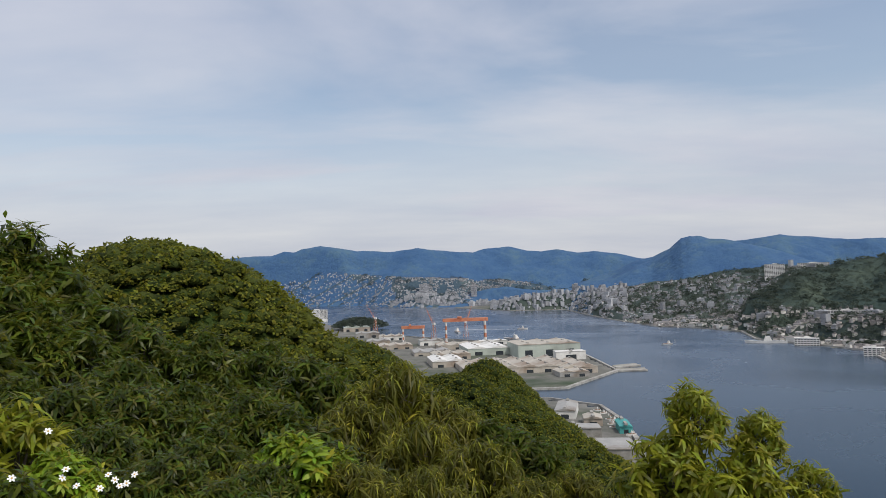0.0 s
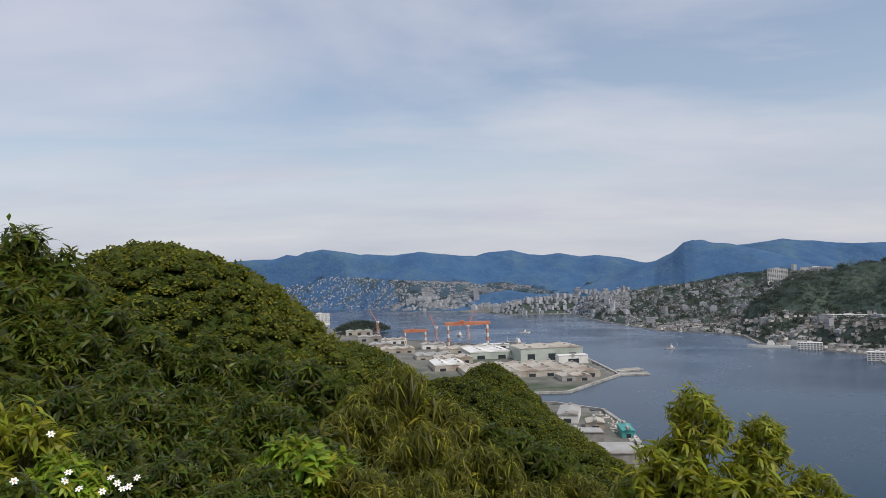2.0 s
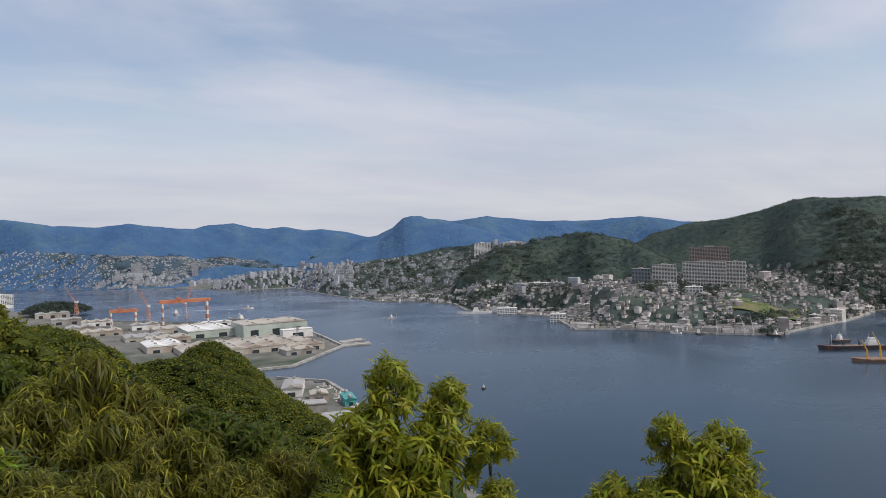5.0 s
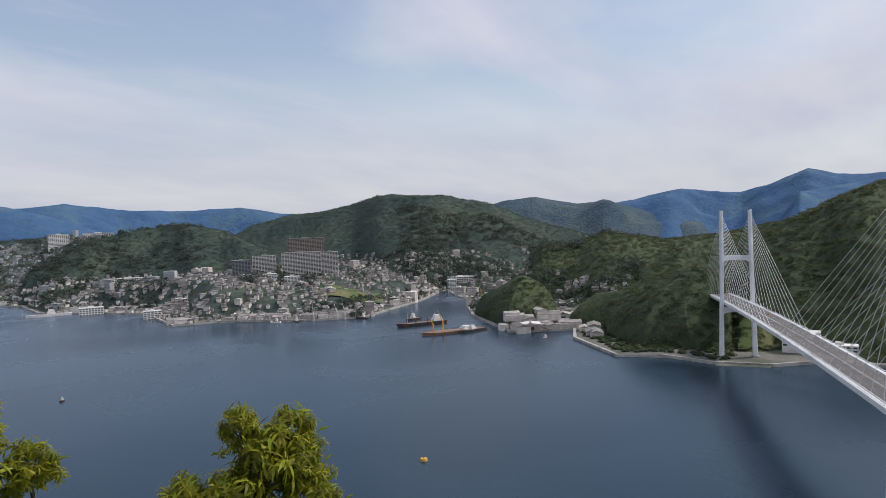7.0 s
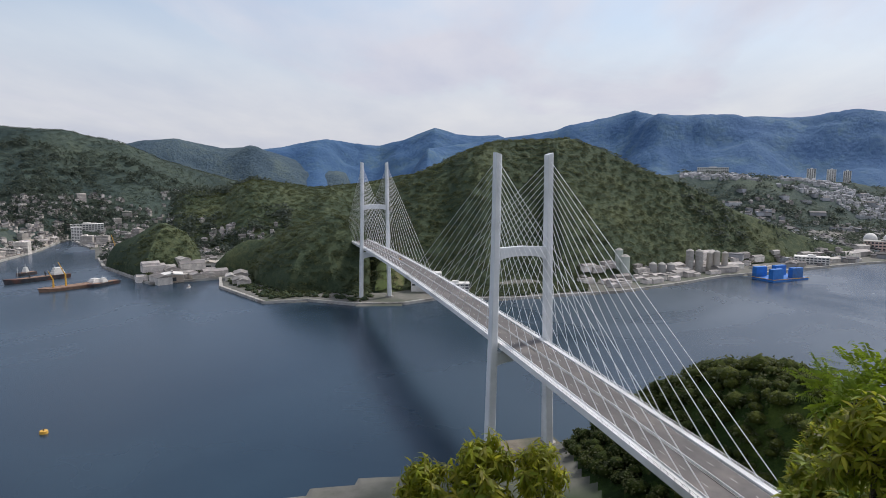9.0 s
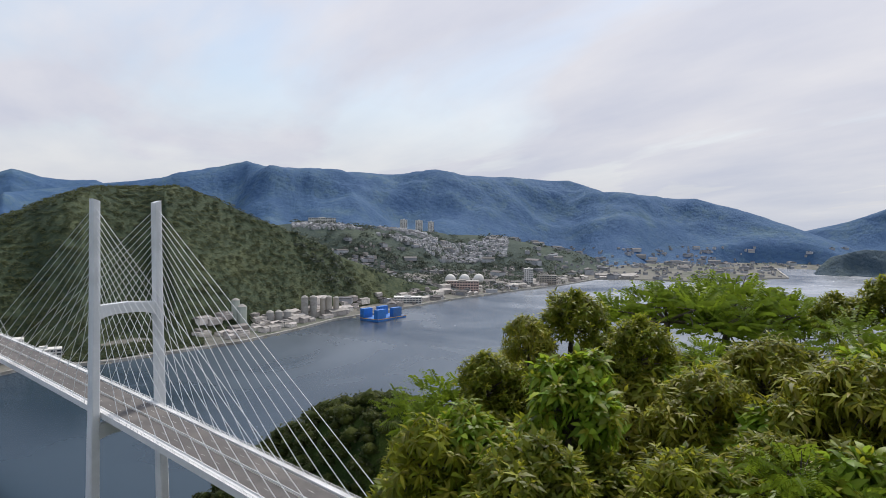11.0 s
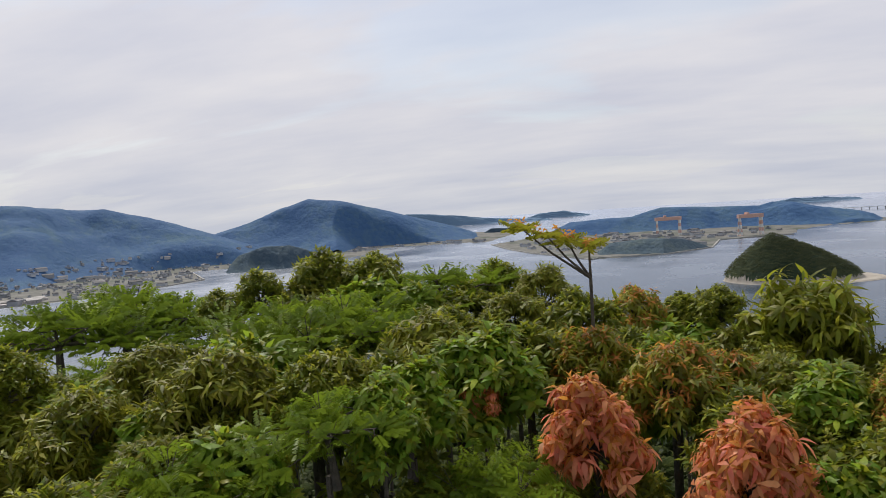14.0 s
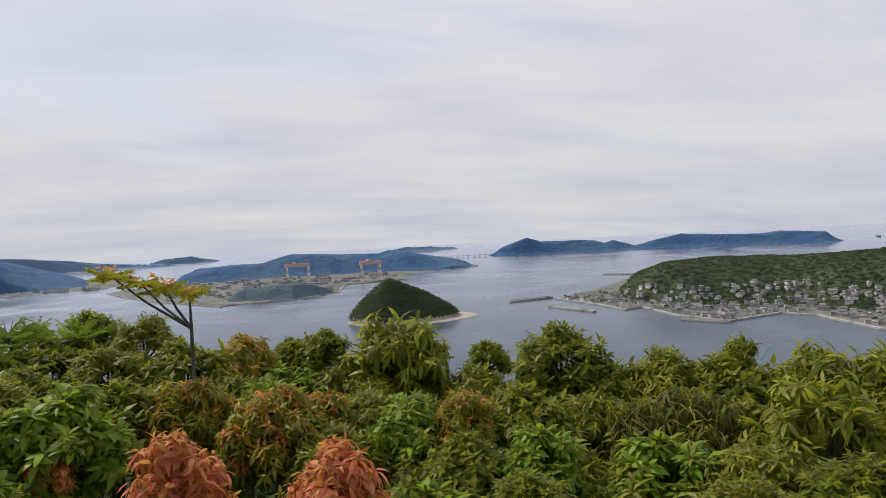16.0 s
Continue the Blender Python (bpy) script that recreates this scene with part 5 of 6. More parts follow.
HOUSES = [house_shape(10, 8, 5.6, 2.4, False), house_shape(12, 8.5, 6.0, 2.2, True), house_shape(8.5, 7.5, 6.4, 2.0, True), house_shape(14, 9, 5.4, 2.8, False)]
FLATS = [flat_shape(14, 11, 10), flat_shape(20, 12, 13), flat_shape(26, 13, 19), flat_shape(18, 15, 31), flat_shape(34, 18, 25)]
WORKS = [house_shape(30, 18, 8, 3, False), house_shape(46, 26, 10, 4, False), flat_shape(28, 16, 9)]


def arrays(bm):
    bm.verts.index_update()
    return np.array([v.co[:] for v in bm.verts]), np.array([[v.index for v in f.verts] for f in bm.faces])


def wanted(b, d, x, y, z):
    """Nothing is built on water, on the quay's lip or high in the woods."""
    ok = z > 2
    for shore in LANDS.values():
        within, near = inside(x, y, shore)
        ok &= ~(within & (near < 9))
    for name, height in (("wooded_hill", 60), ("strait_hill", 16), ("headland", 6), ("knoll", 6), ("spur_hill", 52), ("cape_hill", 40), ("mast_hill", 95), ("mountain_peak", 105), ("round_isle", 2), ("mountain_range", 70), ("mountain_south", 14), ("yard_hill", 10), ("yard_knoll", 4)):
        ok &= ridge_height(BY_NAME[name], x, y) < height
    return ok


TOWNS = [  # name, bearings, distances, count, shapes, wall, label
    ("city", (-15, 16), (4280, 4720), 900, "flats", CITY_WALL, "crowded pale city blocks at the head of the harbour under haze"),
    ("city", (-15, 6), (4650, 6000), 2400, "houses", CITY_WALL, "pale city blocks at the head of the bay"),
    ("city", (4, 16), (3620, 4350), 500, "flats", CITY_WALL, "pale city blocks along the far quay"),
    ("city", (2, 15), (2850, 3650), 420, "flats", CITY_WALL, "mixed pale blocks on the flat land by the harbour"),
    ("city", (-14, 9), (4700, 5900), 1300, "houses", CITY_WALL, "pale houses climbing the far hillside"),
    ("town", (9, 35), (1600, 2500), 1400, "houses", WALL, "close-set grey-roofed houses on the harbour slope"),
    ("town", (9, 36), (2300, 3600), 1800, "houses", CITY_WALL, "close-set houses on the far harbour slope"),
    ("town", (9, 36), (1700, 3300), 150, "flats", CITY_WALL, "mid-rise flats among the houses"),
    ("town", (31, 56), (1250, 2100), 1450, "houses", WALL, "grey-roofed houses on the hill above the quay"),
    ("town", (31, 56), (1150, 1900), 22, "flats", WALL, "mid-rise flats among the houses"),
    ("town", (42, 54), (2000, 2450), 200, "houses", CITY_WALL, "houses at the foot of the mast hill"),
    ("town", (52, 71), (1280, 2300), 700, "houses", WALL, "houses in the valley behind the inlet"),
    ("town", (52, 68), (1280, 2000), 22, "flats", WALL, "flats and works in the valley"),
    ("estate", (104, 122), (2150, 2480), 1000, "houses", ESTATE_WALL, "pale terraced houses on the high estate"),
    ("town", (106, 127), (1250, 2050), 380, "houses", WALL, "houses behind the strait's quay"),
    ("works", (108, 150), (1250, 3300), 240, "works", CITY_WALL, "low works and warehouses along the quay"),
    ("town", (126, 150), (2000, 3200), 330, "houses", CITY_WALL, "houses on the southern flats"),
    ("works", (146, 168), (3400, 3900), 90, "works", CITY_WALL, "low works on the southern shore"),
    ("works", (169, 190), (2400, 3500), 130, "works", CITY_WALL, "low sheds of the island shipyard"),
    ("village", (202, 229), (1120, 1800), 520, "houses", WALL, "tight fishing village along the cape's shore"),
]
SHAPES = {"houses": HOUSES, "flats": FLATS, "works": WORKS}


def build_town(name, bearings, distances, count, shapes, wall, label):
    b, d = rng.uniform(*bearings, count * 2), rng.uniform(*distances, count * 2)
    x, y = d * np.sin(np.radians(b)), d * np.cos(np.radians(b))
    z = land_top(x, y)
    thin = rough_land(x, y, 110, 3, 21) > -0.55
    ok = wanted(b, d, x, y, z) & thin
    x, y, z = x[ok][:count], y[ok][:count], z[ok][:count]
    kinds = SHAPES[shapes]
    which = rng.choice(len(kinds), len(x), p=(0.36, 0.32, 0.2, 0.05, 0.07) if shapes == "flats" else None)
    street = rough_land(x, y, 260, 2, 8) * 1.6
    turn = np.radians(np.array([facing(px, py) for px, py in zip(x, y)])) + street + rng.choice([0, np.pi / 2], len(x)) * (shapes != "flats")
    size = rng.uniform(0.62, 1.0, len(x))
    top = tagged(new(name), label, "buildings", kind="stuff")
    for side, mat in ((0, wall), (1, wall if shapes == "flats" else ESTATE_ROOF if wall is ESTATE_WALL else ROOF)):
        ps, fs, start = [], [], 0
        for k, shape in enumerate(kinds):
            p, f = arrays(shape[side])
            rows = np.where(which == k)[0]
            if not len(rows):
                continue
            c, s = np.cos(turn[rows])[:, None], np.sin(turn[rows])[:, None]
            tall = rng.uniform(0.8, 1.25, (len(rows), 1))
            q = np.stack([p[:, 0] * c - p[:, 1] * s, p[:, 0] * s + p[:, 1] * c, p[:, 2] * tall], 2) * size[rows][:, None, None]
            q = q + np.stack([x[rows], y[rows], z[rows]], 1)[:, None]
            ps.append(q.reshape(-1, 3))
            fs.append((f[None] + (np.arange(len(rows)) * len(p))[:, None, None]).reshape(-1, 3) + start)
            start += len(rows) * len(p)
        if ps:
            p = np.concatenate(ps)
            p = np.stack(drawn_in(p[:, 0], p[:, 1], p[:, 2]), 1)
            ob = sheet_mesh("walls" if side == 0 else "roofs", p, np.concatenate(fs), mat, smooth=False)
            ob.parent = top


for row in TOWNS:
    build_town(*row)



def quay_strip(label, line, count, shapes, wall, inland):
    """Works and stores set in a row behind a quay."""
    pts = np.array(line, float)
    kinds = SHAPES[shapes]
    top = tagged(new("quay_works"), label, "buildings", kind="stuff")
    sets = {0: ([], []), 1: ([], [])}
    start = [0, 0]
    f = rng.uniform(0, len(pts) - 1.001, count)
    k = f.astype(int)
    ways = unit(pts[k + 1] - pts[k])
    at = pts[k] + (pts[k + 1] - pts[k]) * (f - k)[:, None] + np.stack([-ways[:, 1], ways[:, 0]], 1) * rng.uniform(*inland, count)[:, None]
    heights = land_top(at[:, 0], at[:, 1])
    fits = inside(at[:, 0], at[:, 1], LANDS["east"])[0] & (heights < 22)
    for (x, y), z, way in zip(at[fits], heights[fits], ways[fits]):
        a = math.atan2(way[1], way[0])
        size, shape = rng.uniform(0.4, 0.85), kinds[rng.integers(len(kinds))]
        for q in (0, 1):
            p, f3 = arrays(shape[q])
            p = np.stack([p[:, 0] * math.cos(a) - p[:, 1] * math.sin(a), p[:, 0] * math.sin(a) + p[:, 1] * math.cos(a), p[:, 2]], 1) * size + (x, y, z)
            sets[q][0].append(p)
            sets[q][1].append(f3 + start[q])
            start[q] += len(p)
    for q, mat in ((0, wall), (1, WORK_ROOF)):
        sheet_mesh("walls" if q == 0 else "roofs", np.concatenate(sets[q][0]), np.concatenate(sets[q][1]), mat, smooth=False).parent = top


WORK_ROOF = material("sheet_works_roof", (0.14, 0.14, 0.14), (0.38, 0.35, 0.32), 0.1, 0.7, bump=0.1, random_tint=0.5)
quay_strip("low works, stores and yards along the strait's quay", EAST_SHORE[37:] + SOUTH_SHORE[:3], 170, "works", WALL, (16, 85))
quay_strip("stores and slips along the town quay", EAST_SHORE[14:21], 60, "works", WALL, (14, 50))
quay_strip("pale works and stores along the far harbour quay", EAST_SHORE[8:15], 130, "works", WHITE_WALL, (16, 150))
quay_strip("works round the inlet's quay", EAST_SHORE[20:31], 80, "works", WALL, (14, 70))

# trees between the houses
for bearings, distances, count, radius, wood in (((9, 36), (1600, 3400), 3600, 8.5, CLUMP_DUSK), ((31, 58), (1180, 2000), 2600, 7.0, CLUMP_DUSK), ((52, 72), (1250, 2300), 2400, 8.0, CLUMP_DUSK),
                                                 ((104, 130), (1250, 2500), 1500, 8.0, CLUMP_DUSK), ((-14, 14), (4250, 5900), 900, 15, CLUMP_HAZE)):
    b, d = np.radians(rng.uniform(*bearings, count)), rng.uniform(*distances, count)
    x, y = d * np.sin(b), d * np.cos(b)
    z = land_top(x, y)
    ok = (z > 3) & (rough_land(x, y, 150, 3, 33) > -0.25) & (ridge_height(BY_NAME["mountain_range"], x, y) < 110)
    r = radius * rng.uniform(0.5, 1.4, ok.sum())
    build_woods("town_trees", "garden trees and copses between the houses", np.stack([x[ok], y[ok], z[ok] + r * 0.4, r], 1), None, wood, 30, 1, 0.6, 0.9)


# the houses nearest the strait, each by itself
def house_thing(k, x, y, z, turn, size, group):
    walls, roof = HOUSES[k]
    if k not in house_thing.made:
        top = tagged(new("house"), "small rendered house with a grey tiled roof by the quay", "house")
        part("wall", walls.copy(), WALL_OB, top)
        part("roof", roof.copy(), ROOF_OB, top)
        bm = bmesh.new()
        for wx in (-2.6, 0.2, 2.6):
            for wz in (1.0, 3.8):
                box(bm, wx - 0.55, wx + 0.55, (-4.03, -4.28, -3.78, -4.53)[k], -3.4, wz, wz + 1.1)
        tagged(part("glazing", bm, GLASS_DARK, top), kind="stuff")
        house_thing.made[k] = top
        top.location = (0, 0, -80)
    ob = copy_thing(house_thing.made[k], pose(x, y, z, 0, 0, turn) @ Matrix.Diagonal((size, size, size, 1)))
    ob["group"] = group
    return ob


house_thing.made = {}
for bearings, distances, count, group in (((32.5, 51), (1120, 1330), 150, "houses on the quay"), ((203, 226), (1180, 1480), 70, "houses of the village"), ((56, 66), (1180, 1320), 20, "houses by the inlet")):
    b, d = rng.uniform(*bearings, count * 2), rng.uniform(*distances, count * 2)
    x, y = d * np.sin(np.radians(b)), d * np.cos(np.radians(b))
    z = land_top(x, y)
    ok = np.where(wanted(b, d, x, y, z))[0][:count]
    for i in ok:
        house_thing(int(rng.integers(4)), x[i], y[i], z[i], facing(x[i], y[i]) + rng.uniform(-14, 14), rng.uniform(0.85, 1.15), group)
for ob in list(house_thing.made.values()):
    for o in (*ob.children_recursive, ob):
        bpy.data.objects.remove(o)


def block(name, label, x, y, w, d, h, storeys, mat, turn=None, z=None, bays=6, slabs=None, category="building", roof=None):
    """A building of several storeys: body, roof, a row of panes to each storey, and ledges where it has balconies."""
    z = float(land_top(np.array([x]), np.array([y]))[0]) if z is None else z
    top = tagged(new(name), label, category)
    top.matrix_world = site(x, y, z, facing(x, y) if turn is None else facing(x, y) + turn)
    bm = bmesh.new()
    box(bm, -w / 2, w / 2, -d / 2, d / 2, -14, h)
    bevel_all(bm, 0.15)
    part("body", bm, mat, top)
    bm = bmesh.new()
    box(bm, -w / 2 - 0.3, w / 2 + 0.3, -d / 2 - 0.3, d / 2 + 0.3, h, h + 0.7)
    box(bm, -w * 0.12, w * 0.12, -d * 0.2, d * 0.2, h + 0.7, h + 3.4)
    part("roof", bm, roof or CONCRETE, top)
    step = h / storeys
    for i in range(storeys):
        bm = bmesh.new()
        for j in range(bays):
            x0 = -w / 2 + w * (j + 0.16) / bays
            box(bm, x0, x0 + w / bays * 0.68, -d / 2 - 0.06, -d / 2 + 0.5, i * step + step * 0.30, i * step + step * 0.80)
        tagged(part("glazing", bm, GLASS_DARK, top), kind="stuff")
        if slabs:
            bm = bmesh.new()
            box(bm, -w / 2, w / 2, -d / 2 - 1.5, -d / 2 - 0.07, i * step - 0.15, i * step + 0.95)
            part("balcony", bm, slabs, top)
    if slabs:
        for j in range(bays + 1):
            px = -w / 2 + w * j / bays
            bm = bmesh.new()
            box(bm, px - 0.4, px + 0.4, -d / 2 - 1.9, -d / 2 - 1.51, 0, h + 0.4)
            part("pier", bm, slabs, top)
    return top


# the tower blocks on the hill
for name, label, b, d, w, deep, h, n, mat, slabs, z in (
        ("apartment_block", "slate-grey apartment slab on the town hill", 39.0, 1620, 41, 16, 46, 15, SLATE_WALL, None, 60),
        ("apartment_block", "brown apartment block behind white lattice balconies", 40.8, 1640, 52, 18, 52, 17, BROWN_WALL, CRANE_WHITE, 61),
        ("apartment_block", "long brown apartment block with a white lattice of balconies", 43.8, 1640, 90, 18, 56, 18, BROWN_WALL, CRANE_WHITE, 62),
        ("apartment_block", "brown apartment block with a white lattice of balconies", 46.1, 1655, 40, 18, 54, 18, BROWN_WALL, CRANE_WHITE, 62),
        ("apartment_block", "tall brown apartment tower behind the lattice blocks", 44.2, 1800, 92, 20, 88, 26, BROWN_WALL, None, 62),
        ("clinic", "small white block at the foot of the tower blocks", 41.2, 1560, 30, 14, 20, 6, WHITE_WALL, None, 55),
        ("clinic", "low white house at the foot of the tower blocks", 43.0, 1540, 34, 14, 12, 4, WHITE_WALL, None, 56),
        ("school", "long white school block on the slope", 30.6, 1900, 76, 14, 15, 4, WHITE_WALL, None, None),
        ("clinic", "white six-storey block among the houses", 32.2, 1500, 34, 16, 22, 6, WHITE_WALL, None, None),
        ("hotel", "white terraced hotel high on the slope", 26.1, 2900, 70, 24, 48, 10, WHITE_WALL, None, None),
        ("school", "long white school on the hill's shoulder", 28.7, 3000, 110, 20, 18, 4, WHITE_WALL, None, None),
        ("harbour_office", "pale harbour office with a mast", 28.0, 1680, 48, 18, 22, 5, WHITE_WALL, None, None),
        ("factory", "long white factory hall in the valley", 57.0, 1800, 70, 22, 14, 3, WHITE_WALL, None, None),
        ("clinic", "white slab block in the valley", 56.3, 1720, 22, 14, 30, 9, WHITE_WALL, None, None),
        ("clinic", "pale grey block behind the knoll", 61.4, 1500, 34, 16, 26, 8, CONCRETE, None, None),
        ("school", "white school at the edge of the high estate", 106.4, 2520, 100, 18, 22, 4, WHITE_WALL, None, None),
        ("apartment_block", "white tower block on the high estate", 113.2, 2480, 26, 16, 38, 12, WHITE_WALL, None, None),
        ("apartment_block", "white tower block on the high estate", 114.5, 2480, 26, 16, 38, 12, WHITE_WALL, None, None),
        ("apartment_block", "white tower block on the high estate", 115.5, 2480, 22, 16, 38, 12, WHITE_WALL, None, None),
        ("warehouse", "pink and white warehouse on the strait's quay", 118.2, 1560, 76, 30, 24, 4, PINK_WALL, None, None),
        ("warehouse", "white hall on the strait's quay", 113.6, 1335, 54, 26, 12, 3, WHITE_WALL, None, None),
        ("mill", "white mill tower on the quay", 123.8, 1760, 22, 16, 42, 8, WHITE_WALL, None, None),
        ("mill", "beige mill with a conveyor on the quay", 125.3, 1790, 50, 20, 24, 5, BEIGE, None, None),
        ("apartment_block", "white dormitory block on the shore", -10.6, 3120, 96, 24, 42, 9, WHITE_WALL, None, 10),
        ("clinic", "stepped pale block by the far tower", 83.4, 890, 40, 18, 17, 4, WHITE_WALL, None, 10),
        ("clinic", "low pale block on the quay by the far tower", 85.9, 880, 36, 16, 11, 3, WHITE_WALL, None, 4),
        ("warehouse", "pale terrace hall on the slope behind the far tower", 82.6, 1000, 62, 20, 5, 1, CONCRETE, None, 55),
        ("office", "dark city office tower with haze-tinted walls", -1.6, 4700, 70, 40, 62, 14, CITY_WALL, None, None),
        ("office", "pale city tower with haze-tinted walls", 2.6, 4760, 40, 34, 84, 18, CITY_WALL, None, None)):
    px, py = on_bearing(b, d)
    block(name, label, px, py, w, deep, h, n, mat, None, z, max(4, int(w / 6)), slabs, roof=WHITE_WALL if mat is WHITE_WALL else None)


def shed(label, x, y, w, d, h, rise, bays, turn, roof, wall, z=2.8, vents=True, name="shipyard_shed"):
    """A hall with a row of gables, dark panels as open doors, and roof vents."""
    top = tagged(new(name), label, "shed")
    top.matrix_world = site(x, y, z, turn)
    bm = bmesh.new()
    box(bm, -w / 2, w / 2, -d / 2, d / 2, -2, h)
    part("wall", bm, wall, top)
    for i in range(bays):
        x0, x1 = -w / 2 + w * i / bays, -w / 2 + w * (i + 1) / bays
        bm = bmesh.new()
        rings = [[bm.verts.new((px, py, pz)) for px, pz in ((x0, h + 0.003), (x0 - 0.0, h + 0.5), ((x0 + x1) / 2, h + rise), (x1, h + 0.5), (x1, h + 0.003))] for py in (-d / 2 - 0.8, d / 2 + 0.8)]
        for j in range(5):
            bm.faces.new((rings[0][j], rings[0][(j + 1) % 5], rings[1][(j + 1) % 5], rings[1][j]))
        bm.faces.new(rings[0][::-1])
        bm.faces.new(rings[1])
        bmesh.ops.recalc_face_normals(bm, faces=bm.faces)
        part("roof_bay", bm, roof, top)
        if vents:
            for v in np.linspace(-d * 0.4, d * 0.4, max(2, int(d / 28))):
                bm = bmesh.new()
                box(bm, (x0 + x1) / 2 - 1.5, (x0 + x1) / 2 + 1.5, v - 6, v + 6, h + rise - 0.6, h + rise + 1.3)
                part("roof_vent", bm, CONCRETE, top)
        # solid panel; the shade inside the open door is its dark colour
        bm = bmesh.new()
        box(bm, x0 + (x1 - x0) * 0.32, x1 - (x1 - x0) * 0.32, -d / 2 - 0.1, -d / 2 + 0.4, 0, h * 0.6)
        part("door", bm, GLASS_DARK, top, "dark panel for the shade inside an open hall door")
    return top


for args in (("pale beige many-gabled shipyard hall", 118, 1215, 190, 130, 11, 5, 6, 8, BEIGE, BEIGE), ("beige shipyard hall beside the wharf", 218, 1195, 60, 110, 10, 5, 2, 8, BEIGE, BEIGE),
             ("tall pale green building hall of the shipyard", 205, 1430, 130, 100, 27, 3, 3, 8, BEIGE, PALE_GREEN), ("long pale green hall with a white roof", 85, 1500, 90, 120, 16, 5, 2, 8, WHITE_WALL, PALE_GREEN),
             ("white-roofed hall in the yard", 0, 1290, 60, 90, 14, 5, 2, 8, WHITE_WALL, BEIGE), ("low grey hall in the yard", -30, 1480, 80, 70, 11, 4, 3, 8, GREY_SHEET, BEIGE),
             ("white office block of the yard", 245, 1345, 60, 22, 16, 0.9, 1, 8, WHITE_WALL, WHITE_WALL), ("beige plate hall of the yard", 40, 1620, 120, 70, 11, 4, 4, 8, BEIGE, BEIGE), ("green-roofed hall in the yard", -300, 2330, 90, 60, 14, 5, 3, 8, PALE_GREEN, BEIGE),
             ("grey concrete fish market hall by the harbour", 126, 606, 78, 40, 12, 1.2, 1, -2, GREY_SHEET, CONCRETE), ("grey hall with a rusted roof by the harbour", 126, 680, 50, 20, 12, 1.6, 1, -4, GREY_SHEET, CONCRETE),
             ("long grey harbour shed", 140, 800, 24, 60, 10, 3, 1, -14, GREY_SHEET, WHITE_WALL), ("small brown-roofed harbour shed", 158, 745, 20, 24, 8, 3, 1, -8, BEIGE, BEIGE),
             ("teal boat shed on the harbour quay", 183, 712, 13, 34, 7, 2.6, 1, -6, TEAL, TEAL), ("white warehouse by the knoll", 1000, 500, 60, 28, 10, 3, 2, -66, WHITE_WALL, BEIGE),
             ("pale market hall on the inlet quay", 930, 478, 30, 26, 9, 2.4, 1, -62, WHITE_WALL, BEIGE), ("white shed by the inlet", 1060, 470, 44, 26, 9, 3, 2, -66, BEIGE, WHITE_WALL)):
    shed(*args)


for args in (("beige fabrication hall between the cranes", -120, 1640, 80, 60, 12, 4, 3, 8, BEIGE, BEIGE), ("white-walled machine hall in the yard", -35, 1725, 60, 46, 13, 4, 2, 8, GREY_SHEET, WHITE_WALL),
             ("grey store hall by the dock", -175, 1790, 60, 60, 11, 4, 2, 8, GREY_SHEET, BEIGE), ("pale beige paint hall of the yard", 10, 1400, 76, 56, 13, 4, 3, 8, BEIGE, BEIGE),
             ("low white canteen of the yard", 120, 1700, 70, 24, 10, 2, 2, 8, WHITE_WALL, WHITE_WALL), ("beige pipe shop of the yard", -150, 1920, 70, 50, 12, 4, 3, 8, BEIGE, WHITE_WALL),
             ("grey block store of the yard", -230, 2030, 70, 50, 14, 4, 2, 8, GREY_SHEET, GREY_SHEET), ("rust-stained plate store by the wharf", 205, 1120, 50, 40, 8, 3, 2, 8, BEIGE, GREY_SHEET)):
    shed(*args)
point_spots = spots_on(lambda x, y: 6 + 26 * np.maximum(1 - ((x + 300) / 95) ** 2 - ((y - 2420) / 110) ** 2, 0), -400, -200, 2300, 2540, 11, 9, lambda x, y, z: z > 6.5)
build_woods("point_woods", "low wooded point behind the shipyard", point_spots, None, CLUMP_DUSK, 44, 1, 0.5)


def gantry(x, y, turn, span, height, beam, z=3.0, far_mat=CRANE_WHITE, paint=None):
    """A goliath crane: twin beam, a rigid leg, a hinged leg and a trolley, banded orange and white."""
    paint = paint or ORANGE
    top = tagged(new("gantry_crane"), "orange and white goliath gantry crane over the shipyard", "crane", "shipyard gantry cranes")
    top.matrix_world = site(x, y, z, turn)
    bm = bmesh.new()
    box(bm, -span * 0.58, span * 0.58, -beam * 0.55, beam * 0.55, height - beam, height)
    bevel_all(bm, 0.3)
    part("beam", bm, paint, top, "orange-red box beam")
    for s, spread in ((-1, 0.16), (1, 0.12)):
        for q in (-1, 1):
            for i in range(5):
                f0, f1 = i / 5, (i + 1) / 5
                bm = bmesh.new()
                wide = beam * (0.28 + 0.05 * s)
                foot, head = Vector((s * span / 2, q * height * spread, 0)), Vector((s * span / 2, q * beam * 0.3, height - beam))
                tube(bm, foot.lerp(head, f0), foot.lerp(head, f1), wide, wide, 6)
                part("leg_band", bm, paint if i % 2 else far_mat, top)
        bm = bmesh.new()
        box(bm, s * span / 2 - 2, s * span / 2 + 2, -height * spread - 4, height * spread + 4, -3, 2)
        part("bogie", bm, paint, top)
    bm = bmesh.new()
    box(bm, -span * 0.2, -span * 0.1, -beam * 0.7, beam * 0.7, height, height + beam * 0.5)
    part("trolley", bm, paint, top)
    return top


gantry(-84, 1825, 2, 54, 44, 8)
gantry(56, 1800, 6, 104, 62, 9)
gantry(-95, -3130, 190, 96, 86, 15, paint=HAZED_ORANGE)
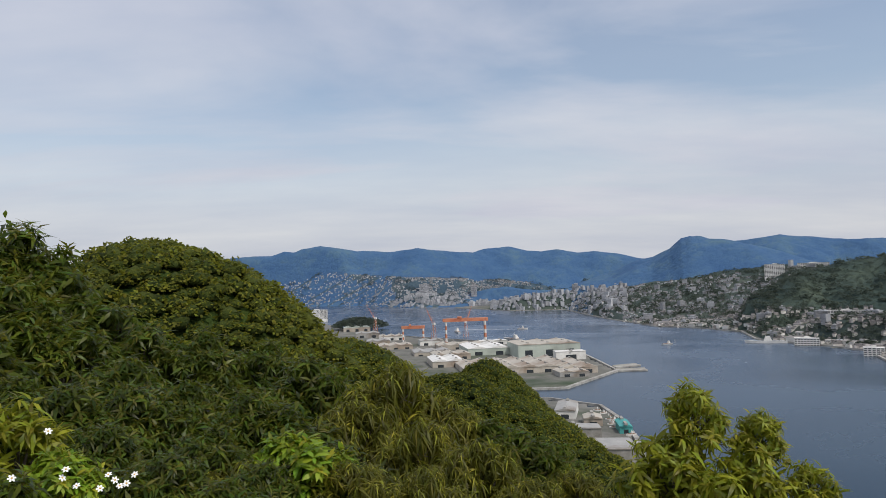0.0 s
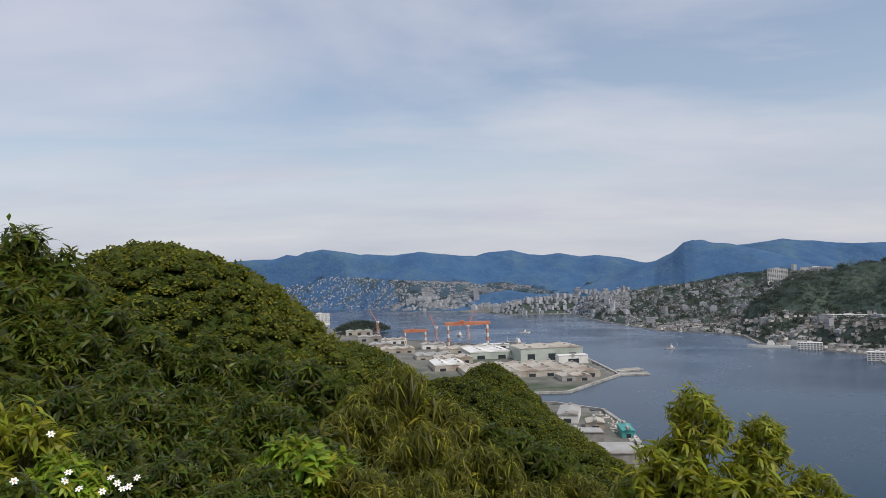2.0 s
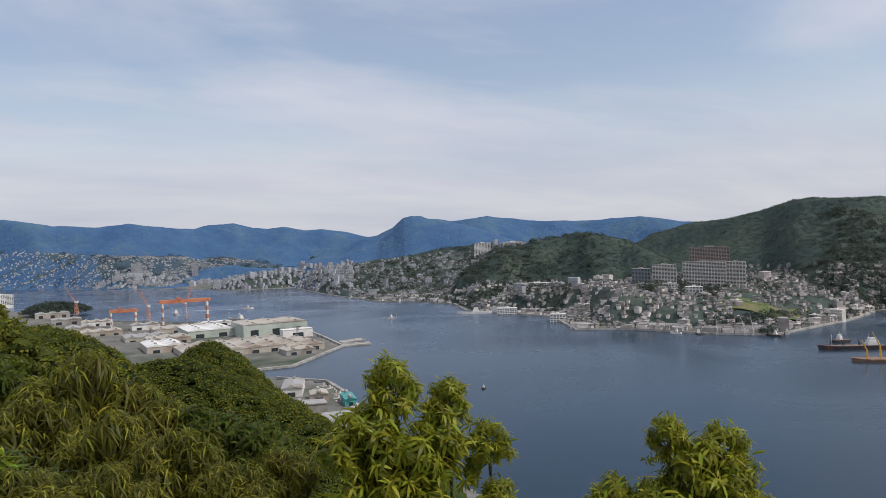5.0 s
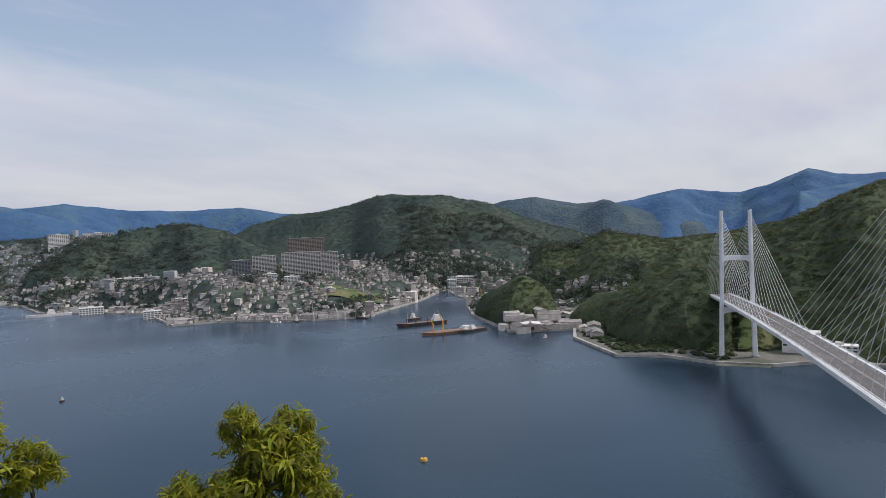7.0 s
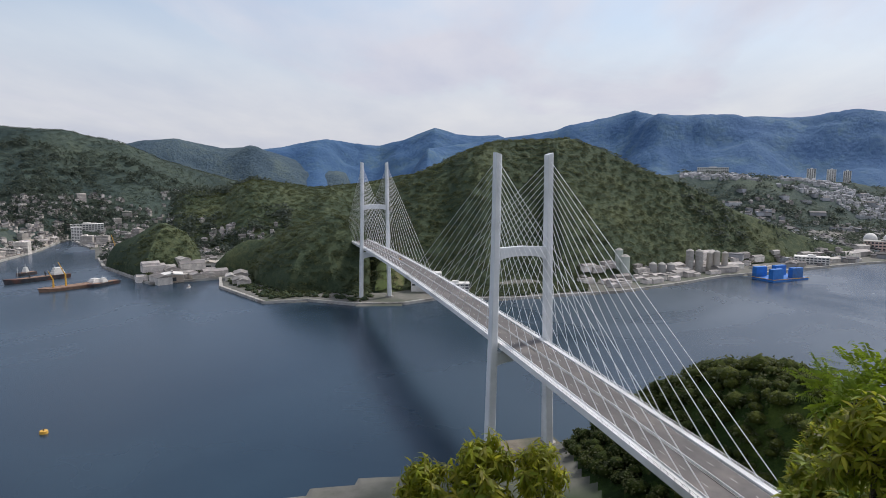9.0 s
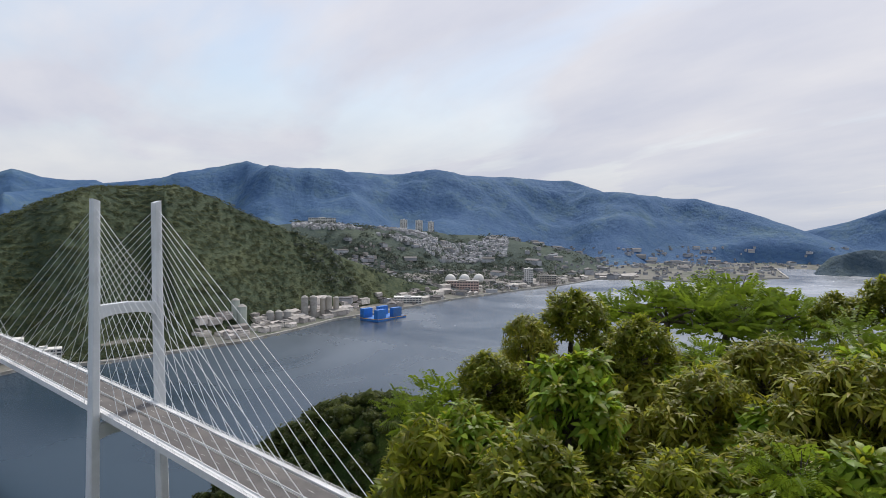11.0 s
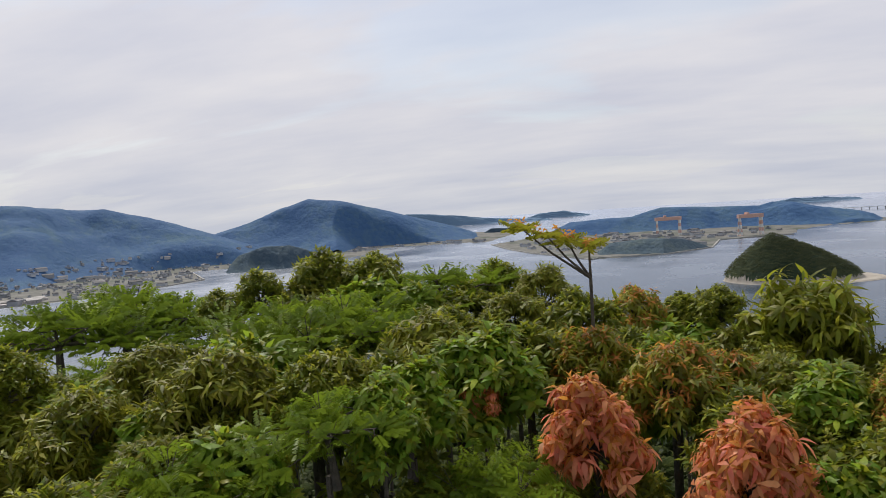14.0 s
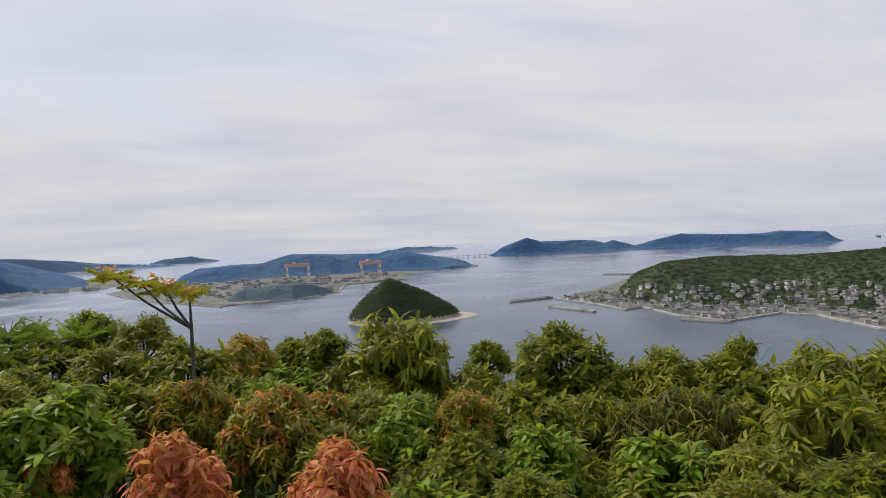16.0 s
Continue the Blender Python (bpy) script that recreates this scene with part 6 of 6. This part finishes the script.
gantry(-400, -2940, 205, 92, 84, 15, paint=HAZED_ORANGE)


def jib_crane(x, y, turn, height, reach, rise, paint, z=3.0, size=3.2, label="orange and white luffing dockside crane"):
    """Lattice tower, cab and raised jib."""
    top = tagged(new("jib_crane"), label, "crane", "dockside cranes")
    top.matrix_world = site(x, y, z, turn)
    corners = ((-1, -1), (1, -1), (1, 1), (-1, 1))
    for cx, cy in corners:
        bm = bmesh.new()
        tube(bm, (cx * size * 1.7, cy * size * 1.7, -2), (cx * size * 0.7, cy * size * 0.7, height), size * 0.18, sides=5)
        part("tower_leg", bm, paint, top)
    bm = bmesh.new()
    for i in range(5):
        z0, z1 = height * i / 5, height * (i + 1) / 5
        r0, r1 = size * (1.7 - i / 5), size * (1.7 - (i + 1) / 5)
        for (ax, ay), (bx, by) in zip(corners, corners[1:] + corners[:1]):
            tube(bm, (ax * r0, ay * r0, z0), (bx * r1, by * r1, z1), size * 0.09, sides=4)
    part("bracing", bm, CRANE_WHITE, top)
    bm = bmesh.new()
    box(bm, -size * 1.6, size, -size, size, height, height + size * 1.7)
    bevel_all(bm, 0.2)
    part("machine_house", bm, CRANE_WHITE, top)
    tip = Vector((reach, 0, height + rise))
    bm = bmesh.new()
    for q in (-1, 1):
        for zz in (0.2, 1.3):
            tube(bm, (size * 0.6, q * size * 0.6, height + size * zz), tip, size * 0.14, size * 0.09, 4)
    for i in range(8):
        a, b = Vector((size * 0.6, -size * 0.6, height + size * 0.2)).lerp(tip, i / 8), Vector((size * 0.6, size * 0.6, height + size * 1.3)).lerp(tip, (i + 1) / 8)
        tube(bm, a, b, size * 0.06, sides=4)
    part("jib", bm, paint, top)
    bm = bmesh.new()
    tube(bm, (-size, 0, height + size * 3.4), tip, 0.2, sides=4)
    tube(bm, (-size * 1.2, 0, height + size * 1.7), (-size, 0, height + size * 3.4), size * 0.15, sides=4)
    part("luffing_rope", bm, paint, top)
    return top


jib_crane(-222, 2190, 150, 46, 34, 46, ORANGE)
jib_crane(-30, 1905, 130, 40, 34, 48, ORANGE)
jib_crane(62, 1960, 40, 40, 26, 48, ORANGE)
jib_crane(1090, 655, 100, 16, 10, 34, YELLOW, 3, 1.6, "yellow floating-yard jib crane")
jib_crane(-509, -640, 130, 6, 16, 22, TEAL, 3, 1.2, "teal crawler crane on the building site")
for b, d, turn in ((44.6, 1262, 60), (46.6, 1266, 120), (47.2, 1262, 80)):
    px, py = on_bearing(b, d)
    jib_crane(px, py, turn, 8, 8, 24, CRANE_WHITE, 1.5, 1.0, "grey derrick crane of a working barge")


def ship(label, x, y, length, beam, deep, turn, hull, house_at=0.8, house_h=9.0, masts=2, cranes=(), deck=None, name="ship"):
    """Hull lofted from sections, deckhouse, masts and deck cranes; the bow points along x."""
    top = tagged(new(name), label, "ship")
    top.matrix_world = site(x, y, 0, turn)
    bm = bmesh.new()
    rings = []
    for f in np.linspace(0, 1, 9):
        half = beam / 2 * (0.82 if f < 0.08 else 1.0) * (1 - max(0, (f - 0.72) / 0.28) ** 2.2 * 0.97)
        sheer = deep * (1 + 0.35 * max(0, f - 0.7) / 0.3)
        px = length * (f - 0.5)
        rings.append([bm.verts.new(p) for p in ((px, -half, sheer), (px - 0.03 * length * f, -half * 0.86, -1.0), (px - 0.03 * length * f, half * 0.86, -1.0), (px, half, sheer))])
    for a, b in zip(rings, rings[1:]):
        for i in range(4):
            bm.faces.new((a[i], b[i], b[(i + 1) % 4], a[(i + 1) % 4]))
    bm.faces.new(rings[0])
    bm.faces.new(rings[-1][::-1])
    bmesh.ops.recalc_face_normals(bm, faces=bm.faces)
    part("hull", bm, hull, top)
    bm = bmesh.new()
    box(bm, -length * 0.42, length * 0.28, -beam * 0.40, beam * 0.40, deep + 0.01, deep + 0.5)
    part("deck", bm, deck or DECK_RUST, top)
    hx = -length * (house_at - 0.5)
    for i in range(3):
        bm = bmesh.new()
        g = 1 - 0.18 * i
        box(bm, hx - length * 0.09 * g, hx + length * 0.09 * g, -beam * 0.40 * g, beam * 0.40 * g, deep + 0.5 + house_h * i / 3, deep + 0.5 + house_h * (i + 1) / 3 - 0.05)
        bevel_all(bm, 0.1)
        part("deckhouse", bm, CRANE_WHITE, top)
    for i in range(masts):
        mx = hx + length * (0.05 + 0.55 * i / max(1, masts - 1) if masts > 1 else 0)
        bm = bmesh.new()
        tube(bm, (mx, 0, deep), (mx, 0, deep + house_h * 1.7), 0.35, 0.15, 6)
        tube(bm, (mx, -beam * 0.25, deep + house_h * 1.3), (mx, beam * 0.25, deep + house_h * 1.3), 0.15, sides=5)
        part("mast", bm, CRANE_WHITE, top)
    for cx, ch, paint in cranes:
        bm = bmesh.new()
        tube(bm, (cx, 0, deep), (cx, 0, deep + ch * 0.5), 1.4, 1.0, 8)
        tube(bm, (cx, 0, deep + ch * 0.45), (cx + ch * 0.25, 0, deep + ch), 0.8, 0.4, 6)
        part("deck_crane", bm, paint, top)
    return top


ship("dark-hulled freighter moored in the inlet's mouth", 915, 675, 92, 14, 6, 152, HULL_DARK, 0.82, 10, 2, ((10, 9, HULL_DARK), (-12, 9, HULL_DARK)))
ship("low grey working barge with two yellow cranes", 862, 588, 84, 22, 4, 148, DECK_RUST, 0.9, 5, 1, ((6, 34, YELLOW), (22, 24, YELLOW)), name="barge")
ship("dark hull moored beside the barge", 892, 560, 54, 11, 4, 165, HULL_DARK, 0.5, 6, 1, name="barge")
ship("white and dark tug in the inlet", 965, 730, 34, 10, 4, 170, HULL_DARK, 0.5, 8, 1, name="tug")
ship("white patrol ship alongside the pier", 735, 1560, 90, 12, 5, 160, CRANE_WHITE, 0.55, 10, 2, deck=HULL_GREY)
ship("grey workboat under way in the harbour", 520, 1590, 30, 8, 2.6, 20, HULL_GREY, 0.4, 6, 2, name="workboat")
ship("white ferry under way in the harbour", 256, 2222, 34, 9, 4, -20, CRANE_WHITE, 0.5, 6, 1, name="ferry")
ship("small dark fishing boat on the water", 345, 713, 9, 3, 1.2, 40, HULL_DARK, 0.6, 2.2, 1, name="fishing_boat")
ship("small white boat near the quay", 886, 432, 12, 3.4, 1.4, 10, CRANE_WHITE, 0.5, 2.4, 1, name="motorboat")
ship("dark patrol vessel in the far basin", 40, 2150, 70, 11, 5, 100, HULL_GREY, 0.6, 10, 2)
ship("dark vessel by the yard's slipway", 180, 1820, 80, 13, 6, 120, HULL_GREY, 0.7, 10, 2)
ship("far freighter on the open sea", -5200, -4900, 120, 18, 9, 60, HULL_DARK, 0.85, 16, 1)
for b, d, turn in ((41.5, 1280, 120), (43.2, 1272, 60), (48.6, 1268, 100), (49.5, 1300, 40), (19.0, 2230, 60), (17.5, 2260, 100), (15.0, 2520, 20), (52.5, 1490, 50), (208.5, 1500, 70), (215.8, 1290, 80), (219, 1330, 30)):
    px, py = on_bearing(b, d)
    ship("small working vessel moored at the quay", px, py, float(rng.uniform(18, 34)), 7, 2.6, turn, HULL_DARK if rng.random() < 0.5 else CRANE_WHITE, 0.6, 6, 2, name="fishing_boat")["group"] = "moored working boats"
for i in range(16):
    px, py = 186 + rng.uniform(-10, 6), 690 + i * 8.5 + rng.uniform(-2, 2)
    ship("small white fishing boat drawn up by the harbour wall", px, py, float(rng.uniform(8, 12)), 3, 1.3, float(rng.uniform(150, 210)), CRANE_WHITE, 0.6, 2.2, 1, name="fishing_boat").location.z = 2.6 if px < 186 else 0


def wake(x, y, length, turn):
    bm = bmesh.new()
    for i in range(26):
        f = i / 26
        box(bm, -length * f - 4, -length * f + 4, -1.0 - 3 * f + math.sin(i * 2.1), 1.0 + 3 * f + math.sin(i * 1.3), 0.05, 0.16 - 0.05 * f)
    top = part("wake", bm, FOAM)
    top.matrix_world = site(x, y, 0, turn)
    tagged(top, "white wake behind a boat on the harbour", "wake", kind="structure")


wake(245, 2225, 190, -20)


def build_buoy():
    top = tagged(new("mooring_buoy"), "round yellow-orange mooring buoy afloat in the strait", "buoy")
    top.matrix_world = pose(378, 281, 0)
    bm = bmesh.new()
    bmesh.ops.create_cone(bm, cap_ends=True, segments=24, radius1=2.6, radius2=2.4, depth=2.2, matrix=Matrix.Translation((0, 0, 0.7)))
    bevel_all(bm, 0.15)
    part("drum", bm, YELLOW, top)
    bm = bmesh.new()
    tube(bm, (0, 0, 1.7), (0, 0, 3.1), 0.5, 0.3, 10)
    part("mooring_post", bm, HULL_DARK, top)


build_buoy()


def build_dock():
    """The blue floating dock: a pontoon with four towers."""
    top = tagged(new("floating_dock"), "bright blue floating dock with four box towers and a yellow edge", "dock")
    top.matrix_world = pose(1058, -418, 0, 0, 0, -62)
    bm = bmesh.new()
    box(bm, -36, 36, -20, 20, -1, 4)
    bevel_all(bm, 0.3)
    part("pontoon", bm, BLUE, top)
    bm = bmesh.new()
    box(bm, -36.3, 36.3, -20.4, 20.4, 3.0, 3.9)
    part("fender_band", bm, YELLOW, top)
    for px in (-26, 14):
        for q in (-1, 1):
            bm = bmesh.new()
            box(bm, px - 11, px + 11, q * 15 - 4, q * 15 + 4, 4, 19)
            bevel_all(bm, 0.3)
            part("dock_tower", bm, BLUE, top)


build_dock()


def tank(label, x, y, radius, height, mat, name="silo", category="silo", group="quay silos"):
    top = tagged(new(name), label, category, group)
    z = float(land_top(np.array([x]), np.array([y]))[0])
    top.matrix_world = site(x, y, z)
    bm = bmesh.new()
    bmesh.ops.create_cone(bm, cap_ends=True, segments=20, radius1=radius, radius2=radius, depth=height + 3, matrix=Matrix.Translation((0, 0, height / 2 - 1.5)))
    part("shell", bm, mat, top)
    bm = bmesh.new()
    bmesh.ops.create_cone(bm, cap_ends=True, segments=20, radius1=radius + 0.2, radius2=radius * 0.25, depth=radius * 0.5, matrix=Matrix.Translation((0, 0, height + radius * 0.25)))
    part("cap", bm, CONCRETE, top)


for b, d, r, h, mat in ((105.0, 1130, 6, 34, CONCRETE), (105.7, 1135, 6, 34, CONCRETE), (106.5, 1150, 5, 30, BEIGE), (107.0, 1150, 5, 32, BEIGE), (107.6, 1160, 5, 30, BEIGE), (102.2, 1075, 6, 17, GREY_SHEET),
                        (102.9, 1080, 6, 17, GREY_SHEET), (103.6, 1085, 6, 17, GREY_SHEET), (100.0, 1035, 7, 27, PALE_GREEN), (99.5, 1040, 6, 27, PALE_GREEN)):
    px, py = on_bearing(b, d)
    tank("tall cylindrical cement silo on the strait's quay", px, py, r, h, mat)
for b, d in ((117.2, 1660), (118.4, 1680), (119.6, 1700)):
    px, py = on_bearing(b, d)
    top = tagged(new("gas_holder"), "white spherical gas holder behind the quay", "tank", "gas holders")
    top.matrix_world = site(px, py, float(land_top(np.array([px]), np.array([py]))[0]))
    bm = bmesh.new()
    bmesh.ops.create_uvsphere(bm, u_segments=24, v_segments=14, radius=13, matrix=Matrix.Translation((0, 0, 15)))
    part("sphere", bm, WHITE_WALL, top)
    for i in range(6):
        bm = bmesh.new()
        a = i * math.pi / 3
        tube(bm, (13 * math.cos(a), 13 * math.sin(a), -1), (12.4 * math.cos(a), 12.4 * math.sin(a), 14), 0.6, sides=6)
        part("support_leg", bm, CONCRETE, top)


def quay(name, line, wide=5.0, height=3.4, label="weathered concrete quay wall along the shore"):
    """A wall that follows the shore, mitred at its corners."""
    pts = [Vector((*p, 0)) for p in line]
    bm = bmesh.new()
    last = None
    for i, p in enumerate(pts):
        a, b = pts[max(i - 1, 0)], pts[min(i + 1, len(pts) - 1)]
        n = Vector((-(b - a).y, (b - a).x, 0)).normalized()
        ring = []
        for off, z in ((-0.8, -4), (wide, -4), (wide, height - 0.4), (-0.3, height)):
            q = p + n * off
            c = drawn_in(np.array([q.x]), np.array([q.y]), np.array([z]))
            ring.append(bm.verts.new((float(c[0][0]), float(c[1][0]), float(c[2][0]))))
        if last:
            for k in range(4):
                bm.faces.new((last[k], last[(k + 1) % 4], ring[(k + 1) % 4], ring[k]))
        last = ring
    bmesh.ops.recalc_face_normals(bm, faces=bm.faces)
    tagged(part(name, bm, CONCRETE), label, "quay", kind="structure")


quay("quay_wall_north", HOME_SHORE[4:18])
quay("quay_wall_city", EAST_SHORE[2:17])
quay("quay_wall_town", EAST_SHORE[16:24])
quay("quay_wall_strait", EAST_SHORE[24:] + SOUTH_SHORE[:6])
quay("quay_wall_village", HOME_SHORE[31:] + CAPE_SHORE[:4])
quay("quay_wall_yard", YARD_ISLE[:9])


def mole(x0, y0, x1, y1, wide, height, label):
    d = math.hypot(x1 - x0, y1 - y0)
    top = tagged(new("breakwater"), label, "breakwater")
    top.matrix_world = pose((x0 + x1) / 2, (y0 + y1) / 2, 0, 0, 0, math.degrees(math.atan2(y1 - y0, x1 - x0)))
    bm = bmesh.new()
    box(bm, -d / 2, d / 2, -wide / 2, wide / 2, -4, height)
    bevel_all(bm, 0.4)
    part("wall", bm, CONCRETE, top)
    bm = bmesh.new()
    box(bm, -d / 2 + 1, d / 2 - 1, wide / 2 - 2.4, wide / 2 - 0.6, height, height + 1.6)
    part("parapet", bm, CONCRETE, top)


mole(-555, -1578, -680, -1612, 9, 4.5, "long concrete breakwater of the village harbour")
mole(-589, -1415, -622, -1258, 9, 4.0, "detached concrete breakwater before the village")
mole(-1190, -2320, -1290, -2200, 10, 4.5, "far concrete breakwater beyond the cape")
mole(-728, -985, -690, -1060, 7, 3.0, "low curved breakwater at the village bay")
mole(292, 1172, 345, 1172, 16, 2.6, "low concrete wharf at the yard's tip")
mole(300, 1215, 350, 1235, 14, 2.6, "rust-stained wharf at the yard's tip")
mole(180, 622, 192, 640, 10, 2.4, "stone groyne at the harbour's corner")


def car(s, y, turn, mat):
    top = tagged(new("car"), "small car driving along the bridge's carriageway", "car", "cars on the bridge")
    top.matrix_world = pose(*NEAR_TOWER, 0, 0, 0, BRIDGE_TURN) @ pose(s, y, deck_level(s), 0, 0, turn)
    bm = bmesh.new()
    box(bm, -2.1, 2.1, -0.85, 0.85, 0.32, 0.95)
    bevel_all(bm, 0.12, 2)
    part("body", bm, mat, top)
    bm = bmesh.new()
    for v in box(bm, -1.3, 0.8, -0.75, 0.75, 0.9, 1.48):
        if v.co.z > 1.2:
            v.co.x *= 0.72
    bevel_all(bm, 0.08)
    part("cabin", bm, GLASS_DARK, top)
    for px in (-1.3, 1.3):
        for q in (-1, 1):
            bm = bmesh.new()
            tube(bm, (px, q * 0.62, 0.32), (px, q * 0.86, 0.32), 0.32, sides=14)
            part("wheel", bm, HULL_DARK, top)


for s, y, turn, mat in ((300, 3.4, 0, CRANE_WHITE), (345, -3.6, 180, YELLOW), (365, 3.6, 0, HULL_GREY), (600, -7.4, 180, CRANE_WHITE)):
    car(s, y, turn, mat)


def approach_road():
    """The road beyond the bridge bends to the right into the hill."""
    bm = bmesh.new()
    m = pose(*NEAR_TOWER, 0, 0, 0, BRIDGE_TURN)
    last = None
    for i in range(15):
        a = radians(100) * i / 14
        cx, cy = SPAN + FAR_SPAN + 110 * math.sin(a), -110 + 110 * math.cos(a)
        nx, ny = math.sin(a), math.cos(a)
        ring = [bm.verts.new(m @ Vector((cx + nx * o, cy + ny * o, deck_level(700) + z))) for o, z in ((-13, -2.5), (13, -2.5), (13, 0.9), (12.6, 0.9), (12.6, 0.0), (-12.6, 0.0), (-12.6, 0.9), (-13, 0.9))]
        if last:
            for k in range(8):
                bm.faces.new((last[k], last[(k + 1) % 8], ring[(k + 1) % 8], ring[k]))
        last = ring
    bmesh.ops.recalc_face_normals(bm, faces=bm.faces)
    tagged(part("approach_road", bm, CONCRETE), "concrete viaduct road bending from the bridge into the hill", "road", kind="structure")


approach_road()


def slope_patch(name, label, b, d, w, deep, mat, turn=0):
    """A bare cutting or lawn that lies on the slope."""
    x0, y0 = on_bearing(b, d)
    t = radians(facing(x0, y0) + turn)
    g, h = np.linspace(-w / 2, w / 2, 14), np.linspace(-deep / 2, deep / 2, 14)
    u, v = np.meshgrid(g, h, indexing="ij")
    wob = 1 + 0.18 * rough_land(u + b * 50, v, 30, 2, 4)
    u, v = u * wob, v * wob
    x, y = x0 + u * math.cos(t) - v * math.sin(t), y0 + u * math.sin(t) + v * math.cos(t)
    z = land_top(x, y) + 3.0
    i, j = np.meshgrid(np.arange(13), np.arange(13), indexing="ij")
    a = (i * 14 + j).ravel()
    p = np.stack([c.ravel() for c in drawn_in(x, y, z)], 1)
    tagged(sheet_mesh(name, p, np.stack([a, a + 14, a + 15, a + 1], 1), mat), label, "slope", kind="structure")


slope_patch("cutting", "bare pale cut slope above the inlet", 53.6, 1640, 46, 60, SAND)
slope_patch("lawn", "green terrace below the tower blocks", 48.0, 1500, 150, 90, GRASS)
slope_patch("quarry", "pale quarry face on the far spur", 69.2, 1760, 70, 40, CONCRETE)
slope_patch("lawn", "grass slope beside the far tower", 80.3, 905, 34, 60, GRASS)


def far_bridge():
    """The low girder bridge that joins the yard's island to the next."""
    px, py = on_bearing(196.05, 6000)
    top = tagged(new("girder_bridge"), "long low pale girder bridge between two far islands", "bridge")
    top.matrix_world = site(px, py, 0.0, facing(px, py))
    bm = bmesh.new()
    box(bm, -228, 228, -5, 5, 15, 18.5)
    part("deck", bm, GIRDER, top)
    for x in np.linspace(-200, 200, 9):
        bm = bmesh.new()
        box(bm, x - 2.5, x + 2.5, -4, 4, -4, 15)
        part("pier", bm, CONCRETE, top)


far_bridge()


def mast_on_hill(b, d):
    x, y = on_bearing(b, d)
    top = tagged(new("radio_mast"), "thin radio mast on the hilltop", "mast", "hilltop masts")
    top.matrix_world = site(x, y, float(land_top(np.array([x]), np.array([y]))[0]) - 2)
    bm = bmesh.new()
    for cx, cy in ((-1.6, -1.2), (1.6, -1.2), (0, 1.8)):
        tube(bm, (cx, cy, 0), (0, 0, 24), 0.35, 0.2, 5)
    part("lattice", bm, CRANE_WHITE, top)


mast_on_hill(50.2, 2700)
mast_on_hill(50.8, 2700)


def sapling():
    """The thin forked sumac that stands above the shrubs."""
    x, y = on_bearing(174.6, 7.4)
    top = tagged(new("sumac_sapling"), "thin forked sumac sapling with drooping leaf sprays", "tree")
    base = Vector((x, y, LOOKOUT - 7.4 * math.tan(radians(5.6))))
    bm = bmesh.new()
    tube(bm, (x, y, float(home_height(np.array([x]), np.array([y]))[0]) - 0.2), base, 0.026, 0.017, 7)
    tips = []
    for b, e, r in ((169.3, -1.3, 7.4), (171.3, -2.0, 7.35), (174.6, -3.0, 7.4), (172.9, -2.4, 7.5)):
        px, py = on_bearing(b, r)
        tip = Vector((px, py, LOOKOUT + r * math.tan(radians(e))))
        mid = base.lerp(tip, 0.55) + Vector((0, 0, -0.03))
        tube(bm, base, mid, 0.016, 0.012, 6)
        tube(bm, mid, tip, 0.012, 0.007, 6)
        tips.append(tip)
    part("stem", bm, BARK, top)
    o, a = [], []
    for tip in tips:
        for i in range(8):
            t = i * 0.79
            o.append(tip[:])
            a.append((math.cos(t), math.sin(t), rng.uniform(-0.25, 0.45)))
    p, f = scatter_leaves(np.array(o), unit(np.array(a)), 16, 0.085, 0.28, 0.7, 70, 0.24, True)
    sheet_mesh("foliage", p, f, LEAF_OLIVE).parent = top
    pick = np.arange(0, len(o), 3)
    p, f = scatter_leaves(np.array(o)[pick], unit(np.array(a)[pick] + (0, 0, 0.8)), 8, 0.07, 0.3, 0.5, 60, 0.12)
    tips = sheet_mesh("red_tips", p, f, LEAF_ORANGE)
    tips.parent = top
    tagged(tips, kind="stuff")


sapling()


def flower(b, d, e):
    x, y = on_bearing(b, d)
    top = tagged(new("daisy"), "white daisy-like flower with a yellow centre among shrubs", "flower", "white flowers")
    top.matrix_world = pose(x, y, LOOKOUT + d * math.tan(radians(e)), rng.uniform(30, 60), 0, -b + rng.uniform(-40, 40)) @ Matrix.Diagonal((0.48, 0.48, 0.48, 1))
    for i in range(6):
        bm = bmesh.new()
        m = pose(0, 0, 0, 0, 0, i * 60)
        ring = [bm.verts.new(m @ Vector(p)) for p in ((0.004, 0, 0), (0.02, 0.011, 0.003), (0.036, 0.008, 0), (0.041, 0, -0.002), (0.036, -0.008, 0), (0.02, -0.011, 0.003))]
        bm.faces.new(ring)
        low = [bm.verts.new(v.co - Vector((0, 0, 0.0015))) for v in ring]
        bm.faces.new(low[::-1])
        part("petal", bm, PETAL, top)
    bm = bmesh.new()
    bmesh.ops.create_uvsphere(bm, u_segments=10, v_segments=6, radius=0.009)
    part("centre", bm, YELLOW, top)
    bm = bmesh.new()
    tube(bm, (0, 0, -0.25), (0, 0, -0.002), 0.002, sides=5)
    part("stalk", bm, LEAF_FRESH, top)


for b, d, e in ((-26.0, 4.2, -11.8), (-23.4, 4.3, -12.0), (-22.7, 4.3, -12.8), (-21.8, 4.3, -12.2), (-26.8, 4.2, -8.8), (-25.8, 4.2, -11.3), (-23.9, 4.3, -12.8), (-22.3, 4.3, -12.7), (-28.8, 4.2, -11.4), (-23.0, 4.3, -12.4), (-25.2, 4.2, -12.4)):
    flower(b, d, e)
